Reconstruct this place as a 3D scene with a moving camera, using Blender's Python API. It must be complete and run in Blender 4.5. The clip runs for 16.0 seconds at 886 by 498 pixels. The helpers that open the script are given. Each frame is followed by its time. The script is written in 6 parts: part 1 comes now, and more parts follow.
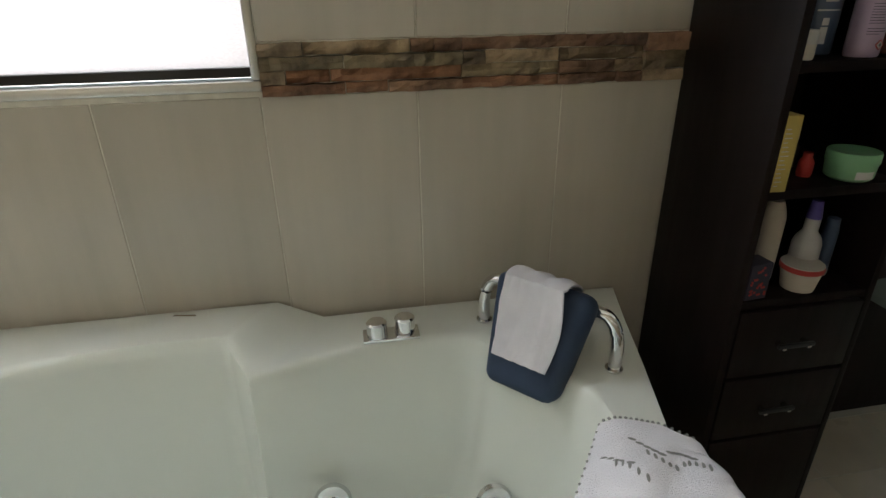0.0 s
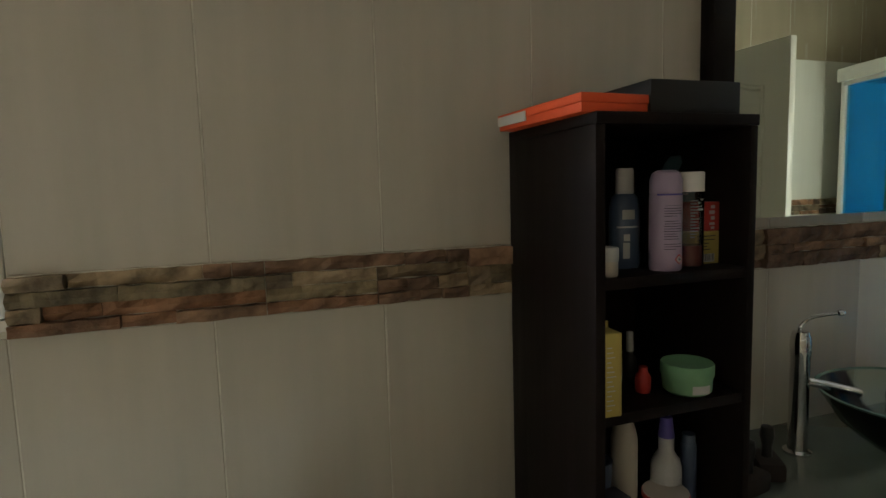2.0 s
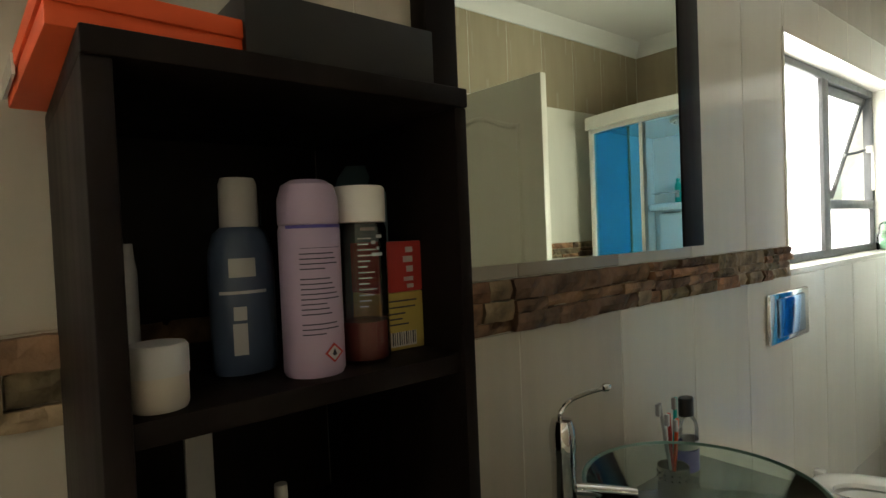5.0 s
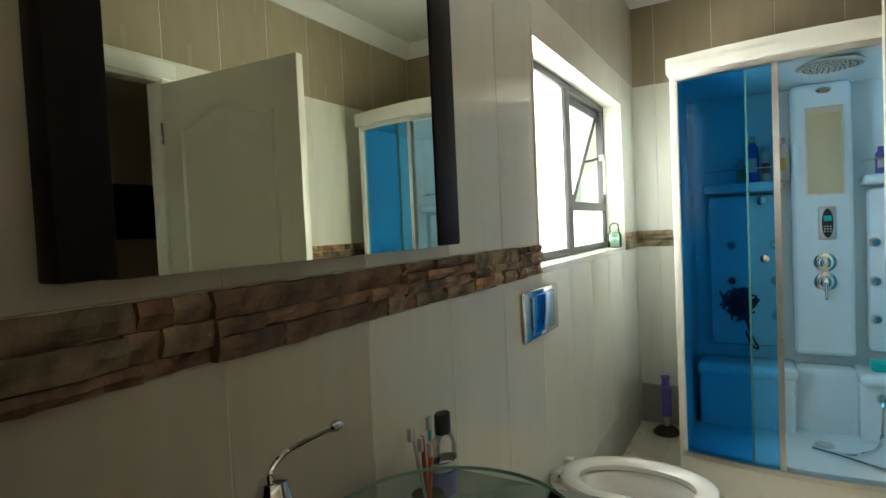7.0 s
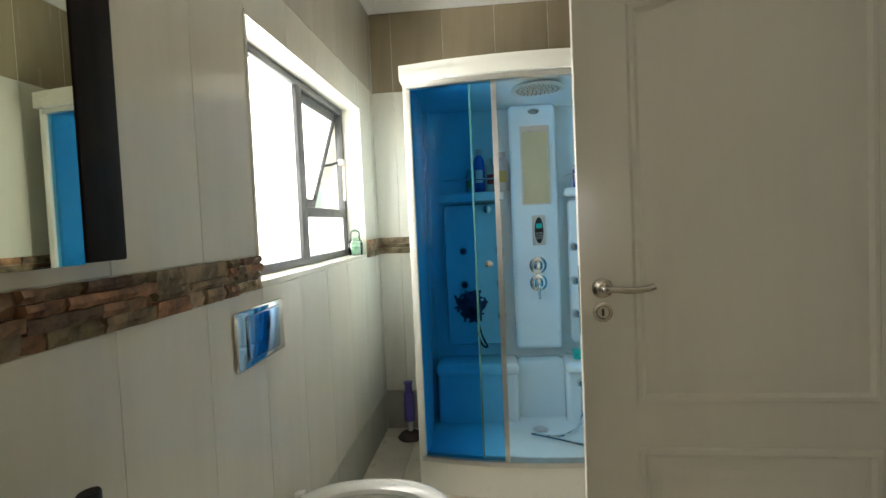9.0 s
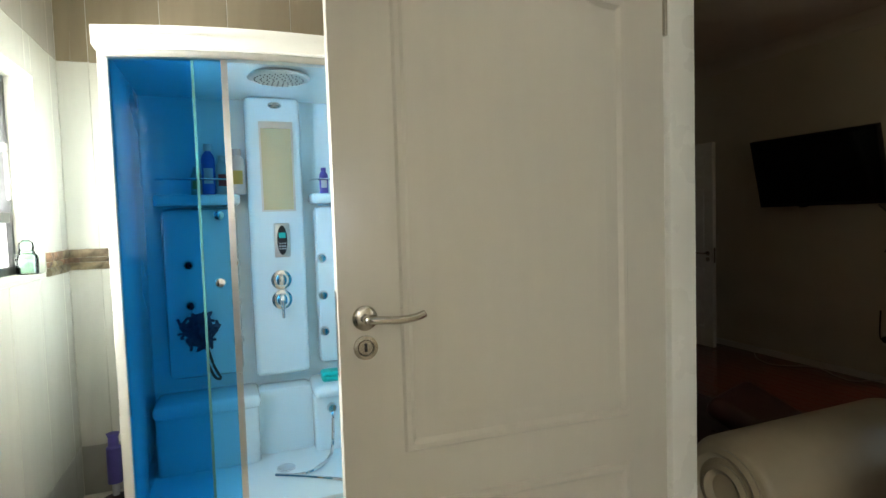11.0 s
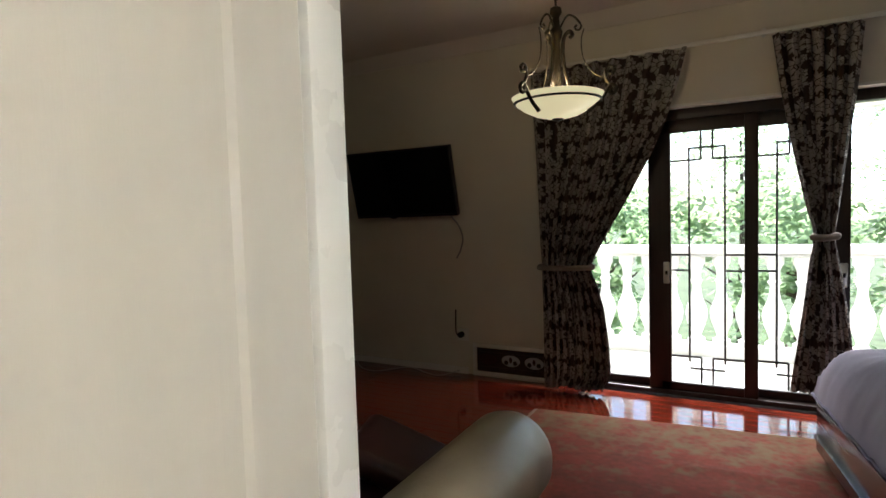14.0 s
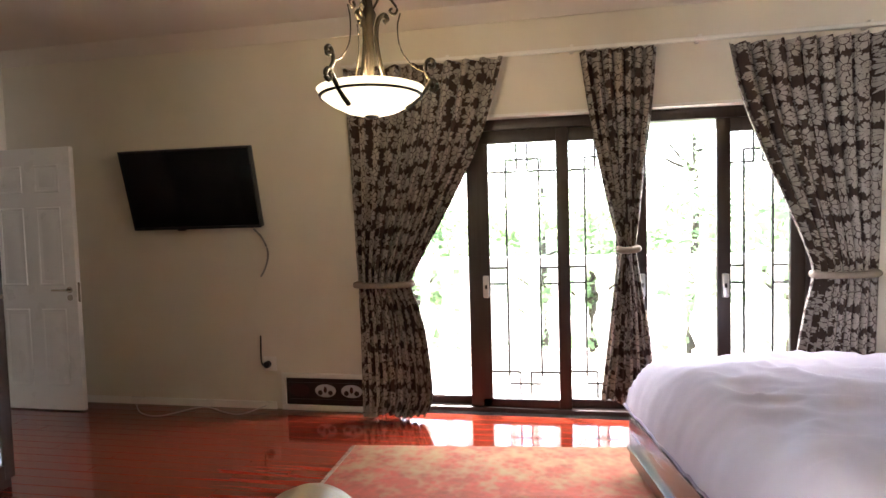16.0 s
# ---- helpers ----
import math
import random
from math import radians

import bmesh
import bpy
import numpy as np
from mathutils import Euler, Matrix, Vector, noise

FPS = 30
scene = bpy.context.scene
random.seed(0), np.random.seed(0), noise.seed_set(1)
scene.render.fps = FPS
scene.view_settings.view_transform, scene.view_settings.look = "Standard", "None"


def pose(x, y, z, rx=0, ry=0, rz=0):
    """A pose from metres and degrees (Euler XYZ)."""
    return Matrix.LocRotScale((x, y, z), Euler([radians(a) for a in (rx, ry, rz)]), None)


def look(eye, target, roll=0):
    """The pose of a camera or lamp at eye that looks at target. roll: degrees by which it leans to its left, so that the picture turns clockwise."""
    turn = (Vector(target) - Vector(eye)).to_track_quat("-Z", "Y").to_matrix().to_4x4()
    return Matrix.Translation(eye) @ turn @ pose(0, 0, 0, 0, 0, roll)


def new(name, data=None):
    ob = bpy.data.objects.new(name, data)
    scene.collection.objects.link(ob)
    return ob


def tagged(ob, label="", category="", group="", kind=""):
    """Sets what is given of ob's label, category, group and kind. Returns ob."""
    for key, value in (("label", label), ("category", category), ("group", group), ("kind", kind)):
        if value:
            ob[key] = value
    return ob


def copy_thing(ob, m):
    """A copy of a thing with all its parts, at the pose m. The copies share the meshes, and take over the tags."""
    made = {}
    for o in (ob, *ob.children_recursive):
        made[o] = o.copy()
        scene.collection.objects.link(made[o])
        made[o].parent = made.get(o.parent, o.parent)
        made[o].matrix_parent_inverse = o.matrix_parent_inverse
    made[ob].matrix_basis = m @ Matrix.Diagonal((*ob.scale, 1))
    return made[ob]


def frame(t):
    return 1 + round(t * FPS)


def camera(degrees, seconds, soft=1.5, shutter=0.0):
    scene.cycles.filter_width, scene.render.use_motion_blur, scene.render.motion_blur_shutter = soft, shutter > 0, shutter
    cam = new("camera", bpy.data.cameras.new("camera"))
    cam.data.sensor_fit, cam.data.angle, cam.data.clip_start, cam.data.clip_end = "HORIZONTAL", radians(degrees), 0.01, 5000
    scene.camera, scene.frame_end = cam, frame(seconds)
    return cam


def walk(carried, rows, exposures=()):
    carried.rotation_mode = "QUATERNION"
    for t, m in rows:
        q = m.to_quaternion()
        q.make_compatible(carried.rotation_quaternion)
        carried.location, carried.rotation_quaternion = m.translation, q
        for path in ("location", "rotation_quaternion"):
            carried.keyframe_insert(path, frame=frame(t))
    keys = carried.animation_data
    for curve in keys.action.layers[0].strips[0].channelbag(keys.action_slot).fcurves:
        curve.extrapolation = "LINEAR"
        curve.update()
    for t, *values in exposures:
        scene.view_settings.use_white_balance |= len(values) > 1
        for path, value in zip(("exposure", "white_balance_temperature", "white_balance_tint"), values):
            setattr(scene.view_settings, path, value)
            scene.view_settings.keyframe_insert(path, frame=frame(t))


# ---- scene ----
cam = camera(77.1, 16.0)
PATH = [
    (0, (1.508, 0.721, 1.361), (1.814, 2.508, 0.516), -0.9),
    (0.5, (1.574, 0.728, 1.375), (1.937, 2.578, 0.707), -1.2),
    (1, (1.626, 0.718, 1.376), (2.072, 2.61, 0.907), -1.5),
    (1.5, (1.671, 0.75, 1.38), (2.214, 2.648, 1.058), -1.6),
    (2, (1.756, 0.827, 1.392), (2.385, 2.714, 1.189), -1.7),
    (2.5, (1.827, 0.903, 1.403), (2.537, 2.77, 1.299), -1.6),
    (3, (1.884, 0.946, 1.405), (2.675, 2.782, 1.33), -1.7),
    (3.5, (1.971, 0.995, 1.39), (2.854, 2.788, 1.331), -1.8),
    (6, (2.373, 1.244, 1.359), (3.882, 2.555, 1.289), -2.4),
    (6.5, (2.428, 1.249, 1.353), (4.056, 2.408, 1.278), -2.3),
    (7, (2.497, 1.256, 1.346), (4.235, 2.244, 1.271), -2.6),
    (7.5, (2.544, 1.251, 1.349), (4.373, 2.055, 1.264), -2.5),
    (8, (2.594, 1.236, 1.344), (4.498, 1.84, 1.257), -2.5),
    (8.5, (2.651, 1.214, 1.345), (4.609, 1.613, 1.256), -2.6),
    (11, (3.04, 1.184, 1.364), (4.907, 0.476, 1.257), -1.8),
    (11.5, (3.071, 1.147, 1.373), (4.844, 0.229, 1.261), -1.8),
    (12, (3.136, 1.082, 1.365), (4.801, -0.021, 1.256), -2.0),
    (12.5, (3.3, 1.024, 1.37), (4.826, -0.263, 1.251), -1.2),
    (13, (3.39, 1.019, 1.357), (4.746, -0.448, 1.249), -1.4),
    (13.5, (3.469, 0.938, 1.361), (4.622, -0.693, 1.252), -1.7),
    (14, (3.544, 0.821, 1.371), (4.516, -0.924, 1.256), -1.8),
    (14.5, (3.583, 0.714, 1.371), (4.386, -1.115, 1.263), -1.6),
    (15, (3.588, 0.612, 1.371), (4.248, -1.274, 1.268), -1.6),
    (15.5, (3.638, 0.515, 1.381), (4.145, -1.417, 1.278), -1.6),
    (16, (3.659, 0.411, 1.387), (4.028, -1.552, 1.288), -1.6),
]
walk(cam, [(t, look(eye, target, roll)) for t, eye, target, roll in PATH],
     exposures=[(0, 0.0, 5800, 6), (1, -0.2, 6000, 6), (2, -0.3, 6050, 5), (3.5, -0.05, 6400, 6), (6, 0.28, 6500, 2), (7, 0.08, 6500, 1), (8.5, 0.18, 6500, 4), (11, 0.98, 6300, 4), (11.5, 1.95, 6300, 7), (12, 2.15, 6200, 8), (13, 1.85, 6100, 9), (14, 1.95, 6000, 11), (14.5, 2.2, 6050, 12), (15, 2.8, 6100, 14), (15.5, 3.3, 6150, 16), (16, 3.88, 6200, 17)])

# ---- world, light ----
world = bpy.data.worlds.new("world")
scene.world = world
world.use_nodes = True
wn = world.node_tree.nodes
sky = wn.new("ShaderNodeTexSky")
sky.sky_type = "NISHITA"
sky.sun_disc = False
sky.sun_elevation, sky.sun_rotation = radians(48), radians(200)
world.node_tree.links.new(sky.outputs[0], wn["Background"].inputs[0])
wn["Background"].inputs[1].default_value = 0.15
sun = new("sun", bpy.data.lights.new("sun", "SUN"))
sun.data.energy, sun.data.angle, sun.data.color = 5.0, radians(10), (1.0, 0.96, 0.9)
sun.matrix_world = look((0, 0, 0), (-0.35, 0.75, -1.0))


def area(name, m, w, h, power, colour):
    ob = new(name, bpy.data.lights.new(name, "AREA"))
    ob.data.shape, ob.data.size, ob.data.size_y = "RECTANGLE", w, h
    ob.data.energy, ob.data.color = power, colour
    ob.matrix_world = m
    return ob


area("window_daylight_bath", look((0.62, 2.19, 1.66), (0.62, 1.19, 1.19)), 1.36, 0.90, 38, (1.0, 0.985, 0.96))
area("window_daylight_toilet", look((5.18, 2.19, 1.61), (5.28, 1.19, 1.42)), 1.42, 0.80, 32, (1.0, 0.99, 0.97))
area("balcony_daylight", look((3.4, -3.95, 2.36), (3.4, -2.75, 0.4)), 3.6, 0.14, 34, (1.0, 0.97, 0.95))

# ---- materials ----


def mat(name, colour, rough=0.5, metal=0.0, var=0.12, scale=8.0, bump=0.0, bscale=60.0, coat=0.0, spec=0.5, stretch=(1, 1, 1), rnd=0.0, tint=None, trans=0.0, ior=1.45):
    m = bpy.data.materials.new(name)
    m.use_nodes = True
    nt = m.node_tree
    n, l = nt.nodes, nt.links
    b = n["Principled BSDF"]
    b.inputs["Roughness"].default_value, b.inputs["Metallic"].default_value = rough, metal
    b.inputs["Coat Weight"].default_value, b.inputs["Specular IOR Level"].default_value = coat, spec
    b.inputs["Coat Roughness"].default_value = 0.08
    b.inputs["Transmission Weight"].default_value, b.inputs["IOR"].default_value = trans, ior
    tc, mp = n.new("ShaderNodeTexCoord"), n.new("ShaderNodeMapping")
    mp.inputs["Scale"].default_value = stretch
    l.new(tc.outputs["Object"], mp.inputs[0])
    out = None
    if var > 0:
        nz, nz2 = n.new("ShaderNodeTexNoise"), n.new("ShaderNodeTexNoise")
        nz.inputs["Scale"].default_value, nz.inputs["Detail"].default_value = scale, 6
        nz2.inputs["Scale"].default_value, nz2.inputs["Detail"].default_value = scale * 0.18, 3
        l.new(mp.outputs[0], nz.inputs[0])
        l.new(mp.outputs[0], nz2.inputs[0])
        add = n.new("ShaderNodeMath")
        add.operation = "ADD"
        l.new(nz.outputs["Fac"], add.inputs[0])
        l.new(nz2.outputs["Fac"], add.inputs[1])
        ramp = n.new("ShaderNodeMapRange")
        ramp.inputs[1].default_value, ramp.inputs[2].default_value = 0.6, 1.4
        l.new(add.outputs[0], ramp.inputs[0])
        mix = n.new("ShaderNodeMix")
        mix.data_type = "RGBA"
        t = tint or tuple(c * (1 - 2 * var) for c in colour)
        mix.inputs[6].default_value = (*[min(1, c * (1 + var)) for c in colour], 1)
        mix.inputs[7].default_value = (*t, 1)
        l.new(ramp.outputs[0], mix.inputs[0])
        out = mix.outputs[2]
        rr = n.new("ShaderNodeMapRange")
        rr.inputs[3].default_value, rr.inputs[4].default_value = max(0.02, rough * 0.8), min(1, rough * 1.25)
        l.new(nz.outputs["Fac"], rr.inputs[0])
        l.new(rr.outputs[0], b.inputs["Roughness"])
    if rnd > 0:
        oi = n.new("ShaderNodeObjectInfo")
        hs = n.new("ShaderNodeHueSaturation")
        mr = n.new("ShaderNodeMapRange")
        mr.inputs[3].default_value, mr.inputs[4].default_value = 1 - rnd, 1 + rnd
        l.new(oi.outputs["Random"], mr.inputs[0])
        l.new(mr.outputs[0], hs.inputs["Value"])
        hs.inputs["Color"].default_value = (*colour, 1)
        if out:
            l.new(out, hs.inputs["Color"])
        out = hs.outputs[0]
    if out:
        l.new(out, b.inputs["Base Color"])
    else:
        b.inputs["Base Color"].default_value = (*colour, 1)
    if bump > 0:
        bn, bp = n.new("ShaderNodeTexNoise"), n.new("ShaderNodeBump")
        bn.inputs["Scale"].default_value, bn.inputs["Detail"].default_value = bscale, 5
        bp.inputs["Strength"].default_value, bp.inputs["Distance"].default_value = bump, 0.004
        l.new(mp.outputs[0], bn.inputs[0])
        l.new(bn.outputs["Fac"], bp.inputs["Height"])
        l.new(bp.outputs[0], b.inputs["Normal"])
    return m


def glass_mat(name, colour, rough=0.0, glossy=0.1):
    m = bpy.data.materials.new(name)
    m.use_nodes = True
    n, l = m.node_tree.nodes, m.node_tree.links
    n.clear()
    o, t, g, x = n.new("ShaderNodeOutputMaterial"), n.new("ShaderNodeBsdfTransparent"), n.new("ShaderNodeBsdfGlossy"), n.new("ShaderNodeMixShader")
    t.inputs[0].default_value = (*colour, 1)
    g.inputs["Roughness"].default_value = rough
    lw = n.new("ShaderNodeFresnel")
    lw.inputs[0].default_value = 1.45
    ml = n.new("ShaderNodeMath")
    ml.operation = "MULTIPLY"
    ml.inputs[1].default_value = glossy * 10
    l.new(lw.outputs[0], ml.inputs[0])
    l.new(ml.outputs[0], x.inputs[0])
    l.new(t.outputs[0], x.inputs[1])
    l.new(g.outputs[0], x.inputs[2])
    l.new(x.outputs[0], o.inputs[0])
    return m


def emit_mat(name, colour, strength):
    m = bpy.data.materials.new(name)
    m.use_nodes = True
    b = m.node_tree.nodes["Principled BSDF"]
    b.inputs["Base Color"].default_value = (*colour, 1)
    b.inputs["Emission Color"].default_value = (*colour, 1)
    b.inputs["Emission Strength"].default_value = strength
    b.inputs["Roughness"].default_value = 0.3
    return m


M_TILE_TAN = mat("tile_beige", (0.49, 0.45, 0.375), 0.22, var=0.06, scale=3, stretch=(6, 6, 0.6), rnd=0.05, coat=0.2)
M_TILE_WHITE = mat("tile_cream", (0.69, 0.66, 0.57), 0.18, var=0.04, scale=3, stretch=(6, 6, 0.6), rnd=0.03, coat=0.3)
M_TILE_TOP = mat("tile_tan", (0.34, 0.28, 0.185), 0.25, var=0.07, scale=3, stretch=(6, 6, 0.6), rnd=0.05)
M_TILE_GREY = mat("tile_grey", (0.36, 0.34, 0.29), 0.3, var=0.1, scale=5, rnd=0.04)
M_GROUT = mat("grout", (0.62, 0.59, 0.50), 0.85, var=0.15, scale=30)
M_FLOOR_TILE = mat("floor_tile", (0.62, 0.56, 0.45), 0.28, var=0.1, scale=6, rnd=0.04)
M_WALL = mat("cream_wall_paint", (0.68, 0.63, 0.52), 0.7, var=0.04, scale=2.5, bump=0.08, bscale=220)
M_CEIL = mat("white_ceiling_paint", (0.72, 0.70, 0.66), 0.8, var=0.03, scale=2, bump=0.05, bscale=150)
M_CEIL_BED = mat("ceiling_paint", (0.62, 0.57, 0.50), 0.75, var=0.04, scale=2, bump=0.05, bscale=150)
M_WHITE = mat("white_gloss_paint", (0.76, 0.74, 0.67), 0.28, var=0.02, scale=5, coat=0.25, bump=0.03, bscale=90)
M_DOORW = mat("cream_door_paint", (0.62, 0.58, 0.495), 0.3, var=0.014, scale=4, coat=0.2, bump=0.06, bscale=40, stretch=(8, 8, 1))
M_ACRYL = mat("bath_acrylic", (0.70, 0.72, 0.66), 0.12, var=0.015, scale=3, coat=0.6)
M_SHOWER = mat("shower_acrylic", (0.74, 0.86, 0.90), 0.15, var=0.015, scale=3, coat=0.5)
M_CERAMIC = mat("white_ceramic", (0.78, 0.77, 0.73), 0.08, var=0.01, coat=0.7)
M_CHROME = mat("chrome", (0.75, 0.75, 0.76), 0.07, 1.0, var=0.03, scale=20)
M_NICKEL = mat("brushed_nickel", (0.50, 0.47, 0.42), 0.22, 1.0, var=0.06, scale=40)
M_ALU = mat("brushed_aluminium", (0.62, 0.61, 0.58), 0.3, 1.0, var=0.05, scale=30)
M_DARKWOOD = mat("espresso_wood", (0.010, 0.006, 0.0055), 0.45, var=0.25, scale=4, stretch=(9, 9, 0.5), bump=0.05, spec=0.15)
M_BEDWOOD = mat("dark_bed_wood", (0.05, 0.030, 0.028), 0.25, var=0.25, scale=4, stretch=(9, 0.5, 9), bump=0.05, coat=0.3)
M_GREYALU = mat("dark_grey_aluminium", (0.085, 0.085, 0.085), 0.42, 0.3, var=0.1, scale=20)
M_PALEGREEN = glass_mat("pale_green_glass", (0.86, 0.95, 0.89), 0.05, 0.1)
M_BRONZE = mat("dark_bronze_aluminium", (0.035, 0.03, 0.028), 0.45, 0.3, var=0.1, scale=20)
M_DOORFRAME = mat("dark_stained_frame", (0.03, 0.017, 0.012), 0.38, var=0.25, scale=5, stretch=(8, 8, 0.6))
M_NAVY = mat("navy_foam", (0.026, 0.045, 0.09), 0.62, var=0.1, scale=10, bump=0.1, bscale=300)
M_TOWEL = mat("white_terry", (0.78, 0.76, 0.80), 0.95, var=0.05, scale=25, bump=0.9, bscale=420)
M_LACE = mat("embroidery_grey", (0.27, 0.27, 0.26), 0.8, var=0.2, scale=60)
M_ORANGE = mat("orange_card", (0.78, 0.10, 0.022), 0.55, var=0.05, scale=8)
M_BLACK = mat("black_plastic", (0.012, 0.012, 0.013), 0.4, var=0.1)
M_MIRROR = mat("mirror_silver", (0.62, 0.66, 0.55), 0.005, 1.0, var=0)
M_BLUEGLASS = glass_mat("blue_glass", (0.45, 0.77, 0.94), 0.02, 0.008)
M_CLEAR = glass_mat("clear_glass", (0.97, 0.98, 0.97), 0.0, 0.07)
M_GREENGLASS = glass_mat("green_tinted_glass", (0.88, 0.95, 0.91), 0.0, 0.12)
M_FROST = bpy.data.materials.new("frosted_glass")
M_FROST.use_nodes = True
_n, _l = M_FROST.node_tree.nodes, M_FROST.node_tree.links
_n.clear()
_o, _t, _c, _x = _n.new("ShaderNodeOutputMaterial"), _n.new("ShaderNodeBsdfTranslucent"), _n.new("ShaderNodeBsdfTransparent"), _n.new("ShaderNodeMixShader")
_t.inputs[0].default_value, _c.inputs[0].default_value, _x.inputs[0].default_value = (0.92, 0.90, 0.88, 1), (0.9, 0.9, 0.9, 1), 0.15
_l.new(_t.outputs[0], _x.inputs[1])
_l.new(_c.outputs[0], _x.inputs[2])
_l.new(_x.outputs[0], _o.inputs[0])
M_OBSCURE = bpy.data.materials.new("obscured_glass")
M_OBSCURE.use_nodes = True
_n, _l = M_OBSCURE.node_tree.nodes, M_OBSCURE.node_tree.links
_n.clear()
_o, _t, _z, _r = _n.new("ShaderNodeOutputMaterial"), _n.new("ShaderNodeBsdfTranslucent"), _n.new("ShaderNodeTexNoise"), _n.new("ShaderNodeMix")
_z.inputs["Scale"].default_value, _z.inputs["Detail"].default_value = 70, 4
_r.data_type = "RGBA"
_r.inputs[6].default_value, _r.inputs[7].default_value = (0.36, 0.33, 0.32, 1), (0.52, 0.48, 0.46, 1)
_l.new(_z.outputs["Fac"], _r.inputs[0])
_l.new(_r.outputs[2], _t.inputs[0])
_l.new(_t.outputs[0], _o.inputs[0])
M_FLOOR_WOOD = mat("cherry_floor_wood", (0.21, 0.027, 0.012), 0.10, var=0.16, scale=5, stretch=(0.5, 7, 7), rnd=0.10, coat=0.6)
M_TV = mat("tv_black_glass", (0.006, 0.006, 0.007), 0.12, var=0)
M_LEATHER = mat("tan_leather", (0.34, 0.28, 0.185), 0.36, var=0.12, scale=6, bump=0.25, bscale=180)
M_BROWNLEATHER = mat("oxblood_leather", (0.045, 0.012, 0.010), 0.3, var=0.2, scale=8, bump=0.2, bscale=160)
M_DUVET = mat("lilac_grey_cotton", (0.44, 0.41, 0.48), 0.85, var=0.05, scale=4, bump=0.5, bscale=11)
M_IRON = mat("antique_iron", (0.04, 0.032, 0.022), 0.45, 0.6, var=0.3, scale=25, bump=0.3)
M_BALU = mat("white_cast_concrete", (0.80, 0.79, 0.75), 0.8, var=0.06, scale=6)
M_PALEFLOOR = mat("balcony_tile", (0.72, 0.70, 0.66), 0.6, var=0.1, scale=4)
M_TEAL = mat("teal_plastic", (0.02, 0.50, 0.45), 0.4, var=0.05)
M_PURPLE = mat("violet_plastic", (0.10, 0.08, 0.35), 0.4, var=0.08)
M_RUBBER = mat("dark_rubber", (0.03, 0.015, 0.012), 0.6, var=0.1)
M_GREENLID = mat("mint_plastic", (0.19, 0.38, 0.21), 0.45, var=0.06)
M_YELLOW = mat("mustard_card", (0.44, 0.35, 0.09), 0.6, var=0.06)
M_RED = mat("red_card", (0.40, 0.035, 0.03), 0.5, var=0.06)
M_LILAC = mat("lilac_tin", (0.41, 0.32, 0.45), 0.35, var=0.03)
M_BLUEBOTTLE = mat("dusky_blue_plastic", (0.07, 0.10, 0.17), 0.3, var=0.06)
M_TEALCARD = mat("dusky_teal_card", (0.10, 0.17, 0.20), 0.6, var=0.08)
M_GREYCAP = mat("pale_grey_plastic", (0.44, 0.44, 0.44), 0.45, var=0.03)
M_INK = mat("dark_print", (0.03, 0.03, 0.05), 0.7, var=0)
M_PALEINK = mat("white_print", (0.5, 0.5, 0.52), 0.6, var=0)
M_PINKLIQ = glass_mat("rose_tinted_bottle", (0.90, 0.84, 0.83), 0.02, 0.15)
M_ROSE = mat("rose_liquid", (0.20, 0.055, 0.05), 0.15, var=0.05)
M_SKINPOT = mat("pale_plastic", (0.48, 0.44, 0.38), 0.45, var=0.04)
M_BRISTLE = mat("dark_bristle", (0.03, 0.022, 0.02), 0.7, var=0.2)
M_BULBGLASS = emit_mat("lit_alabaster_glass", (1.0, 0.88, 0.50), 0.15)

# ---- mesh helpers ----


def bm_box(bm, x0, x1, y0, y1, z0, z1, bevel=0.0, seg=2):
    r = bmesh.ops.create_cube(bm, size=1.0)["verts"]
    for v in r:
        v.co = Vector((x0 + (v.co.x + 0.5) * (x1 - x0), y0 + (v.co.y + 0.5) * (y1 - y0), z0 + (v.co.z + 0.5) * (z1 - z0)))
    if bevel > 0:
        es = list({e for v in r for e in v.link_edges})
        bmesh.ops.bevel(bm, geom=es, offset=bevel, segments=seg, affect="EDGES", profile=0.5)


def box(x0, x1, y0, y1, z0, z1, bevel=0.0, seg=2):
    bm = bmesh.new()
    bm_box(bm, min(x0, x1), max(x0, x1), min(y0, y1), max(y0, y1), min(z0, z1), max(z0, z1), bevel, seg)
    return bm


def boxes(*specs, bevel=0.0):
    bm = bmesh.new()
    for s in specs:
        bm_box(bm, *s, bevel)
    return bm


def bm_lathe(bm, profile, seg=28, m=None, squash=(1, 1)):
    """Profile of (radius, height) spun about z, then moved by m."""
    rings = []
    for r, z in profile:
        if r < 1e-5:
            rings.append([bm.verts.new((0, 0, z))])
        else:
            rings.append([bm.verts.new((r * math.cos(2 * math.pi * i / seg) * squash[0], r * math.sin(2 * math.pi * i / seg) * squash[1], z)) for i in range(seg)])
    for a, b in zip(rings, rings[1:]):
        for i in range(seg):
            j = (i + 1) % seg
            if len(a) == 1 and len(b) > 1:
                bm.faces.new((a[0], b[j], b[i]))
            elif len(b) == 1 and len(a) > 1:
                bm.faces.new((a[i], a[j], b[0]))
            elif len(a) > 1:
                bm.faces.new((a[i], a[j], b[j], b[i]))
    if m is not None:
        for ring in rings:
            for v in ring:
                v.co = m @ v.co


def lathe(profile, seg=28, m=None, squash=(1, 1)):
    bm = bmesh.new()
    bm_lathe(bm, profile, seg, m, squash)
    return bm


def cyl(r, z0, z1, m=None, seg=24, bev=0.0):
    b = bev or min(r, abs(z1 - z0)) * 0.08
    return lathe([(0, z0), (r - b, z0), (r, z0 + b), (r, z1 - b), (r - b, z1), (0, z1)], seg, m)


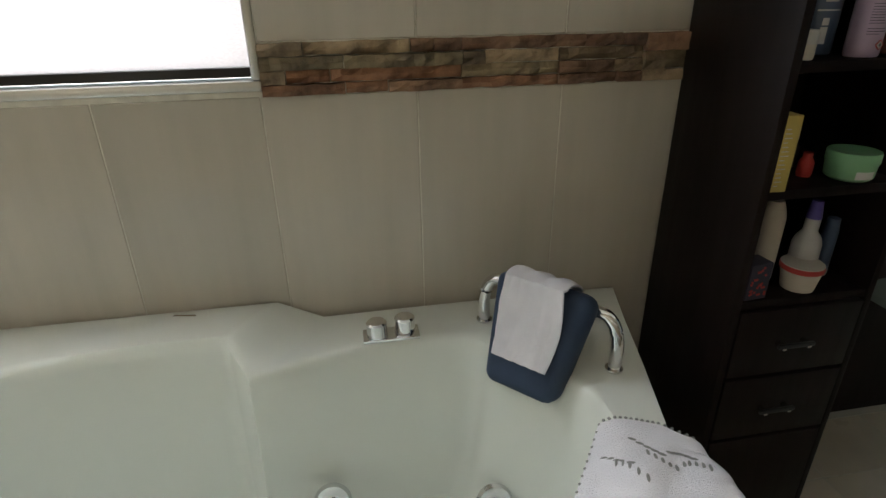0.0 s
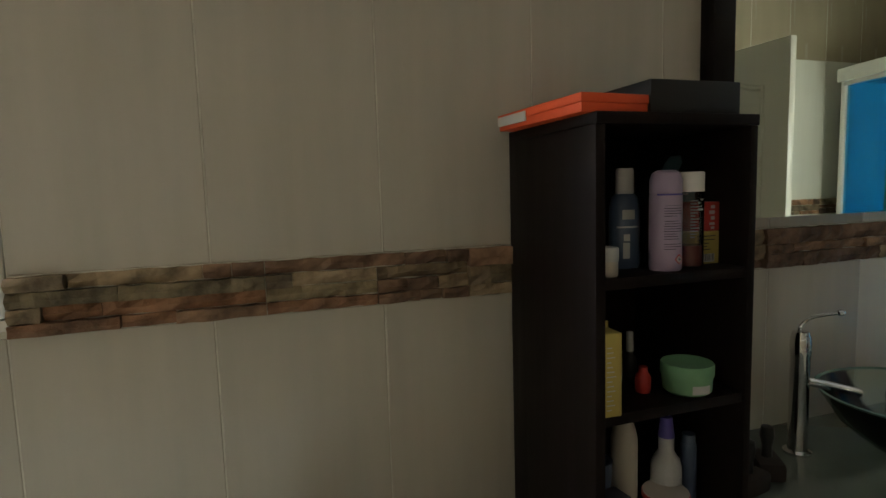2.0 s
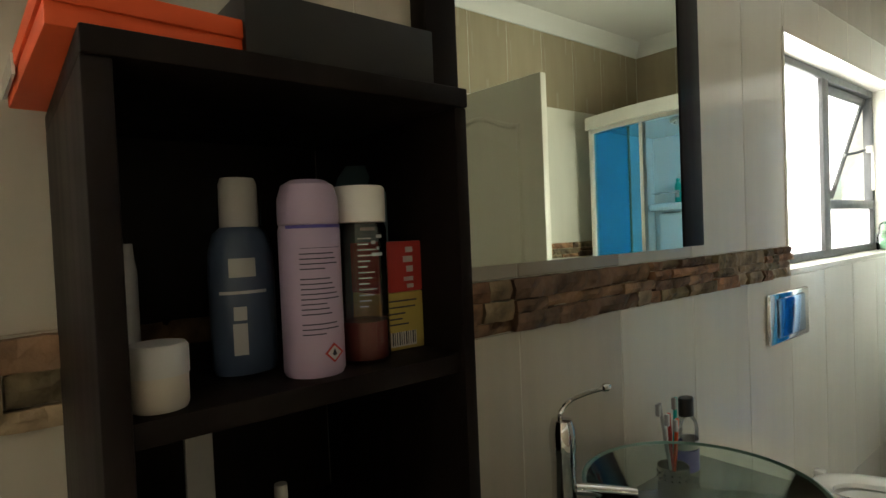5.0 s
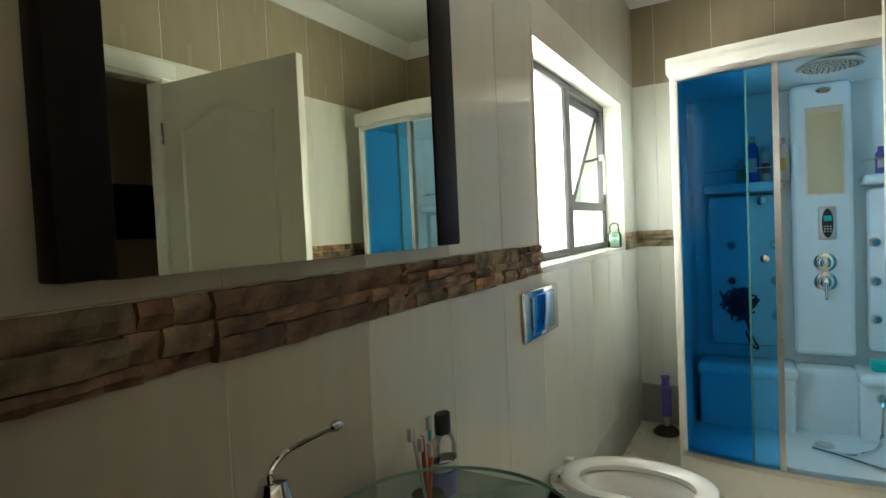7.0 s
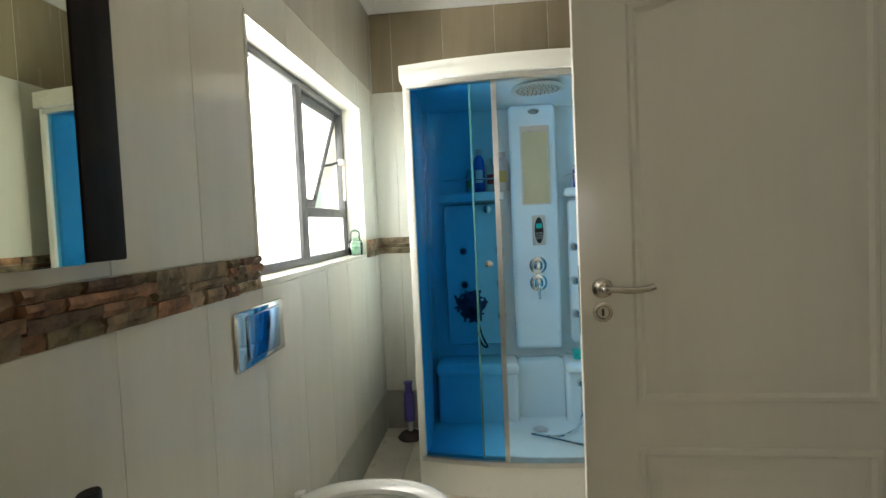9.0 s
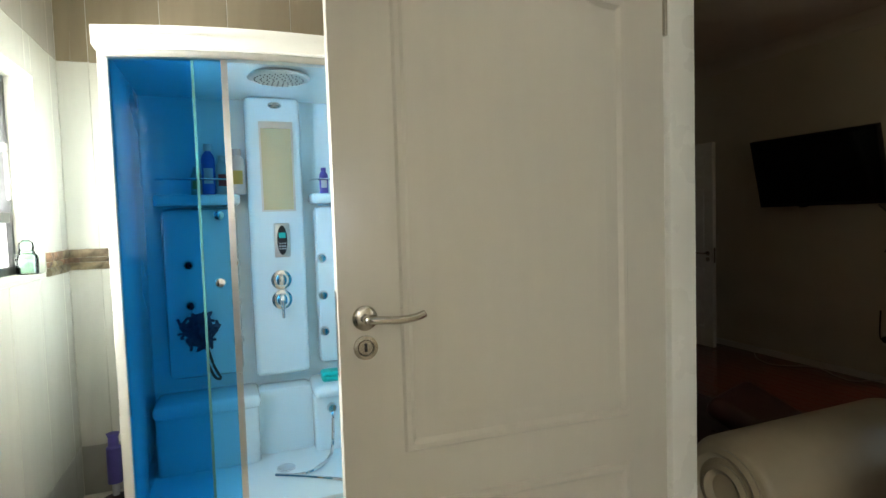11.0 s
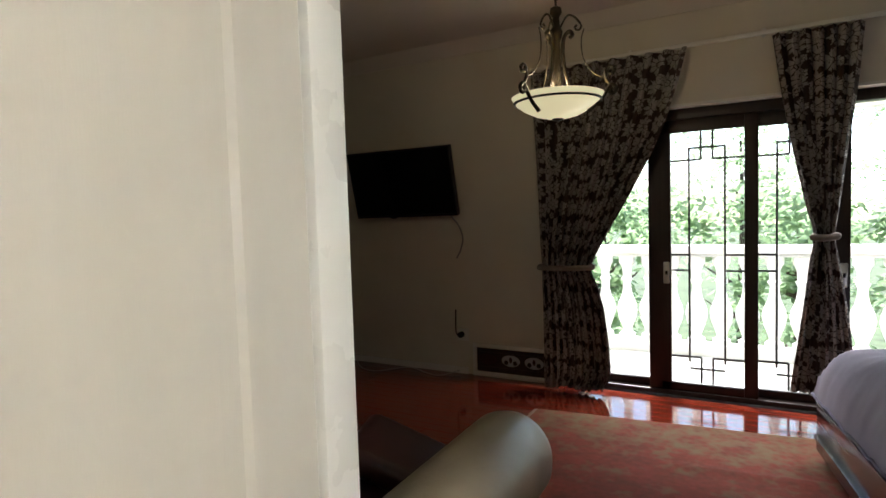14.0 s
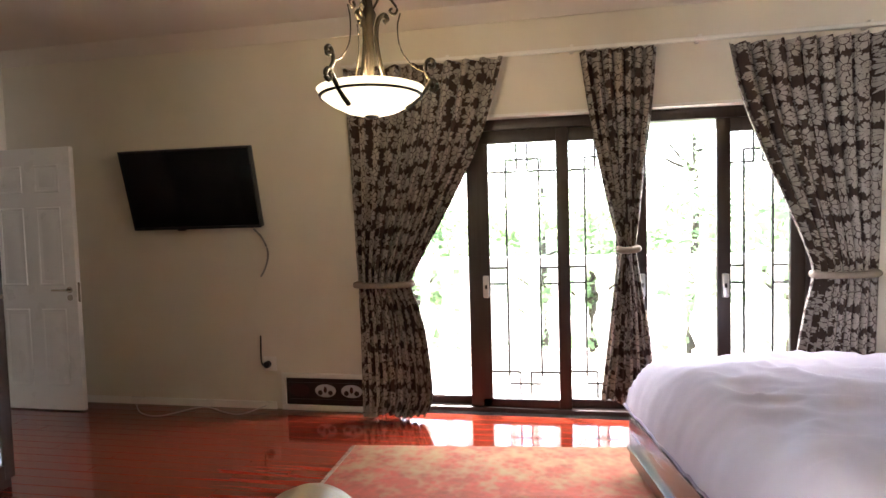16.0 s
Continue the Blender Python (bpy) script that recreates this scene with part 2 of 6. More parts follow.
def bm_tube(bm, pts, r, seg=10, cap=True):
    pts = [Vector(p) for p in pts]
    rings = []
    for i, p in enumerate(pts):
        d = (pts[min(i + 1, len(pts) - 1)] - pts[max(i - 1, 0)]).normalized()
        up = Vector((0, 0, 1)) if abs(d.z) < 0.95 else Vector((1, 0, 0))
        a = d.cross(up).normalized()
        b = a.cross(d).normalized()
        rad = r[i] if isinstance(r, (list, tuple)) else r
        rings.append([bm.verts.new(p + a * math.cos(2 * math.pi * k / seg) * rad + b * math.sin(2 * math.pi * k / seg) * rad) for k in range(seg)])
    for a, b in zip(rings, rings[1:]):
        for k in range(seg):
            bm.faces.new((a[k], a[(k + 1) % seg], b[(k + 1) % seg], b[k]))
    if cap:
        bm.faces.new(rings[0][::-1])
        bm.faces.new(rings[-1])


def tube(pts, r, seg=10):
    bm = bmesh.new()
    bm_tube(bm, pts, r, seg)
    return bm


def smooth_path(ctrl, n=8):
    """Catmull-Rom through the control points."""
    c = [Vector(p) for p in ctrl]
    c = [c[0] * 2 - c[1]] + c + [c[-1] * 2 - c[-2]]
    out = []
    for i in range(1, len(c) - 2):
        for k in range(n):
            t = k / n
            p0, p1, p2, p3 = c[i - 1 : i + 3]
            out.append(0.5 * (2 * p1 + (p2 - p0) * t + (2 * p0 - 5 * p1 + 4 * p2 - p3) * t * t + (3 * p1 - p0 - 3 * p2 + p3) * t**3))
    out.append(c[-2])
    return out


def mesh_of(name, bm, material, smooth=True):
    bmesh.ops.recalc_face_normals(bm, faces=bm.faces)
    me = bpy.data.meshes.new(name)
    bm.to_mesh(me)
    bm.free()
    me.materials.append(material)
    if smooth:
        me.shade_smooth()
        me.set_sharp_from_angle(angle=radians(38))
    return me


def part(name, bm, material, parent, label=""):
    ob = new(name, mesh_of(name, bm, material))
    ob.parent = parent
    return tagged(ob, label)


def thing(name, label, category, at=(0, 0, 0), group="", kind=""):
    e = new(name)
    e.empty_display_size = 0.05
    e.location = at
    return tagged(e, label, category, group, kind)


def place(ob_parent, m):
    ob_parent.matrix_basis = m
    return ob_parent


def single(name, bm, material, label, category, group="", kind=""):
    return tagged(new(name, mesh_of(name, bm, material)), label, category, group, kind)


def structure(name, bm, material, label=""):
    return tagged(new(name, mesh_of(name, bm, material)), label, "", "", "structure")


# ---- structure: bathroom ----
NY, SY, EX, WX = 1.955, 0.15, 6.32, -0.15
ZC = 2.80
SB = 0.075
W1 = (-0.05, 1.345, 1.175, 2.12)
W2 = (4.435, 5.93, 1.18, 2.035)
DX0, DX1, DZ = 3.27, 4.14, 2.09
TW = 0.25
g = 0.0015
structure("wall_north", boxes(
    (WX - 0.2, W1[0], NY + g, NY + TW, 0, ZC), (W1[0], W1[1], NY + g, NY + TW, 0, W1[2]), (W1[0], W1[1], NY + g, NY + TW, W1[3], ZC),
    (W1[1], W2[0], NY + g, NY + TW, 0, ZC), (W2[0], W2[1], NY + g, NY + TW, 0, W2[2]), (W2[0], W2[1], NY + g, NY + TW, W2[3], ZC), (W2[1], EX + 0.2, NY + g, NY + TW, 0, ZC)), M_GROUT)
structure("wall_east", boxes((EX + g, EX + 0.2, -0.0 + SB, NY + g, 0, ZC)), M_GROUT)
structure("wall_west", boxes((WX - 0.2, WX, SB, NY + g, 0, ZC)), M_TILE_TAN)
structure("wall_south", boxes((WX - 0.2, DX0 - 0.05, SB, SY - g, 0, ZC), (DX1 + 0.05, 8.3, SB, SY - g, 0, ZC), (DX0 - 0.05, DX1 + 0.05, SB, SY - g, DZ + 0.05, ZC)), M_WALL)
structure("ceiling_bathroom", box(WX - 0.2, EX + 0.2, SY - g, NY + TW, ZC, ZC + 0.1), M_CEIL)


def cornice(name, x0, x1, y0, y1, z, mt, d=0.09):
    """Stepped plaster cornice round a room's ceiling."""
    bm = bmesh.new()
    prof = [(0, -d), (0.012, -d), (0.018, -d * 0.8), (0.05, -d * 0.45), (0.062, -d * 0.3), (0.09, -d * 0.12), (0.10, 0)]
    rings = []
    for o, dz in prof:
        rings.append([bm.verts.new(p) for p in ((x0 + o, y0 + o, z + dz), (x1 - o, y0 + o, z + dz), (x1 - o, y1 - o, z + dz), (x0 + o, y1 - o, z + dz))])
    for a, b in zip(rings, rings[1:]):
        for i in range(4):
            bm.faces.new((a[i], a[(i + 1) % 4], b[(i + 1) % 4], b[i]))
    return structure(name, bm, mt)


cornice("cornice_bathroom", WX, EX, SY, NY, ZC - 0.002, M_CEIL)
floor_bath = structure("floor_bathroom", box(WX - 0.2, EX + 0.2, SB, NY + TW, -0.1, -0.0015), M_GROUT)

# ---- structure: bedroom ----
BY, BE, BW, BZ = -3.45, 8.0, 0.2, 2.83
GX0, GX1, GZ = 1.96, 4.95, 2.09
structure("wall_far", boxes((GX1, BE + 0.2, BY - 0.25, BY, 0, BZ), (BW - 0.2, GX0, BY - 0.25, BY, 0, BZ), (GX0, GX1, BY - 0.25, BY, GZ, BZ)), M_WALL, "cream painted bedroom wall")
structure("wall_bedroom_east", boxes((BE, BE + 0.15, BY, -3.32, 0, BZ), (BE, BE + 0.15, -2.46, SB, 0, BZ), (BE, BE + 0.15, -3.32, -2.46, 2.08, BZ), (BE + 0.15, BE + 0.2, -3.32, -2.46, 0, 2.08)), M_WALL)
structure("wall_bedroom_west", box(BW - 0.15, BW, BY, SB, 0, BZ), M_WALL)
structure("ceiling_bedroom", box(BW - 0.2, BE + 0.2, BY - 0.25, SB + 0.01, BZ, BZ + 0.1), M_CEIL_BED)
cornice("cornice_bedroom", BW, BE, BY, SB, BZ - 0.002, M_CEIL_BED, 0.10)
floor_bed = structure("floor_bedroom", box(BW - 0.2, BE + 0.2, BY - 0.25, SB, -0.1, -0.016), M_RUBBER)
structure("baseboard", boxes((5.70, BE, BY, BY + 0.016, 0, 0.055)), M_WHITE, "white painted skirting along the bedroom wall")

# ---- bathroom things ----


def window_bath():
    x0, x1, z0, z1 = W1
    w = thing("window_1", "white framed bathroom window with frosted panes above the bath", "window", (0, 0, 0), kind="structure")
    y = NY + 0.03
    part("window_frame", boxes((x0, x1, y - 0.032, y + 0.03, z0, z0 + 0.022), (x0, x1, y - 0.032, y + 0.03, z1 - 0.022, z1), (x0, x0 + 0.02, y - 0.032, y + 0.03, z0 + 0.022, z1 - 0.022), (x1 - 0.02, x1, y - 0.032, y + 0.03, z0 + 0.022, z1 - 0.022), bevel=0.006), M_ALU, w, "pale aluminium window trim")
    part("sash", boxes((x0 + 0.02, x1 - 0.02, y + 0.0, y + 0.04, z0 + 0.026, z0 + 0.045), (x0 + 0.02, x1 - 0.02, y + 0.0, y + 0.045, 1.425, 1.47), (x0 + 0.02, x1 - 0.02, y - 0.006, y + 0.045, 1.474, 1.488), (x0 + 0.02, x1 - 0.02, y + 0.0, y + 0.045, 1.492, 1.502), (0.64, 0.67, y, y + 0.045, z0 + 0.04, z1 - 0.03)), M_BRONZE, w, "dark bronze sash bars")
    for a, b in ((z0 + 0.045, 1.425), (1.502, z1 - 0.022)):
        for c, d in ((x0 + 0.02, 0.64), (0.67, x1 - 0.02)):
            p = part("pane", box(c, d, y + 0.018, y + 0.024, a, b), M_OBSCURE if a < 1.4 else M_FROST, w)
            p.visible_shadow = False


def window_toilet():
    x0, x1, z0, z1 = W2
    w = thing("window_2", "dark aluminium window with frosted panes and small open vent", "window", kind="structure")
    part("reveal", boxes((x0 - 0.0, x1, NY - 0.004, NY + 0.13, z0 - 0.012, z0 + 0.006), (x0, x1, NY - 0.004, NY + 0.13, z1 - 0.006, z1 + 0.012), (x1 - 0.006, x1 + 0.012, NY - 0.004, NY + 0.13, z0 + 0.006, z1 - 0.006), (x0 - 0.012, x0 + 0.006, NY - 0.004, NY + 0.13, z0 + 0.006, z1 - 0.006)), M_TILE_WHITE, w, "cream tiled window reveal")
    y = NY + 0.10
    f = 0.035
    mx = 5.20
    part("window_frame", boxes((x0, x1, y, y + 0.04, z0 + 0.006, z0 + 0.006 + f), (x0, x1, y, y + 0.04, z1 - f - 0.006, z1 - 0.006), (x0, x0 + f, y, y + 0.04, z0 + f, z1 - f), (x1 - f, x1, y, y + 0.04, z0 + f, z1 - f), (mx - 0.04, mx + 0.04, y, y + 0.045, z0 + f, z1 - f), (mx + 0.04, x1 - f, y, y + 0.04, 1.405, 1.45), bevel=0.004), M_GREYALU, w, "dark grey aluminium window frame")
    # top-hung casement, pushed open on its stay
    hgt, wd = z1 - f - 1.46, x1 - f - mx - 0.05
    bm = boxes((-wd / 2, wd / 2, -0.014, 0.014, -hgt, -hgt + 0.045), (-wd / 2, -wd / 2 + 0.04, -0.014, 0.014, -hgt + 0.045, 0), (wd / 2 - 0.04, wd / 2, -0.014, 0.014, -hgt + 0.045, 0), (-wd / 2 + 0.04, wd / 2 - 0.04, -0.014, 0.014, -0.04, 0), bevel=0.002)
    m = pose((mx + 0.04 + x1 - f) / 2, y + 0.035, z1 - f - 0.008, 17)
    bm.transform(m)
    v = part("vent_sash", bm, M_GREYALU, w, "top-hung window sash, standing open")
    bm = box(-wd / 2 + 0.04, wd / 2 - 0.04, -0.003, 0.003, -hgt + 0.045, -0.04)
    bm.transform(m)
    p = part("pane", bm, M_FROST, v)
    p.visible_shadow = False
    sx = x1 - f - 0.05
    part("stay", tube([(sx, y + 0.01, 1.72), (sx - 0.07, y + 0.04, 1.70), (sx - 0.13, y + 0.075, 1.69)], 0.008), M_GREYALU, v, "window stay")
    part("stay_handle", boxes((sx - 0.02, sx + 0.02, y - 0.02, y + 0.012, 1.70, 1.735), (sx - 0.008, sx + 0.008, y - 0.022, y - 0.008, 1.50, 1.70), bevel=0.004), M_SKINPOT, v, "pale window catch")
    for a, b, c, d in ((x0 + f, mx - 0.04, z0 + f, z1 - f), (mx + 0.04, x1 - f, z0 + f, 1.405)):
        p = part("pane", box(a, b, y + 0.018, y + 0.024, c, d), M_FROST, w)
        p.visible_shadow = False


window_bath()
window_toilet()


def sill_jar():
    t = thing("glass_jar", "pale green glass jar standing on the window sill", "jar", (W2[1] - 0.06, NY + 0.045, W2[2] + 0.006))
    part("body", lathe([(0, 0), (0.036, 0), (0.04, 0.006), (0.042, 0.07), (0.036, 0.085), (0.03, 0.088), (0.03, 0.10), (0.026, 0.10), (0.026, 0.086), (0.036, 0.068), (0.034, 0.008), (0, 0.006)], 24), M_PALEGREEN, t)
    part("contents", lathe([(0, 0.008), (0.032, 0.009), (0.034, 0.05), (0.018, 0.062), (0, 0.058)], 18), mat("bath_salt", (0.60, 0.74, 0.65), 0.8, var=0.2, scale=60), t, "pale green bath salts")
    part("stopper", lathe([(0, 0.096), (0.024, 0.098), (0.03, 0.112), (0.026, 0.135), (0.01, 0.148), (0, 0.15)], 18), M_PALEGREEN, t, "glass stopper")


sill_jar()


def offset_loop(pts, d):
    n = len(pts)
    out = []
    for i in range(n):
        a, b, c = Vector(pts[i - 1]), Vector(pts[i]), Vector(pts[(i + 1) % n])
        t = (c - a).normalized()
        out.append(b + Vector((-t.y, t.x)) * d)
    return out


def bathtub():
    t = thing("bathtub", "pale ivory acrylic whirlpool corner bath with moulded seat", "bathtub")
    bm = bmesh.new()
    lowz, hiz = 0.625, 0.677
    inner = [(1.259, 1.731), (1.414, 1.773), (1.573, 1.797), (1.699, 1.797), (1.778, 1.772), (1.804, 1.705), (1.851, 1.657), (1.904, 1.613), (1.945, 1.551), (1.953, 1.455), (1.931, 1.317), (1.9, 1.217), (1.854, 1.154), (1.732, 1.113), (1.482, 1.12), (1.096, 1.14), (0.711, 1.18), (0.476, 1.30), (0.392, 1.439), (0.457, 1.574), (0.631, 1.704), (0.775, 1.763), (0.907, 1.799), (1.036, 1.814), (1.144, 1.814), (1.206, 1.806)]
    fine = [(p.x, p.y) for p in smooth_path([(x, y, 0) for x, y in inner] + [(*inner[0], 0)], 4)][:-1]
    n = len(fine)
    ka = n - 4
    for i in range(ka, n):
        q = (i - ka) / 4
        fine[i] = (inner[-1][0] + (inner[0][0] - inner[-1][0]) * q, inner[-1][1] + (inner[0][1] - inner[-1][1]) * q)

    def deck(i):
        x, y = fine[i]
        k = (n - i) / 4 if i > ka else (1.0 if x < 1.23 else 0.0) if y > 1.5 else min(1, max(0, (1.3 - x) / 0.3))
        return lowz + (hiz - lowz) * k

    def outer(x, y, s):
        cx, cy = 1.25, 1.45
        X0, X1, Y0, Y1 = 0.2, 2.2, 1.02, 1.953
        dx, dy = x - cx, y - cy
        k = min(((X1 - cx) / dx) if dx > 1e-6 else ((X0 - cx) / dx) if dx < -1e-6 else 9, ((Y1 - cy) / dy) if dy > 1e-6 else ((Y0 - cy) / dy) if dy < -1e-6 else 9)
        ox, oy = cx + dx * k, cy + dy * k
        if y > 1.6 and 0.8 < x < 1.85:
            w = min(1, (x - 0.8) / 0.4, (1.85 - x) / 0.5)
            ox, oy = ox + (x + 0.72 * (Y1 - y) - ox) * w, Y1
        over = 0.962 * ox - 0.273 * oy - 1.579
        if over > 0:
            ox, oy = ox - over * 0.962, oy + over * 0.273
        return ox, oy

    rings = []
    out = [outer(x, y, 1) for x, y in fine]
    rings.append([bm.verts.new((x, y, 0.0)) for x, y in out])
    rings.append([bm.verts.new((x, y, deck(i) - 0.02)) for i, (x, y) in enumerate(out)])
    rings.append([bm.verts.new((x + (a - x) * 0.04, y + (b - y) * 0.04, deck(i))) for i, ((x, y), (a, b)) in enumerate(zip(out, fine))])
    for k in (0.15, 0.3, 0.42, 0.54, 0.66, 0.78, 0.88, 0.95):
        rings.append([bm.verts.new((x + (a - x) * k, y + (b - y) * k, deck(i) - (0.0 if k < 0.9 else 0.001))) for i, ((x, y), (a, b)) in enumerate(zip(out, fine))])
    cx, cy = 1.24, 1.42
    for s, dz in ((1.0, 0.008), (0.985, 0.028), (0.965, 0.09), (0.945, 0.17), (0.925, 0.25), (0.89, 0.36), (0.84, 0.43), (0.72, 0.465), (0.4, 0.475), (0.02, 0.48)):
        rings.append([bm.verts.new((cx + (a - cx) * s, cy + (b - cy) * s, deck(i) * (1 - min(1, dz * 3)) + lowz * min(1, dz * 3) - dz)) for i, (a, b) in enumerate(fine)])
    for a, b in zip(rings, rings[1:]):
        for i in range(n):
            bm.faces.new((a[i], a[(i + 1) % n], b[(i + 1) % n], b[i]))
    bm.faces.new(rings[-1])
    for i in (0, ka):
        for a, b in zip(rings[1:15], rings[2:16]):
            bm.edges.get((a[i], b[i])).smooth = False
    tub = part("tub", bm, M_ACRYL, t)
    for x, z in ((1.403, 0.12), (1.771, 0.12)):
        m = pose(x, 1.68 if x < 1.6 else 1.608, z + 0.165, 66)
        j = part("jet", lathe([(0, 0.006), (0.014, 0.006), (0.016, 0.013), (0.022, 0.015), (0.038, 0.011), (0.044, 0.0), (0.036, -0.01), (0, -0.012)], 28, m), M_CHROME, t, "chrome whirlpool jet")
        part("nozzle", cyl(0.008, 0.008, 0.016, m), M_BLACK, j)
    ctl = part("control_plate", boxes((1.505, 1.637, 1.80, 1.853, 0.625, 0.634), bevel=0.003), M_CHROME, t, "chrome control plate")
    for x, y in ((1.538, 1.822), (1.604, 1.832)):
        part("knob", cyl(0.024, 0.633, 0.672, pose(x, y, 0), 24, 0.004), M_CHROME, ctl)
    part("spout", boxes((0.57, 0.67, 1.885, 1.92, 0.677, 0.687), bevel=0.004), M_NICKEL, t)
    part("overflow_clip", tube([(1.075, 1.925, 0.68), (1.08, 1.92, 0.684), (1.125, 1.918, 0.68)], 0.002, 6), M_NICKEL, t)
    return t


bathtub()


def headrest():
    t = thing("bath_headrest", "navy foam bath headrest on a chrome grab rail", "headrest")
    a, b = Vector((1.802, 1.852, 0.625)), Vector((2.024, 1.608, 0.625))
    up = Vector((0, 0, 0.125))
    mid = (a + b) / 2 + up
    part("grab_rail", tube(smooth_path([a, a + up * 0.55, a + up * 0.92 + (b - a) * 0.06, a + up + (b - a) * 0.2, b + up + (a - b) * 0.2, b + up * 0.92 + (a - b) * 0.06, b + up * 0.55, b], 7), 0.014, 14), M_CHROME, t, "polished chrome grab rail")
    for p in (a, b):
        part("rail_flange", cyl(0.019, 0.624, 0.63, pose(p.x, p.y, 0)), M_CHROME, t)
    # padded block, wider at the top, hung over the rail towards the tub
    bm = bmesh.new()
    bm_box(bm, -0.118, 0.118, -0.038, 0.038, -0.21, 0.035, 0.032, 4)
    for v in bm.verts:
        k = (v.co.z + 0.21) / 0.245
        v.co.x *= 0.72 + 0.28 * k
        v.co.y += 0.02 * math.sin(k * math.pi)
    yaw = math.degrees(math.atan2(b.y - a.y, b.x - a.x))
    m = Matrix.Translation(mid + Vector((-0.02, -0.03, 0.012))) @ pose(0, 0, 0, 0, 0, yaw) @ pose(0, 0, 0, -24)
    bm.transform(m)
    part("pad", bm, M_NAVY, t, "navy foam pad")
    return m


HEAD = headrest()


def cloth_sheet(nx, ny, fn, thick=0.006):
    bm = bmesh.new()
    top = [[bm.verts.new(fn(i / nx, j / ny)) for j in range(ny + 1)] for i in range(nx + 1)]
    for i in range(nx):
        for j in range(ny):
            bm.faces.new((top[i][j], top[i + 1][j], top[i + 1][j + 1], top[i][j + 1]))
    bm.normal_update()
    bmesh.ops.solidify(bm, geom=list(bm.faces), thickness=thick)
    return bm


def face_cloth():
    def fn(u, v):
        s = v * 0.285
        x = -0.078 + 0.145 * u + 0.006 * math.sin(v * 7 + u * 3)
        w = 0.0025 * math.sin(u * 16 + v * 3) + 0.002 * noise.noise((u * 9, v * 9, 0))
        if s < 0.05:
            return HEAD @ Vector((x, 0.046 - 0.0 * s + w, -0.02 + s))
        if s < 0.11:
            k = (s - 0.05) / 0.06 * math.pi
            return HEAD @ Vector((x, 0.0 + 0.046 * math.cos(k), 0.03 + 0.016 * math.sin(k) + w))
        d = s - 0.11
        k = 1 - d / 0.245
        return HEAD @ Vector((x * (0.98 - 0.05 * v), -0.050 + 0.020 * math.sin(max(0, k) * math.pi) - abs(w) * 1.4, 0.03 - d))

    t = single("face_cloth", cloth_sheet(26, 44, fn, 0.005), M_TOWEL, "white terry face cloth draped over the bath headrest", "towel")
    return t


face_cloth()


def bath_towel():
    t = thing("bath_towel", "white towel with embroidered leaves and crochet edge on bath rim", "towel")

    def fn(u, v):
        # u runs across the rim, v along it towards the room
        x = 1.745 + 0.35 * u
        y = float(np.interp(u, (0, 0.5, 0.78, 1), (1.225, 1.445, 1.41, 1.335))) - v * float(np.interp(u, (0, 0.3, 0.5, 0.8, 1), (0.15, 0.30, 0.27, 0.17, 0.11)))
        over = x - 2.055
        z = 0.642 + 0.006 * noise.noise((u * 6, v * 6, 2)) + 0.004 * math.sin(u * 12 + v * 5)
        if x < 1.945:
            z -= (1.945 - x) ** 1.3 * 0.9
        if over > 0:
            a = min(1, over / 0.03)
            z -= max(0, over) * 1.4 * a
            x = 2.055 + over * 0.45
        return Vector((x, y, z))

    part("cloth", cloth_sheet(34, 34, fn, 0.008), M_TOWEL, t)
    bm = bmesh.new()
    for i in range(40):
        p = fn(i / 39, 0.0) + Vector((0, 0.004, 0.008))
        bm_lathe(bm, [(0, -0.004), (0.0035, 0), (0, 0.004)], 6, Matrix.Translation(p))
    for i in range(26):
        p = fn(0.0, i / 25) + Vector((-0.004, 0, 0.008))
        bm_lathe(bm, [(0, -0.004), (0.0035, 0), (0, 0.004)], 6, Matrix.Translation(p))
    part("crochet_edge", bm, M_LACE, t, "grey crochet edging")
    # three sprigs of small leaves
    for su, sv, ang in ((0.50, 0.20, 0.5), (0.66, 0.26, 0.1), (0.80, 0.42, -0.35)):
        for k in range(5):
            u, v = su + 0.024 * k * math.cos(ang) - 0.06, sv + 0.06 * k * (0.6 + math.sin(ang))
            for s in (1, -1):
                uu, vv = min(0.97, u + 0.016 * s), v + 0.07 * s
                p = fn(uu, vv) + Vector((0, 0, 0.0092))
                q = fn(min(1, uu + 0.01), vv) - fn(uu, vv)
                tilt = math.degrees(math.atan2(q.z, q.x))
                bm = bmesh.new()
                bm_lathe(bm, [(0, -0.001), (0.0036, 0), (0, 0.001)], 10, Matrix.Translation(p) @ pose(0, 0, 0, 0, -tilt, 55 * s + 20), (2.1, 0.85))
                part("embroidered_leaf", bm, M_LACE, t)


bath_towel()


def bottle(name, label, cat, x, y, z, prof, mt, caps=(), labels=(), seg=24, squash=(1, 1)):
    t = thing(name, label, cat, (x, y, z))
    part("body", lathe(prof, seg, None, squash), mt, t)
    for nm, pr, m2 in caps:
        part(nm, lathe(pr, seg, None, squash), m2, t)
    for (a0, a1, z0, z1, r, m2) in labels:
        bm = bmesh.new()
        nn = 8
        lo = [bm.verts.new((r * math.cos(radians(a0 + (a1 - a0) * i / nn)) * squash[0], r * math.sin(radians(a0 + (a1 - a0) * i / nn)) * squash[1], z0)) for i in range(nn + 1)]
        hi = [bm.verts.new((v.co.x, v.co.y, z1)) for v in lo]
        for i in range(nn):
            bm.faces.new((lo[i], lo[i + 1], hi[i + 1], hi[i]))
        part("printed_line", bm, m2, t)
    return t


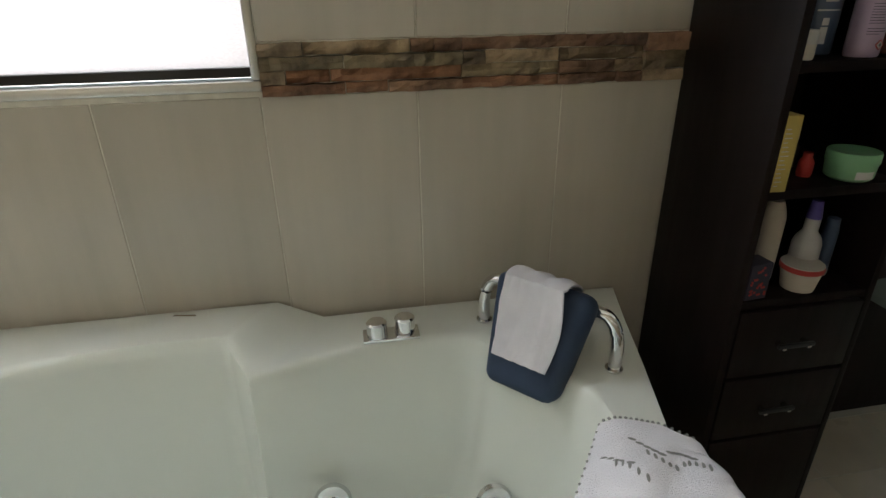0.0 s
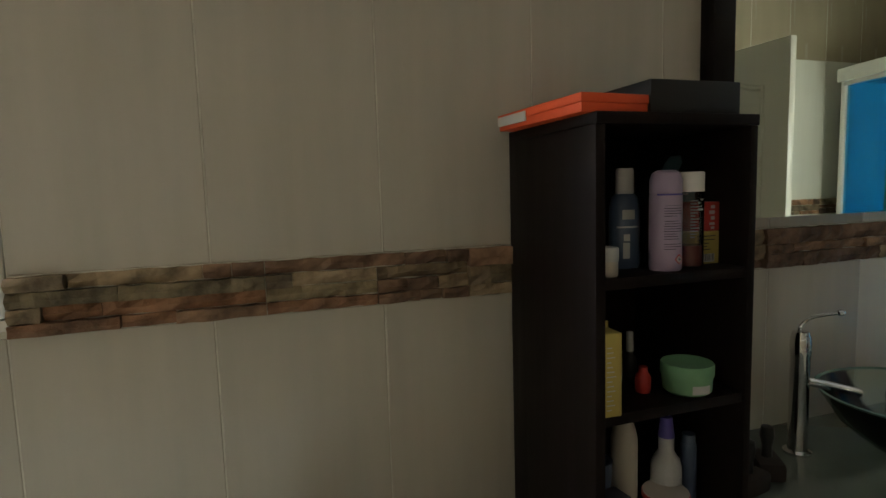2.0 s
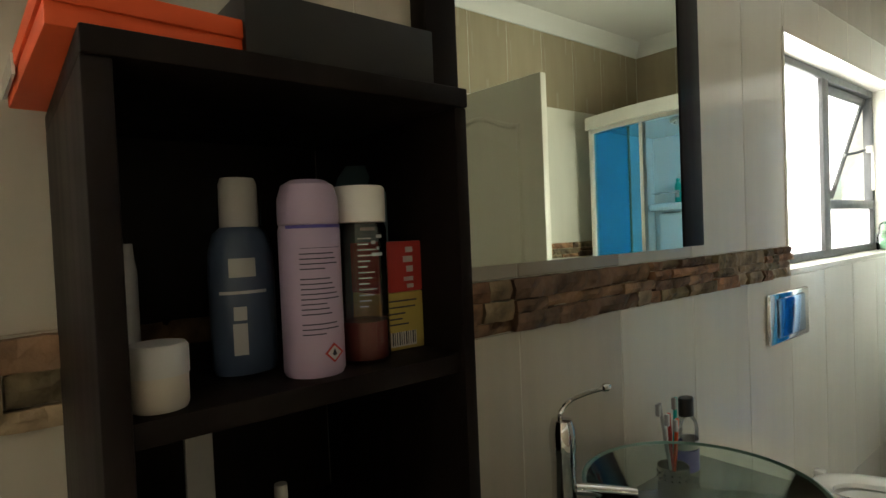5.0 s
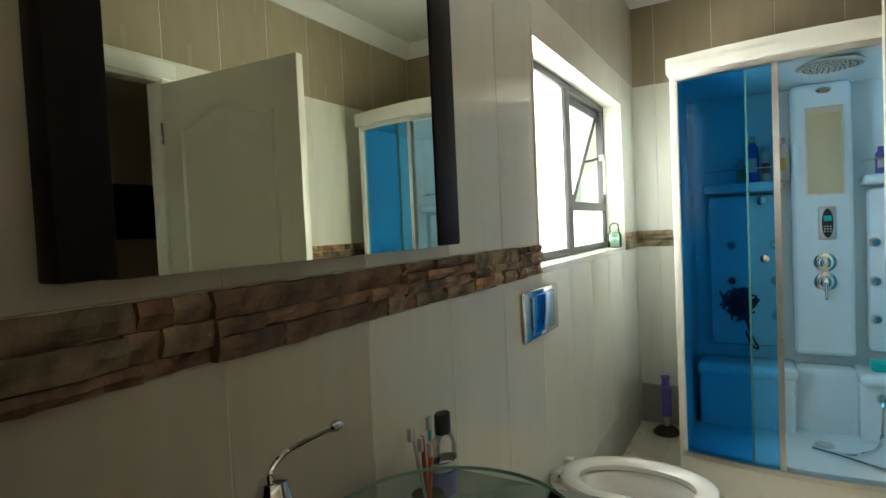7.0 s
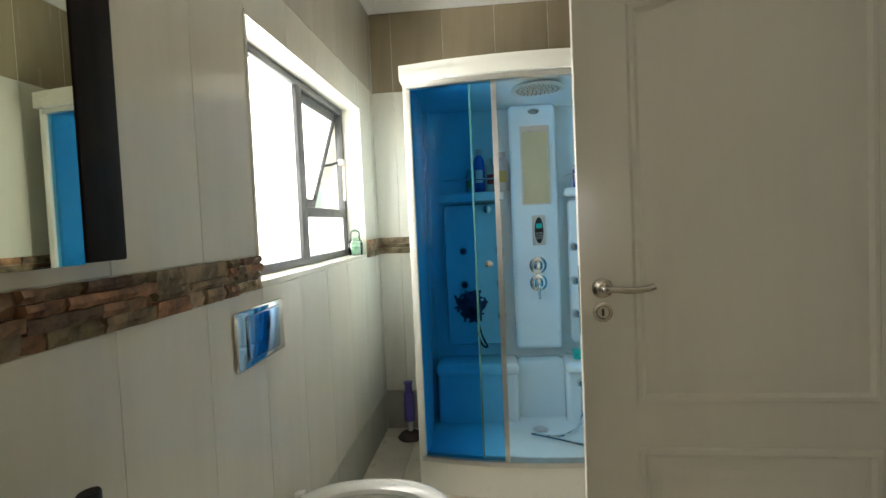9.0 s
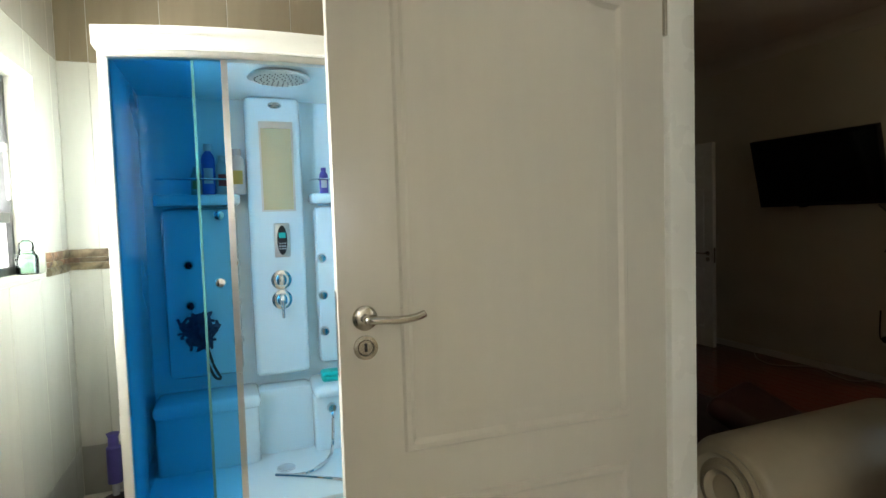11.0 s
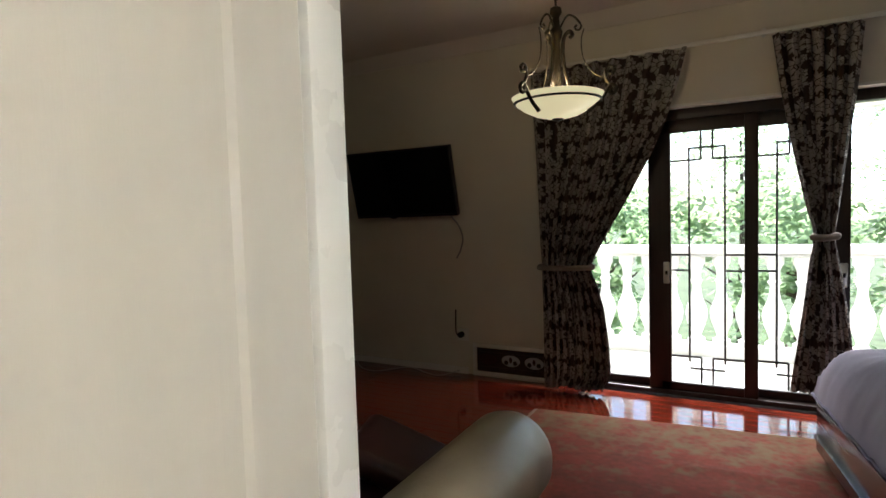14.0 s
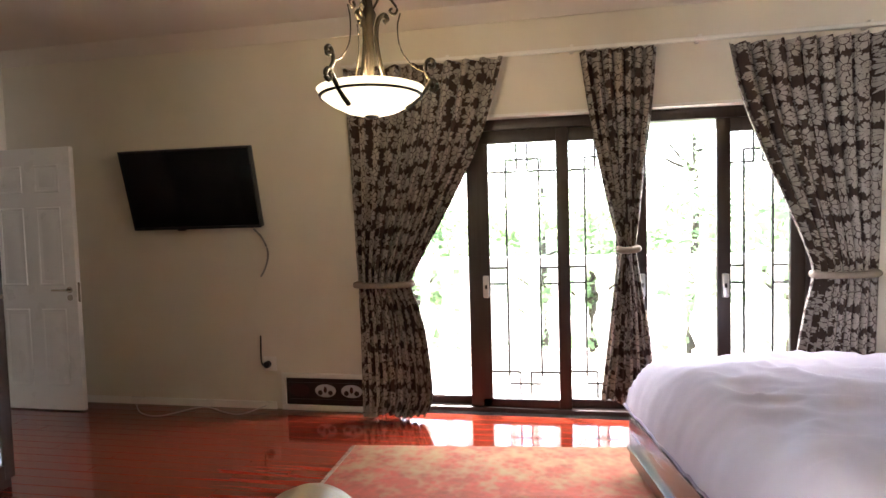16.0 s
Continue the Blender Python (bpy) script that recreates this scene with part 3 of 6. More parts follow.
CX0, CX1, CY0, CY1, CZT = 2.287, 2.632, 1.618, 1.945, 1.496
SH = [1.237, 0.995, 0.745]


def cabinet():
    t = thing("shelf_cabinet", "tall narrow espresso-brown shelf unit crowded with toiletries", "cabinet")
    part("side_panel", box(CX0, CX0 + 0.02, CY0, CY1, 0.0, CZT, 0.002), M_DARKWOOD, t)
    part("side_panel", box(CX1 - 0.016, CX1, CY0, CY1, 0.0, CZT, 0.002), M_DARKWOOD, t)
    part("top_panel", box(CX0, CX1, CY0 - 0.003, CY1, CZT, CZT + 0.02, 0.002), M_DARKWOOD, t)
    part("back_panel", box(CX0 + 0.02, CX1 - 0.02, CY1 - 0.008, CY1, 0.04, CZT), M_DARKWOOD, t)
    for z in SH + [0.06]:
        part("shelf", box(CX0 + 0.02, CX1 - 0.016, CY0 + 0.006, CY1 - 0.008, z - 0.02, z, 0.001), M_DARKWOOD, t)
    for z0, z1 in ((0.55, 0.722), (0.365, 0.54), (0.08, 0.355)):
        d = part("drawer_front", box(CX0 + 0.022, CX1 - 0.022, CY0 - 0.004, CY0 + 0.014, z0, z1, 0.002), M_DARKWOOD, t)
        if z0 > 0.3:
            h = part("handle", boxes((2.40, 2.49, CY0 - 0.03, CY0 - 0.022, z1 - 0.088, z1 - 0.078), bevel=0.002), M_BLACK, d)
            for xx in (2.41, 2.472):
                part("handle_post", box(xx, xx + 0.01, CY0 - 0.03, CY0 - 0.004, z1 - 0.092, z1 - 0.08, 0.002), M_CHROME, h)
    return t


cabinet()


def carton(name, label, x0, x1, y0, y1, z0, z1, mt, rz=0.0, lines=0, lid=False, lmat=None):
    cx, cy = (x0 + x1) / 2, (y0 + y1) / 2
    t = thing(name, label, "box", (cx, cy, z0))
    t.rotation_euler = (0, 0, radians(rz))
    w, d, h = (x1 - x0) / 2, (y1 - y0) / 2, z1 - z0
    if lid:
        part("base", box(-w, w, -d, d, 0, h * 0.55, 0.0015), mt, t)
        part("lid", box(-w - 0.003, w + 0.003, -d - 0.003, d + 0.003, h * 0.5, h, 0.002), mt, t)
    else:
        part("carton_body", box(-w, w, -d, d, 0, h, 0.0015), mt, t)
    for i in range(lines):
        part("printed_line", box(-w * 0.65, w * (0.2 + 0.4 * ((i * 37) % 10) / 10), -d - 0.0008, -d + 0.001, h * (0.15 + 0.7 * i / max(1, lines - 1)) - 0.001, h * (0.15 + 0.7 * i / max(1, lines - 1)) + 0.0012), lmat or M_INK, t)
    return t


o = carton("shoe_box", "flat orange card box with white label on shelf unit", 2.262, 2.405, 1.635, 1.925, CZT + 0.02, CZT + 0.052, M_ORANGE, 3, lid=True)
part("paper_label", box(-0.0765, -0.0735, 0.03, 0.142, 0.008, 0.027), M_CERAMIC, o, "white barcode label")
carton("storage_box", "shallow black storage box lying on shelf unit", 2.405, 2.60, 1.63, 1.93, CZT + 0.02, CZT + 0.078, M_BLACK, 0)


def pr(r, h, shoulder=0.75, neck=0.4):
    return [(0, 0), (r * 0.9, 0), (r, 0.006), (r, h * shoulder), (r * 0.85, h * (shoulder + 0.1)), (r * neck, h * (shoulder + 0.2)), (r * neck, h), (0, h)]


# upper shelf
z = SH[0]
b = bottle("lotion_bottle", "dusky blue plastic bottle with grey cap", "bottle", 2.425, 1.728, z, [(0, 0), (0.029, 0), (0.0315, 0.006), (0.032, 0.09), (0.031, 0.118), (0.026, 0.136), (0.019, 0.142), (0, 0.142)], M_BLUEBOTTLE,
           [("cap", [(0, 0.142), (0.019, 0.142), (0.0185, 0.184), (0.016, 0.19), (0, 0.19)], M_GREYCAP)],
           [(238, 262, 0.02, 0.05, 0.0324, M_PALEINK), (240, 262, 0.053, 0.066, 0.0324, M_PALEINK), (215, 300, 0.078, 0.081, 0.0324, M_PALEINK), (235, 280, 0.094, 0.112, 0.0326, M_GREYCAP)], squash=(1, 0.72))
b = bottle("deodorant_can", "lilac spray deodorant can with dark printed lines", "spray can", 2.470, 1.668, z, [(0, 0), (0.027, 0), (0.029, 0.004), (0.029, 0.136), (0.0275, 0.141), (0, 0.141)], M_LILAC,
           [("cap", [(0.0278, 0.141), (0.029, 0.143), (0.0286, 0.165), (0.0245, 0.178), (0.016, 0.183), (0, 0.183)], M_LILAC)],
           [(200, 330, 0.1375, 0.1405, 0.0294, M_PURPLE)] + [(226, 268 + (i * 29) % 34, 0.040 + i * 0.0046, 0.0411 + i * 0.0046, 0.0294, M_INK) for i in range(17) if i not in (3, 12)] + [(228, 308, 0.119, 0.1195, 0.0294, M_INK)])
part("hazard_mark", boxes((-0.0065, 0.0065, -0.0298, -0.0288, -0.0065, 0.0065)), M_RED, b, "red diamond hazard mark").matrix_local = pose(0.006, 0, 0.022, 0, 45, 0)
part("hazard_field", boxes((-0.0048, 0.0048, -0.0302, -0.0292, -0.0048, 0.0048)), M_GREYCAP, b).matrix_local = pose(0.006, 0, 0.022, 0, 45, 0)
part("flame_mark", lathe([(0, -0.003), (0.0022, -0.001), (0.001, 0.002), (0, 0.004)], 8, pose(0.006, -0.0303, 0.022)), M_INK, b)
b = bottle("toner_bottle", "clear bottle with rose liquid and white screw cap", "bottle", 2.531, 1.676, z, [(0, 0), (0.0245, 0), (0.0265, 0.005), (0.0265, 0.136), (0.0235, 0.143), (0, 0.143)], M_PINKLIQ,
           [("cap", [(0, 0.142), (0.0262, 0.1425), (0.0264, 0.176), (0.0245, 0.179), (0, 0.179)], mat("white_plastic", (0.72, 0.71, 0.68), 0.35, var=0.03)), ("liquid", [(0, 0.004), (0.0245, 0.004), (0.0245, 0.042), (0, 0.042)], M_ROSE)],
           [(232, 250 + (i * 31) % 24, 0.058 + i * 0.0056, 0.0592 + i * 0.0056, 0.0268, M_PALEINK) for i in range(13)] + [(262 + 12 * (i % 2), 290 - 9 * (i % 3), 0.108 + i * 0.006, 0.1112 + i * 0.006, 0.0268, M_PALEINK) for i in range(4)])
c = carton("carton", "yellow card carton with barcode and printed lines", 2.557, 2.616, 1.688, 1.745, z, z + 0.064, M_YELLOW, 0)
for i, (w0, zz) in enumerate(((0.022, 0.054), (0.021, 0.047), (0.014, 0.040), (0.012, 0.034), (0.016, 0.028))):
    part("printed_line", box(-0.024, -0.024 + 2 * w0, -0.0293, -0.028, zz, zz + 0.0016), M_INK, c)
part("barcode_field", box(-0.016, 0.018, -0.0293, -0.028, 0.004, 0.020), M_PALEINK, c, "pale barcode field")
for i in range(11):
    part("bar", box(-0.0145 + 0.003 * i, -0.0145 + 0.003 * i + 0.0008 + 0.0007 * (i % 3 == 0), -0.0297, -0.029, 0.006, 0.020), M_INK, c)
c = carton("carton", "small red card carton lying on a yellow one", 2.555, 2.6155, 1.687, 1.742, z + 0.0645, z + 0.121, M_RED, 3)
for i, (px, pz, w0, h0) in enumerate(((0.012, 0.044, 0.010, 0.008), (0.010, 0.033, 0.013, 0.009), (0.012, 0.022, 0.009, 0.009), (0.010, 0.012, 0.013, 0.006), (0.012, 0.004, 0.009, 0.006))):
    part("printed_mark", box(px - w0 / 2, px + w0 / 2, -0.0283, -0.027, pz, pz + h0 * 0.75), M_PALEINK, c)
c = carton("open_carton", "dusky blue open carton with a raised flap", 2.566, 2.613, 1.749, 1.80, z, z + 0.182, M_TEALCARD, 0)
bm = bmesh.new()
vs = [bm.verts.new(q) for q in ((-0.023, 0.024, 0.182), (0.023, 0.024, 0.182), (0.023, 0.012, 0.203), (0.012, 0.004, 0.217), (-0.014, 0.006, 0.215), (-0.023, 0.012, 0.20))]
bm.faces.new(vs)
bmesh.ops.solidify(bm, geom=list(bm.faces), thickness=0.001)
part("flap", bm, M_TEALCARD, c, "raised card flap")
for i in range(5):
    part("printed_mark", box(-0.016 + 0.004 * (i % 2), 0.004 + 0.003 * (i % 3), -0.0263, -0.025, 0.135 + 0.008 * i, 0.139 + 0.008 * i), M_PALEINK, c)
bottle("cream_jar", "small cream jar with white lid", "jar", 2.332, 1.655, z, [(0, 0), (0.020, 0), (0.0215, 0.004), (0.0215, 0.027), (0, 0.027)], M_SKINPOT, [("lid", [(0, 0.027), (0.0225, 0.027), (0.0225, 0.048), (0.0205, 0.051), (0, 0.051)], M_GREYCAP)])
bottle("tube", "slim grey tube standing on shelf", "tube", 2.325, 1.76, z, pr(0.014, 0.13, 0.8, 0.8), M_GREYCAP)
bottle("perfume_bottle", "slim glass bottle with silver cap", "bottle", 2.455, 1.765, z, pr(0.013, 0.12, 0.8, 0.6), M_CLEAR, [("cap", [(0, 0.12), (0.006, 0.12), (0.006, 0.16), (0, 0.16)], M_CHROME)])
# middle shelf
z = SH[1]
c = carton("carton", "tall mustard yellow carton with open top flap", 2.302, 2.340, 1.618, 1.662, z, z + 0.148, M_YELLOW, -3)
part("top_flap", box(-0.018, 0.018, 0.020, 0.0215, 0.146, 0.160), M_YELLOW, c)
for i in range(14):
    part("printed_line", box(-0.010, -0.002 + 0.010 * ((i * 37) % 10) / 10, -0.0228, -0.0215, 0.012 + 0.0085 * i, 0.0135 + 0.0085 * i), M_PALEINK, c)
bottle("body_butter_tub", "round mint green tub with matching lid", "tub", 2.528, 1.672, z, [(0, 0), (0.038, 0), (0.045, 0.006), (0.047, 0.036), (0, 0.036)], M_GREENLID, [("lid", [(0, 0.036), (0.049, 0.036), (0.049, 0.055), (0.047, 0.058), (0.042, 0.056), (0, 0.056)], M_GREENLID)], [(240, 285, 0.008, 0.024, 0.0476, M_PALEINK)], 36)
bottle("nail_polish", "small red bottle in shadow on shelf", "bottle", 2.448, 1.70, z, pr(0.015, 0.05, 0.6, 0.6), M_RED)
bottle("nail_polish", "small dark bottle with pale cap", "bottle", 2.47, 1.77, z, pr(0.014, 0.06, 0.7, 0.5), M_BLACK, [("cap", [(0, 0.06), (0.008, 0.06), (0.007, 0.10), (0, 0.10)], M_GREYCAP)])
bottle("nail_polish", "small clear bottle with pale cap", "bottle", 2.42, 1.76, z, pr(0.02, 0.06, 0.7, 0.5), M_BLUEBOTTLE)
carton("leaflet", "white card leaning at the back of shelf", 2.38, 2.41, 1.80, 1.806, z, z + 0.17, M_GREYCAP, 10)
# lower shelf
z = SH[2]
bottle("lotion_bottle", "white lotion bottle with blue cap", "bottle", 2.505, 1.70, z, pr(0.03, 0.15, 0.6, 0.5), M_GREYCAP, [("cap", [(0, 0.15), (0.016, 0.15), (0.011, 0.19), (0, 0.19)], M_PURPLE)])
bottle("shampoo_bottle", "pale green shampoo bottle on lower shelf", "bottle", 2.42, 1.72, z, pr(0.026, 0.19, 0.8, 0.6), M_SKINPOT)
bottle("cotton_pot", "round pot with pale label on lower shelf", "tub", 2.475, 1.665, z, [(0, 0), (0.034, 0), (0.042, 0.05), (0.043, 0.06), (0, 0.06)], M_SKINPOT, [("band", [(0.0415, 0.045), (0.0445, 0.047), (0.0445, 0.056), (0.043, 0.058)], M_RED)])
p = carton("floral_pouch", "dark pouch with red flower dots on lower shelf", 2.315, 2.37, 1.63, 1.675, z, z + 0.085, M_INK, 6)
rnd = random.Random(7)
for k in range(26):
    a, b = rnd.uniform(-0.021, 0.021), rnd.uniform(0.008, 0.08)
    part("flower_dot", cyl(0.0028, -0.0005, 0.0012, pose(a, -0.0228, b, 90), 8), M_RED, p)
bottle("cup", "blue plastic cup on lower shelf", "cup", 2.355, 1.72, z, [(0, 0), (0.025, 0), (0.032, 0.12), (0.029, 0.12), (0.023, 0.006), (0, 0.006)], M_BLUEBOTTLE)
bottle("tube", "tall grey tube at the side of lower shelf", "tube", 2.57, 1.71, z, pr(0.016, 0.14, 0.8, 0.8), M_BLUEBOTTLE)


def wall_mirror():
    t = thing("wall_mirror", "large wall mirror between dark wooden side panels", "mirror")
    zt = 2.22
    part("mirror_glass", box(2.879, 3.643, NY - 0.034, NY - 0.024, 1.302, zt), M_MIRROR, t, "clear silvered mirror glass")
    part("backing", box(2.875, 3.647, NY - 0.024, NY, 1.302, zt + 0.005), M_BLACK, t)
    part("side_frame", box(2.810, 2.877, NY - 0.045, NY, 1.304, zt + 0.03, 0.004), M_DARKWOOD, t)
    part("side_frame", box(3.645, 3.752, NY - 0.038, NY, 1.304, zt + 0.03, 0.004), M_DARKWOOD, t)
    part("top_frame", box(2.877, 3.645, NY - 0.04, NY, zt, zt + 0.03, 0.003), M_DARKWOOD, t)


wall_mirror()


VZ = 0.72


def vanity():
    t = thing("vanity_shelf", "grey-green glass vanity counter on chrome wall brackets", "vanity")
    part("glass_top", box(2.66, 3.74, 1.50, NY - 0.002, VZ - 0.02, VZ, 0.002), mat("back_painted_glass", (0.15, 0.18, 0.16), 0.08, var=0.05, coat=0.5), t, "grey-green glass counter top")
    # no real board: a dark sheet for the shade on the wall below the counter
    part("back_panel", box(2.68, 3.38, NY - 0.024, NY - 0.002, 0.06, VZ - 0.02), M_DARKWOOD, t, "added dark panel standing in for the shade under the counter")
    for x in (2.74, 3.60):
        part("bracket", boxes((x, x + 0.03, 1.56, NY - 0.026, VZ - 0.05, VZ - 0.02), (x, x + 0.03, NY - 0.066, NY - 0.026, 0.48, VZ - 0.05), bevel=0.003), M_CHROME, t)
    part("waste_pipe", tube(smooth_path([(3.26, 1.70, VZ), (3.26, 1.70, 0.54), (3.26, 1.74, 0.49), (3.26, 1.82, 0.52), (3.26, NY, 0.52)], 5), 0.018), M_CHROME, t)


vanity()


def vessel_basin():
    t = thing("glass_basin", "round green-tinted glass vessel basin on the vanity", "basin", (3.26, 1.70, VZ))
    prof = [(0.0, 0.0), (0.06, 0.0), (0.10, 0.02), (0.16, 0.07), (0.205, 0.135), (0.212, 0.142), (0.218, 0.14), (0.21, 0.128), (0.165, 0.06), (0.105, 0.008), (0.06, -0.008), (0, -0.008)]
    part("bowl", lathe([(r, z + 0.008) for r, z in prof], 56), M_GREENGLASS, t)
    part("rim", lathe([(0.209, 0.145), (0.213, 0.150), (0.218, 0.148), (0.214, 0.143), (0.209, 0.145)], 56), mat("glass_edge", (0.20, 0.32, 0.27), 0.1, var=0), t, "dark green glass edge")
    part("drain", cyl(0.028, 0.014, 0.022, None, 24), M_CHROME, t)
    part("mount_ring", lathe([(0.05, -0.0), (0.06, 0.0), (0.06, 0.008), (0.05, 0.008)], 28), M_CHROME, t)


vessel_basin()


def tap():
    x, y = 3.0, 1.812
    t = thing("basin_tap", "tall chrome pillar tap with thin lever", "tap", (x, y, VZ))
    part("pillar", lathe([(0, 0), (0.032, 0), (0.032, 0.006), (0.022, 0.01), (0.0215, 0.25), (0.0235, 0.254), (0.0235, 0.284), (0.0225, 0.293), (0.018, 0.308), (0, 0.312)], 28), M_CHROME, t)
    part("spout", tube([(0.012, -0.012, 0.185), (0.07, -0.035, 0.170), (0.125, -0.06, 0.155)], 0.011, 14), M_CHROME, t)
    lv = part("lever", tube(smooth_path([(-0.004, 0.002, 0.306), (-0.002, 0.0, 0.322), (0.016, -0.006, 0.339), (0.05, -0.012, 0.345), (0.094, -0.02, 0.348)], 6), 0.0042, 8), M_CHROME, t)
    part("lever_knob", lathe([(0, -0.013), (0.006, -0.010), (0.0085, 0), (0.006, 0.010), (0, 0.014)], 14, pose(0.102, -0.021, 0.3485, 0, 90, 0)), M_CHROME, lv)


tap()


def hairbrush(x, y, rz, label):
    t = thing("hairbrush", label, "hairbrush", (x, y, VZ))
    t.rotation_euler = (0, 0, radians(rz))
    part("bristle_head", box(-0.045, 0.045, -0.03, 0.03, 0.0, 0.045, 0.01), M_BRISTLE, t)
    part("handle", lathe([(0.012, 0.04), (0.011, 0.07), (0.016, 0.095), (0.013, 0.115), (0, 0.12)], 14), M_BLACK, t)


hairbrush(2.74, 1.72, 10, "black hairbrush standing on the glass vanity")
hairbrush(2.84, 1.76, 60, "dark hairbrush on the glass vanity by tap")


def toothbrush_mug():
    x, y = 3.46, 1.865
    t = thing("toothbrush_mug", "pierced metal tumbler on the vanity", "tumbler", (x, y, VZ))
    part("cup", lathe([(0, 0), (0.033, 0), (0.036, 0.004), (0.036, 0.075), (0.034, 0.075), (0.032, 0.006), (0, 0.006)], 28), M_NICKEL, t)
    for i in range(14):
        for k in range(2):
            a = 2 * math.pi * i / 14
            part("hole", cyl(0.003, -0.001, 0.001, Matrix.Translation((0.036 * math.cos(a), 0.036 * math.sin(a), 0.05 + 0.012 * k)) @ pose(0, 0, 0, 0, 90, math.degrees(a)), 8), M_BLACK, t)
    for i, (mt, dx, dy, hh) in enumerate(((M_RED, -0.03, -0.01, 0.20), (M_ORANGE, -0.012, -0.02, 0.185), (M_TEAL, 0.02, 0.0, 0.225), (M_GREYCAP, -0.05, 0.0, 0.225))):
        b = thing("toothbrush", "coloured toothbrush standing in the tumbler", "toothbrush", (x, y, VZ + 0.008), "toothbrushes in the tumbler")
        part("handle", tube([(-dx * 0.3, -dy * 0.3, 0), (dx * 0.5, dy * 0.5, hh * 0.5), (dx, dy, hh)], 0.0045, 8), mt, b)
        part("bristles", box(dx - 0.012, dx - 0.002, dy - 0.005, dy + 0.005, hh - 0.028, hh, 0.002), M_GREYCAP, b)
    bottle("mouthwash_bottle", "clear mouthwash bottle with black cap", "bottle", 3.565, 1.885, VZ, pr(0.036, 0.172, 0.78, 0.5), M_CLEAR, [("cap", [(0, 0.166), (0.0235, 0.166), (0.0235, 0.207), (0.021, 0.21), (0, 0.21)], M_BLACK), ("label", [(0.0365, 0.03), (0.037, 0.032), (0.037, 0.08), (0.0365, 0.082)], M_PURPLE), ("printed_band", [(0.0367, 0.086), (0.0372, 0.087), (0.0372, 0.105), (0.0367, 0.106)], M_GREYCAP)], squash=(1, 0.7))


toothbrush_mug()


def flush_plate():
    t = thing("flush_plate", "large chrome flush plate on the wall over the toilet", "flush plate")
    part("plate", box(4.23, 4.585, NY - 0.016, NY - 0.001, 0.941, 1.116, 0.008, 3), M_CHROME, t)
    part("button", box(4.29, 4.525, NY - 0.024, NY - 0.014, 0.962, 1.098, 0.006, 3), mat("blue_chrome", (0.25, 0.42, 0.70), 0.08, 1.0, var=0.02), t, "blue mirrored push plate")


flush_plate()


def toilet():
    t = thing("toilet", "white wall-hung ceramic toilet with the seat down", "toilet", (4.485, 1.655, 0))
    bm = bmesh.new()
    rings = []
    for z, s, yo in ((0.06, 0.45, 0.10), (0.12, 0.62, 0.08), (0.24, 0.80, 0.04), (0.36, 0.96, 0.0), (0.40, 1.0, 0.0), (0.405, 0.97, 0.0)):
        ring = []
        for i in range(40):
            a = 2 * math.pi * i / 40
            x, y = 0.185 * math.cos(a) * s, 0.27 * math.sin(a) * s + yo
            y = min(0.292, y * (1.0 if y < 0 else 1.15))
            ring.append(bm.verts.new((x, y, z)))
        rings.append(ring)
    for s, z in ((0.70, 0.40), (0.62, 0.36), (0.5, 0.27), (0.3, 0.20), (0.05, 0.18)):
        rings.append([bm.verts.new((0.185 * math.cos(2 * math.pi * i / 40) * s, 0.27 * math.sin(2 * math.pi * i / 40) * s - 0.01, z)) for i in range(40)])
    for a, b in zip(rings, rings[1:]):
        for i in range(40):
            bm.faces.new((a[i], a[(i + 1) % 40], b[(i + 1) % 40], b[i]))
    bm.faces.new(rings[0][::-1])
    bm.faces.new(rings[-1])
    part("bowl", bm, M_CERAMIC, t)
    bm = bmesh.new()
    rings = []
    for s, s2, z in ((1.03, 1.0, 0.407), (1.06, 1.02, 0.415), (1.04, 1.0, 0.430), (0.95, 0.95, 0.437), (0.74, 0.80, 0.434), (0.66, 0.74, 0.424), (0.66, 0.74, 0.407)):
        rings.append([bm.verts.new((0.185 * math.cos(2 * math.pi * i / 44) * s, 0.265 * math.sin(2 * math.pi * i / 44) * s2 - 0.005, z)) for i in range(44)])
    rings.append(rings[0])
    for a, b in zip(rings, rings[1:]):
        for i in range(44):
            bm.faces.new((a[i], a[(i + 1) % 44], b[(i + 1) % 44], b[i]))
    part("seat", bm, M_CERAMIC, t, "white toilet seat")
    for x in (-0.07, 0.07):
        part("hinge", box(x - 0.02, x + 0.02, 0.235, 0.27, 0.406, 0.442, 0.006), M_CHROME if x < 0 else M_CERAMIC, t)


toilet()


def plunger():
    t = thing("toilet_brush", "violet toilet brush standing in dark rubber base", "toilet brush", (6.15, 1.78, 0))
    part("base", lathe([(0, 0), (0.075, 0), (0.08, 0.01), (0.06, 0.035), (0.02, 0.05), (0, 0.05)], 24), M_RUBBER, t)
    part("shaft", lathe([(0, 0.05), (0.016, 0.05), (0.016, 0.12), (0, 0.12)], 16), M_GREYCAP, t)
    part("handle", lathe([(0, 0.11), (0.033, 0.115), (0.033, 0.29), (0.024, 0.30), (0.022, 0.34), (0.03, 0.36), (0, 0.37)], 18), M_PURPLE, t)


plunger()


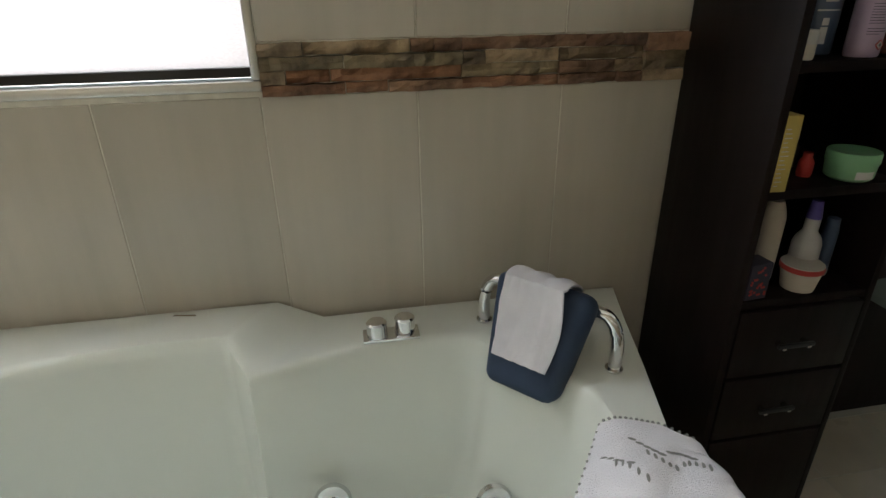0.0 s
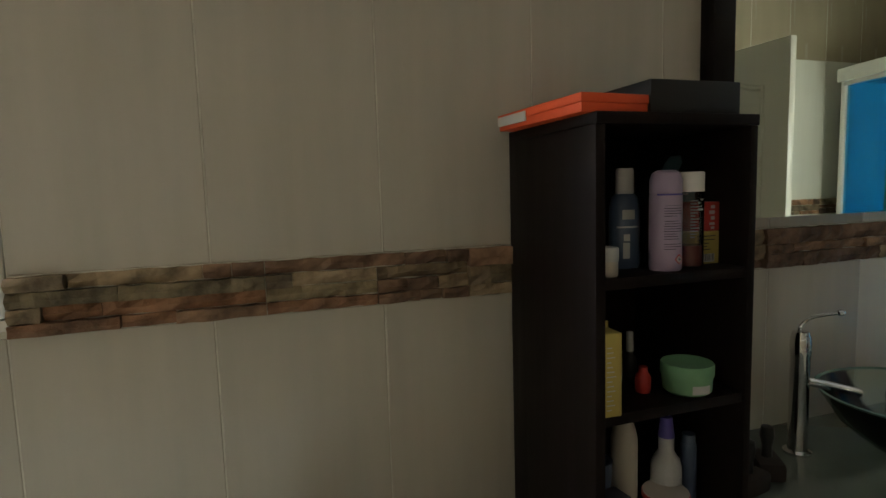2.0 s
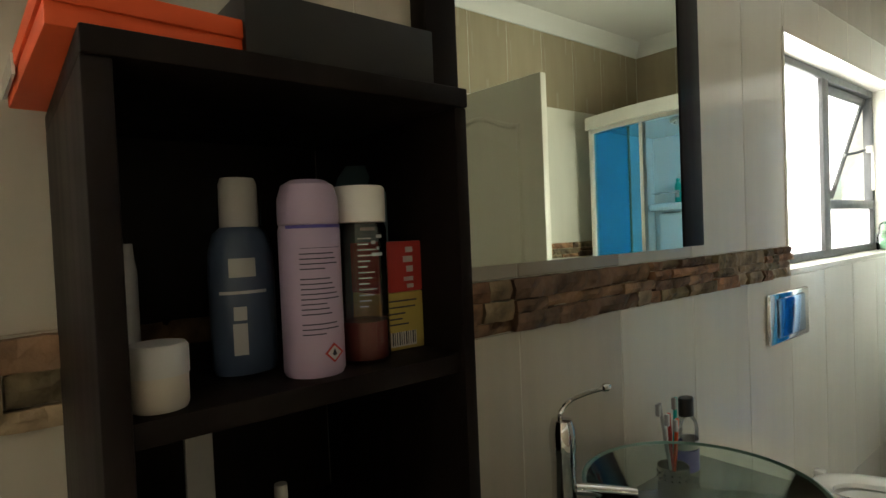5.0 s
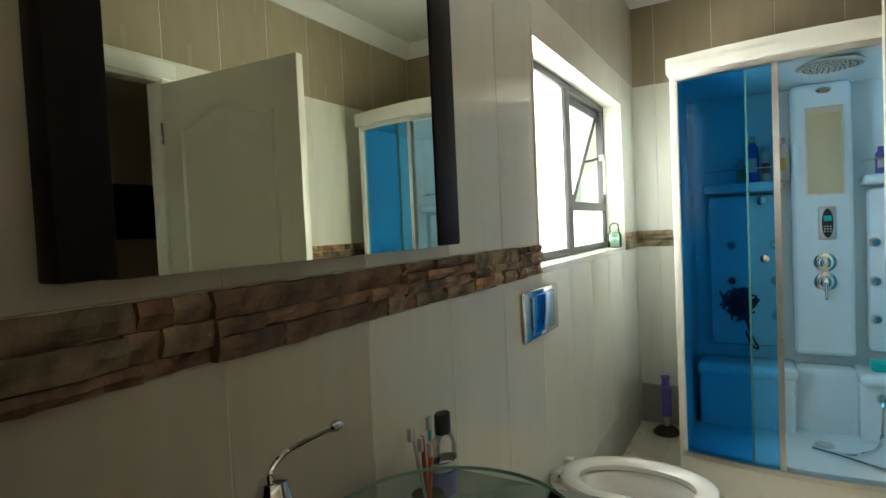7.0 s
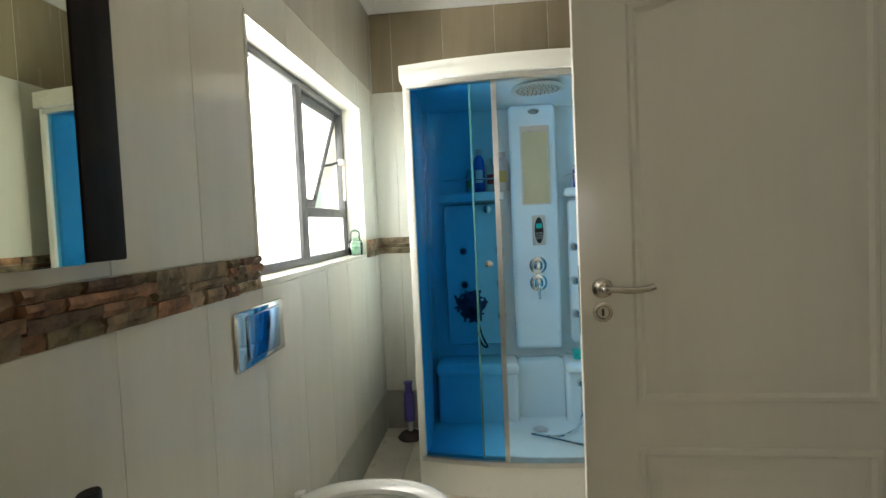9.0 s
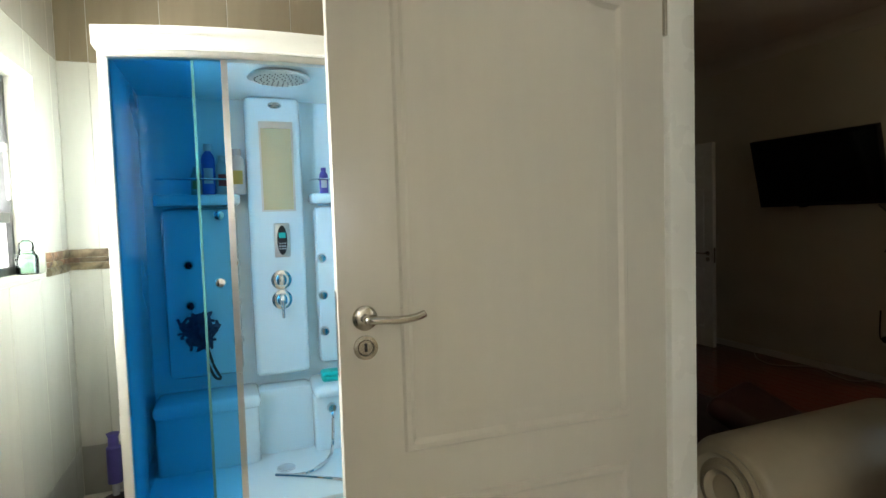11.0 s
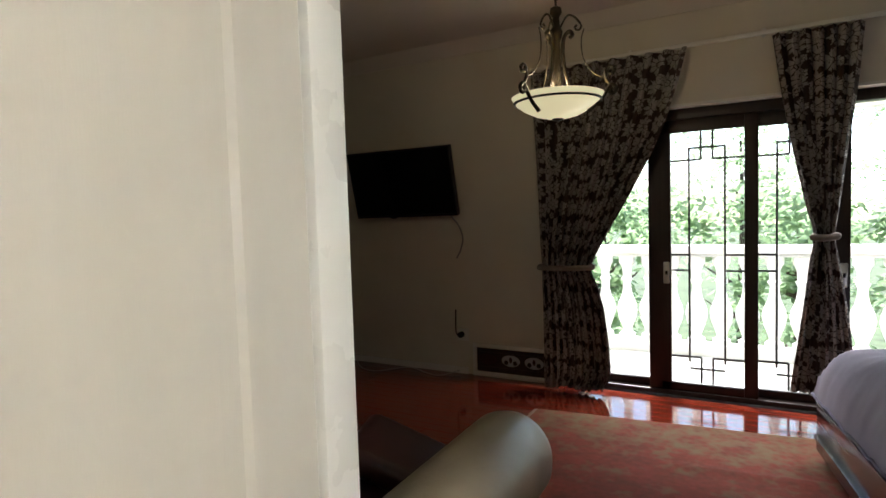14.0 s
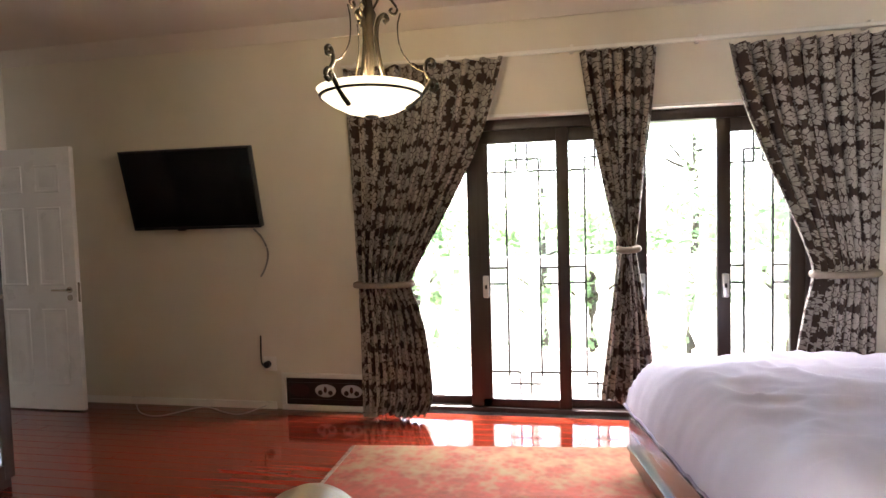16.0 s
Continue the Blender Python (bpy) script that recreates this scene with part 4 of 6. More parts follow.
def shower_cabin():
    t = thing("shower_cabin", "white bow-front shower cabin with blue glass panels", "shower cabin")
    yc, hw = 0.965, 0.655
    xf = lambda y: 5.37 + 0.10 * ((y - yc) / hw) ** 2
    ys = [yc - hw + 2 * hw * i / 28 for i in range(29)]

    def bow(o0, o1, z0, z1, ya=None, yb=None, n=28):
        """A curved bar between two offsets behind the front line."""
        bm = bmesh.new()
        yy = [(ya if ya is not None else ys[0]) + ((yb if yb is not None else ys[-1]) - (ya if ya is not None else ys[0])) * i / n for i in range(n + 1)]
        rows = [[bm.verts.new((xf(y) + o, y, z)) for o, z in ((o0, z0), (o0, z1), (o1, z1), (o1, z0))] for y in yy]
        for a, b in zip(rows, rows[1:]):
            for k in range(4):
                bm.faces.new((a[k], a[(k + 1) % 4], b[(k + 1) % 4], b[k]))
        bm.faces.new(rows[0])
        bm.faces.new(rows[-1][::-1])
        return bm

    def slab(z0, z1, o, xb=6.31, side=0.0):
        bm = bmesh.new()
        out = [(xf(y) + o, y + (side if i == 28 else -side if i == 0 else 0)) for i, y in enumerate(ys)]
        loop = out + [(xb, ys[-1] + side), (xb, ys[0] - side)]
        lo, hi = [bm.verts.new((x, y, z0)) for x, y in loop], [bm.verts.new((x, y, z1)) for x, y in loop]
        n = len(loop)
        for i in range(n):
            bm.faces.new((lo[i], lo[(i + 1) % n], hi[(i + 1) % n], hi[i]))
        bm.faces.new(lo[::-1])
        bm.faces.new(hi)
        return bm

    part("tray", slab(0.0, 0.15, 0.02), M_SHOWER, t, "white moulded shower tray")
    part("tray_skirt", bow(-0.012, 0.05, 0.0, 0.16), M_WHITE, t, "white curved skirt")
    part("bottom_rail", bow(-0.02, 0.045, 0.16, 0.185), M_ALU, t)
    part("canopy", slab(2.045, 2.115, -0.045, 6.31, 0.012), M_WHITE, t, "white canopy")
    part("canopy_lip", bow(-0.06, -0.03, 2.03, 2.075), M_WHITE, t)
    part("top_rail", bow(-0.02, 0.03, 2.005, 2.045), M_ALU, t)
    for y in (ys[-1], ys[0]):
        part("corner_post", box(xf(y) - 0.025, xf(y) + 0.04, y - 0.035 if y > yc else y, y if y > yc else y + 0.035, 0.16, 2.05, 0.006), M_WHITE, t, "white corner post")
    # glass: one fixed blue panel at each side, sliding panes pushed behind them
    for s in (1, -1):
        a, b = yc + s * (hw - 0.035), yc + s * 0.215
        gp = part("glass_panel", bow(0.0, 0.006, 0.185, 2.01, min(a, b), max(a, b), 12), M_BLUEGLASS, t, "blue tinted curved glass")
        c = yc + s * 0.33
        gp.visible_shadow = False
        sd = part("sliding_door", bow(0.022, 0.028, 0.185, 2.01, min(a, c), max(a, c), 12), M_BLUEGLASS, t, "blue tinted sliding glass")
        sd.visible_shadow = False
        part("door_seal", bow(0.018, 0.032, 0.185, 2.01, c - 0.005, c + 0.005, 2), mat("amber_seal", (0.66, 0.42, 0.22), 0.5, var=0.05), t, "amber plastic edge seal")
        part("glass_stile", bow(-0.01, 0.03, 0.185, 2.01, b - 0.012, b + 0.012, 3), M_ALU, t, "aluminium stile")
        part("door_knob", lathe([(0, 0), (0.014, 0.0), (0.016, 0.008), (0.02, 0.02), (0.016, 0.03), (0, 0.033)], 18, pose(xf(yc + s * 0.268) - 0.005, yc + s * 0.268, 1.145, 0, -90, 0)), M_CHROME, t)
    # moulded inner walls
    xb = 6.22
    part("side_wall", box(5.50, xb, ys[-1] - 0.03, ys[-1] - 0.005, 0.10, 2.045, 0.01), M_SHOWER, t)
    part("side_wall", box(5.50, xb, ys[0] + 0.005, ys[0] + 0.03, 0.10, 2.045, 0.01), M_SHOWER, t)
    part("back_wall", box(xb, xb + 0.05, ys[0], ys[-1], 0.10, 2.045), M_SHOWER, t)
    part("roof_liner", box(5.42, xb, ys[0] + 0.03, ys[-1] - 0.03, 2.03, 2.044), M_SHOWER, t)
    bm = bmesh.new()
    bm_box(bm, 6.10, 6.24, yc - 0.15, yc + 0.13, 0.56, 2.03, 0.03, 4)
    part("centre_column", bm, M_SHOWER, t, "white moulded control column")
    for s in (1, -1):
        cy = yc - 0.01 + s * 0.38
        part("side_panel", boxes((6.15, 6.23, cy - 0.18, cy + 0.18, 0.58, 1.46), bevel=0.035), M_SHOWER, t)
        part("shelf_block", box(6.06, 6.23, cy - 0.20, cy + 0.20, 1.47, 1.525, 0.018, 3), M_SHOWER, t)
        part("shelf_rail", tube(smooth_path([(6.20, cy - 0.19, 1.60), (6.08, cy - 0.17, 1.60), (6.06, cy, 1.60), (6.08, cy + 0.17, 1.60), (6.20, cy + 0.19, 1.60)], 5), 0.005, 8), M_CHROME, t)
        for z in (1.17, 0.965, 0.765):
            j = part("body_jet", lathe([(0, 0.0), (0.026, 0.0), (0.028, 0.008), (0.024, 0.03), (0.018, 0.036), (0, 0.036)], 20, pose(6.15, cy - s * 0.16 if s > 0 else cy + 0.15, z, 0, -90, 0)), M_CHROME, t, "chrome body jet")
        part("seat", box(5.95, 6.23, cy - 0.25, cy + 0.245, 0.44, 0.51, 0.03, 3), M_SHOWER, t, "moulded corner seat")
        part("seat_front", box(6.0, 6.23, cy - 0.24, cy + 0.24, 0.10, 0.46, 0.03, 3), M_SHOWER, t)
    part("lower_front", boxes((6.08, 6.23, yc - 0.16, yc + 0.14, 0.10, 0.50), bevel=0.04), M_SHOWER, t)
    for z in (1.17, 0.965):
        part("body_jet", lathe([(0, 0.0), (0.026, 0.0), (0.028, 0.008), (0.024, 0.03), (0.018, 0.036), (0, 0.036)], 20, pose(6.15, 1.395, z, 0, -90, 0)), M_CHROME, t)
    part("body_jet", lathe([(0, 0.0), (0.026, 0.0), (0.028, 0.008), (0.024, 0.03), (0, 0.036)], 20, pose(6.15, 1.24, 1.42, 0, -90, 0)), M_CHROME, t)
    # fittings on the column
    # the beige wall reflected in this mirror is painted as its base colour
    mir = part("vanity_mirror", box(6.092, 6.10, 0.865, 1.02, 1.44, 1.87, 0.004), mat("beige_reflection", (0.62, 0.53, 0.32), 0.22, var=0.04, scale=4, coat=0.4), t, "small framed mirror with its beige reflection put in as colour")
    part("mirror_frame", boxes((6.088, 6.098, 0.857, 0.866, 1.432, 1.90), (6.088, 6.098, 1.019, 1.028, 1.432, 1.90), (6.088, 6.098, 0.866, 1.019, 1.865, 1.90), (6.088, 6.098, 0.866, 1.019, 1.432, 1.441)), M_ALU, mir)
    pan = part("control_panel", box(6.085, 6.10, 0.895, 0.975, 1.19, 1.37, 0.008, 3), M_ALU, t, "silver control panel with keypad")
    part("keypad", lathe([(0, 0), (0.024, 0), (0.026, 0.004), (0.022, 0.008), (0, 0.008)], 24, pose(6.086, 0.935, 1.28, 0, -90, 0), (3.0, 1.0)), M_BLACK, pan)
    part("display", box(6.076, 6.079, 0.918, 0.952, 1.292, 1.32), M_TEAL, pan)
    for i in range(3):
        for k in range(3):
            part("key", cyl(0.0045, 0, 0.002, pose(6.079, 0.922 + 0.013 * i, 1.235 + 0.014 * k, 0, -90, 0), 10), M_GREYCAP, pan)
    for z in (1.07, 0.965):
        d = part("valve_dial", lathe([(0, 0.0), (0.05, 0.0), (0.052, 0.008), (0.04, 0.012), (0.034, 0.012), (0.032, 0.04), (0.026, 0.045), (0, 0.046)], 28, pose(6.10, 0.948, z, 0, -90, 0)), M_CHROME, t, "chrome valve dial")
        if z < 1:
            part("lever", boxes((6.04, 6.062, 0.94, 0.956, 0.87, 0.965), bevel=0.006), M_CHROME, d)
    hd = part("rain_head", lathe([(0, 0.0), (0.125, 0.0), (0.135, 0.008), (0.12, 0.02), (0.03, 0.03), (0, 0.03)], 40, pose(5.62, 0.955, 2.0)), M_ALU, t, "round rain shower head")
    for r in range(1, 5):
        for i in range(r * 7):
            a = 2 * math.pi * i / (r * 7)
            part("nozzle", cyl(0.003, -0.003, 0.001, pose(5.62 + 0.026 * r * math.cos(a), 0.955 + 0.026 * r * math.sin(a), 2.0), 6), M_BLACK, hd)
    part("hand_outlet", lathe([(0, 0), (0.03, 0), (0.034, 0.006), (0.02, 0.014), (0, 0.014)], 24, pose(6.10, 0.943, 1.985, 0, -90, 0), (0.5, 1)), M_NICKEL, t)
    part("drain", lathe([(0, 0.012), (0.035, 0.012), (0.045, 0.006), (0.045, 0), (0, 0)], 24, pose(5.86, 0.985, 0.15)), M_CHROME, t)
    part("hose", tube(smooth_path([(5.99, 0.73, 0.385), (5.95, 0.73, 0.35), (5.93, 0.74, 0.22), (5.86, 0.77, 0.17), (5.76, 0.86, 0.162), (5.74, 0.95, 0.162), (5.78, 1.04, 0.162), (5.70, 0.90, 0.162), (5.60, 0.76, 0.162), (5.56, 0.70, 0.162)], 8), 0.009, 8), M_CHROME, t, "chrome shower hose lying on the tray")
    part("hose_elbow", lathe([(0, 0), (0.025, 0), (0.028, 0.01), (0.02, 0.03), (0, 0.03)], 18, pose(5.985, 0.73, 0.385, 0, -90, 0)), M_CHROME, t)
    return t


shower_cabin()


def pump_bottle(x, y, z, h, r, mt, label, lab=M_PALEINK, cap=M_GREYCAP):
    bottle("shampoo_bottle", label, "bottle", x, y, z, pr(r, h, 0.8, 0.4), mt, [("cap", [(0, h), (r * 0.6, h), (r * 0.55, h * 1.16), (0, h * 1.17)], cap)], [(140, 220, h * 0.25, h * 0.6, r * 1.02, lab)], squash=(0.7, 1))


pump_bottle(6.11, 1.278, 1.525, 0.22, 0.033, mat("deep_blue_plastic", (0.02, 0.09, 0.42), 0.3, var=0.04), "tall blue shampoo bottle on shower shelf", cap=M_GREYCAP)
pump_bottle(6.11, 1.213, 1.525, 0.17, 0.030, M_GREYCAP, "white shampoo bottle with red label on shower shelf", M_RED)
pump_bottle(6.105, 1.142, 1.525, 0.20, 0.040, M_GREYCAP, "large white bottle with yellow label on shower shelf", M_YELLOW)
pump_bottle(6.13, 1.338, 1.525, 0.12, 0.026, M_SKINPOT, "small tan bottle on shower shelf", M_YELLOW)
pump_bottle(6.12, 0.70, 1.525, 0.12, 0.024, M_PURPLE, "blue tube standing on shower shelf", M_PALEINK, M_PURPLE)
pump_bottle(6.12, 0.64, 1.525, 0.13, 0.024, M_TEAL, "green bottle standing on shower shelf", M_PALEINK, M_TEAL)
pump_bottle(6.12, 0.58, 1.525, 0.15, 0.024, M_TEAL, "teal shower gel bottle on shower shelf", M_PALEINK, M_TEAL)


def soap_dish():
    t = thing("soap_box", "teal plastic soap box on the shower seat", "soap box", (6.06, 0.70, 0.51))
    part("tray", box(-0.045, 0.045, -0.065, 0.065, 0, 0.03, 0.012, 3), M_TEAL, t)
    part("lid", box(-0.047, 0.047, -0.067, 0.067, 0.026, 0.055, 0.014, 3), M_TEAL, t)


soap_dish()


def loofah():
    t = thing("bath_sponge", "dark mesh bath sponge hanging on a loop", "sponge", (6.08, 1.36, 0.84))
    bm = bmesh.new()
    rnd = random.Random(9)
    for k in range(90):
        a, b, r = rnd.random() * 6.28, math.acos(rnd.uniform(-1, 1)), rnd.uniform(0.045, 0.085)
        c = Vector((math.cos(a) * math.sin(b) * 0.7, math.sin(a) * math.sin(b), math.cos(b))) * r
        pts = [c + Vector((rnd.uniform(-1, 1), rnd.uniform(-1, 1), rnd.uniform(-1, 1))) * 0.03 for _ in range(4)]
        bm_tube(bm, smooth_path(pts, 3), 0.007, 5)
    part("mesh_ball", bm, mat("navy_mesh", (0.09, 0.09, 0.17), 0.8, var=0.2), t)
    part("cord", tube(smooth_path([(0, -0.03, -0.07), (-0.01, -0.06, -0.18), (-0.01, -0.09, -0.25), (0, -0.06, -0.24), (0, -0.03, -0.16)], 6), 0.007, 6), M_BLACK, t)


loofah()


def bathroom_door():
    H, F = Vector((4.172, 0.16, 0)), Vector((4.207, 0.985, 0))
    L = 0.826
    yaw = math.degrees(math.atan2(F.y - H.y, F.x - H.x))
    t = thing("door_1", "cream painted panel door with arched upper panel, standing open", "door", kind="structure")
    t.matrix_basis = Matrix.Translation(H) @ pose(0, 0, 0, 0, 0, yaw)
    part("leaf", box(0, L, -0.02, 0.02, 0.008, 2.08, 0.004), M_DOORW, t, "smooth cream door leaf")

    def outline(z0, z1, arch, inset):
        x0, x1 = 0.115 + inset, L - 0.132 - inset
        pts = [(x0, z0 + inset), (x1, z0 + inset), (x1, z1 - inset)]
        n = 18
        if arch:
            for i in range(1, n):
                k = i / n
                s = math.sin(k * math.pi) ** 2
                pts.append((x1 + (x0 - x1) * k, z1 - inset + 0.075 * s))
        pts.append((x0, z1 - inset))
        return pts

    for sgn in (1, -1):
        for z0, z1, arch in ((0.86, 1.875, True), (0.14, 0.745, False)):
            bm = bmesh.new()
            rows = []
            for inset, d in ((0.0, 0.0), (0.006, 0.007), (0.016, 0.008), (0.024, 0.001), (0.032, -0.004), (0.046, -0.004), (0.075, 0.004), (0.09, 0.0045)):
                rows.append([bm.verts.new((x, sgn * (0.0205 + d), z)) for x, z in outline(z0, z1, arch, inset)])
            for a, b in zip(rows, rows[1:]):
                for i in range(len(a)):
                    bm.faces.new((a[i], a[(i + 1) % len(a)], b[(i + 1) % len(b)], b[i]))
            bm.faces.new(rows[-1])
            part("raised_panel", bm, M_DOORW, t)
        m = Matrix.Translation((L - 0.055, sgn * 0.02, 1.162)) @ pose(0, 0, 0, -90 * sgn)
        hd = part("handle", lathe([(0, 0.0), (0.026, 0.0), (0.0265, 0.006), (0.022, 0.009), (0.010, 0.010), (0.010, 0.035), (0, 0.035)], 28, m), M_NICKEL, t, "brushed nickel lever handle")
        y = sgn * 0.06
        part("lever", tube(smooth_path([(L - 0.055, sgn * 0.045, 1.162), (L - 0.062, y, 1.162), (L - 0.085, y + sgn * 0.002, 1.161), (L - 0.125, y, 1.158), (L - 0.160, y - sgn * 0.004, 1.161), (L - 0.178, y - sgn * 0.008, 1.166)], 6), 0.0085, 12), M_NICKEL, hd)
        m = Matrix.Translation((L - 0.055, sgn * 0.02, 1.099)) @ pose(0, 0, 0, -90 * sgn)
        es = part("escutcheon", lathe([(0, 0.003), (0.015, 0.003), (0.018, 0.007), (0.0255, 0.006), (0.026, 0.0), (0, 0.0)], 28, m), M_NICKEL, t, "round key escutcheon")
        part("key_slot", boxes((L - 0.058, L - 0.052, sgn * 0.023 - 0.0012, sgn * 0.023 + 0.0012, 1.09, 1.108)), M_BLACK, es)
    part("latch_plate", box(L, L + 0.0015, -0.011, 0.011, 1.04, 1.22), M_NICKEL, t)
    for z in (0.25, 1.85):
        part("hinge", cyl(0.007, z - 0.05, z + 0.05, pose(-0.004, 0.02, 0), 12), M_NICKEL, t)
    f = thing("door_frame", "white painted timber door frame and architrave", "door frame", kind="structure")
    y0, y1 = SB - 0.002, SY + 0.004
    part("jamb", box(DX0 - 0.045, DX0, y0, y1, 0, DZ, 0.003), M_WHITE, f)
    part("jamb", box(DX1, DX1 + 0.045, y0, y1, 0, DZ, 0.003), M_WHITE, f)
    part("head", box(DX0 - 0.045, DX1 + 0.045, y0, y1, DZ, DZ + 0.045, 0.003), M_WHITE, f)
    for yy in (SY - 0.004, SB - 0.012):
        part("architrave", boxes((DX0 - 0.10, DX0 - 0.02, yy, yy + 0.016, 0, DZ + 0.02), (DX1 + 0.02, DX1 + 0.10, yy, yy + 0.016, 0, DZ + 0.02), (DX0 - 0.10, DX1 + 0.10, yy, yy + 0.016, DZ + 0.02, DZ + 0.10), bevel=0.004), M_WHITE, f)


bathroom_door()

# ---- bedroom things ----


def sliding_doors():
    t = thing("door_2", "dark framed sliding glass doors onto the balcony", "sliding door", (0.03, 0, 0), kind="structure")
    y = BY - 0.13
    part("outer_frame", boxes((GX0 - 0.03, GX1 - 0.03, y - 0.06, y + 0.05, GZ - 0.075, GZ - 0.002), (GX0 - 0.03, GX1 - 0.03, y - 0.06, y + 0.05, 0.0, 0.035), (GX0 - 0.03, GX0 + 0.03, y - 0.06, y + 0.05, 0.035, GZ - 0.075), (GX1 - 0.09, GX1 - 0.03, y - 0.06, y + 0.05, 0.035, GZ - 0.075), bevel=0.004), M_DOORFRAME, t, "dark stained outer frame")
    part("head_trim", box(GX0 - 0.02, GX1 + 0.02, BY - 0.002, BY + 0.012, GZ, GZ + 0.018), M_WHITE, t, "thin white trim above the doors")
    panels = [(4.04, 4.86, False, -0.035), (3.475, 4.19, True, 0.012), (2.955, 3.56, True, -0.035), (1.99, 2.52, True, 0.012)]
    for x0, x1, grille, dy in panels:
        yy = y + dy
        lw = 0.085 if grille else 0.11
        fr = part("sash", boxes((x0, x0 + lw, yy - 0.018, yy + 0.018, 0.035, GZ - 0.075), (x1 - (0.155 if x1 == 4.19 else lw), x1, yy - 0.018, yy + 0.018, 0.035, GZ - 0.075), (x0 + lw, x1 - lw, yy - 0.018, yy + 0.018, 0.035, 0.095), (x0 + lw, x1 - lw, yy - 0.018, yy + 0.018, 1.925, GZ - 0.075), bevel=0.003), M_DOORFRAME, t, "dark stained sash")
        gx0, gx1 = x0 + lw, x1 - (0.155 if x1 == 4.19 else lw)
        p = part("pane", box(gx0, gx1, yy - 0.003, yy + 0.003, 0.095, 1.925), M_CLEAR, fr)
        p.visible_shadow = False
        if grille:
            w = gx1 - gx0
            z0, z1, b = 0.095, 1.925, 0.007
            X = lambda k: gx0 + w * k
            bars = []
            va, vb = X(0.255), X(0.745)
            for vx in (va, vb):
                bars.append((vx - b, vx + b, z0 + 0.155, z1 - 0.11))
            for zz, up in ((z1 - 0.20, 1), (z0 + 0.19, -1)):
                zi = zz + up * 0.085
                bars += [(gx0, X(0.42), zz - b, zz + b), (X(0.58), gx1, zz - b, zz + b), (va, vb, zi - b, zi + b), (X(0.42) - b, X(0.42) + b, min(zz, zi), max(zz, zi)), (X(0.58) - b, X(0.58) + b, min(zz, zi), max(zz, zi))]
                ze = z1 if up > 0 else z0
                bars += [(X(0.42) - b, X(0.42) + b, min(zi, ze), max(zi, ze)), (X(0.58) - b, X(0.58) + b, min(zi, ze), max(zi, ze))]
            for zz in (0.925, 1.04):
                bars += [(gx0, va, zz - b, zz + b), (vb, gx1, zz - b, zz + b)]
            for a, c, d, e in bars:
                part("grille_bar", box(a, c, yy - 0.030, yy - 0.018, d, e), M_BRONZE, fr)
    for x, yy in ((4.065, y + 0.03), (2.47, y + 0.03), (2.99, y - 0.017)):
        h = part("pull_handle", box(x - 0.022, x + 0.022, yy, yy + 0.012, 0.83, 0.99, 0.01, 3), M_ALU, t, "silver recessed pull")
        part("thumb_latch", box(x - 0.008, x + 0.008, yy + 0.011, yy + 0.016, 0.895, 0.925), M_BLACK, h)


sliding_doors()


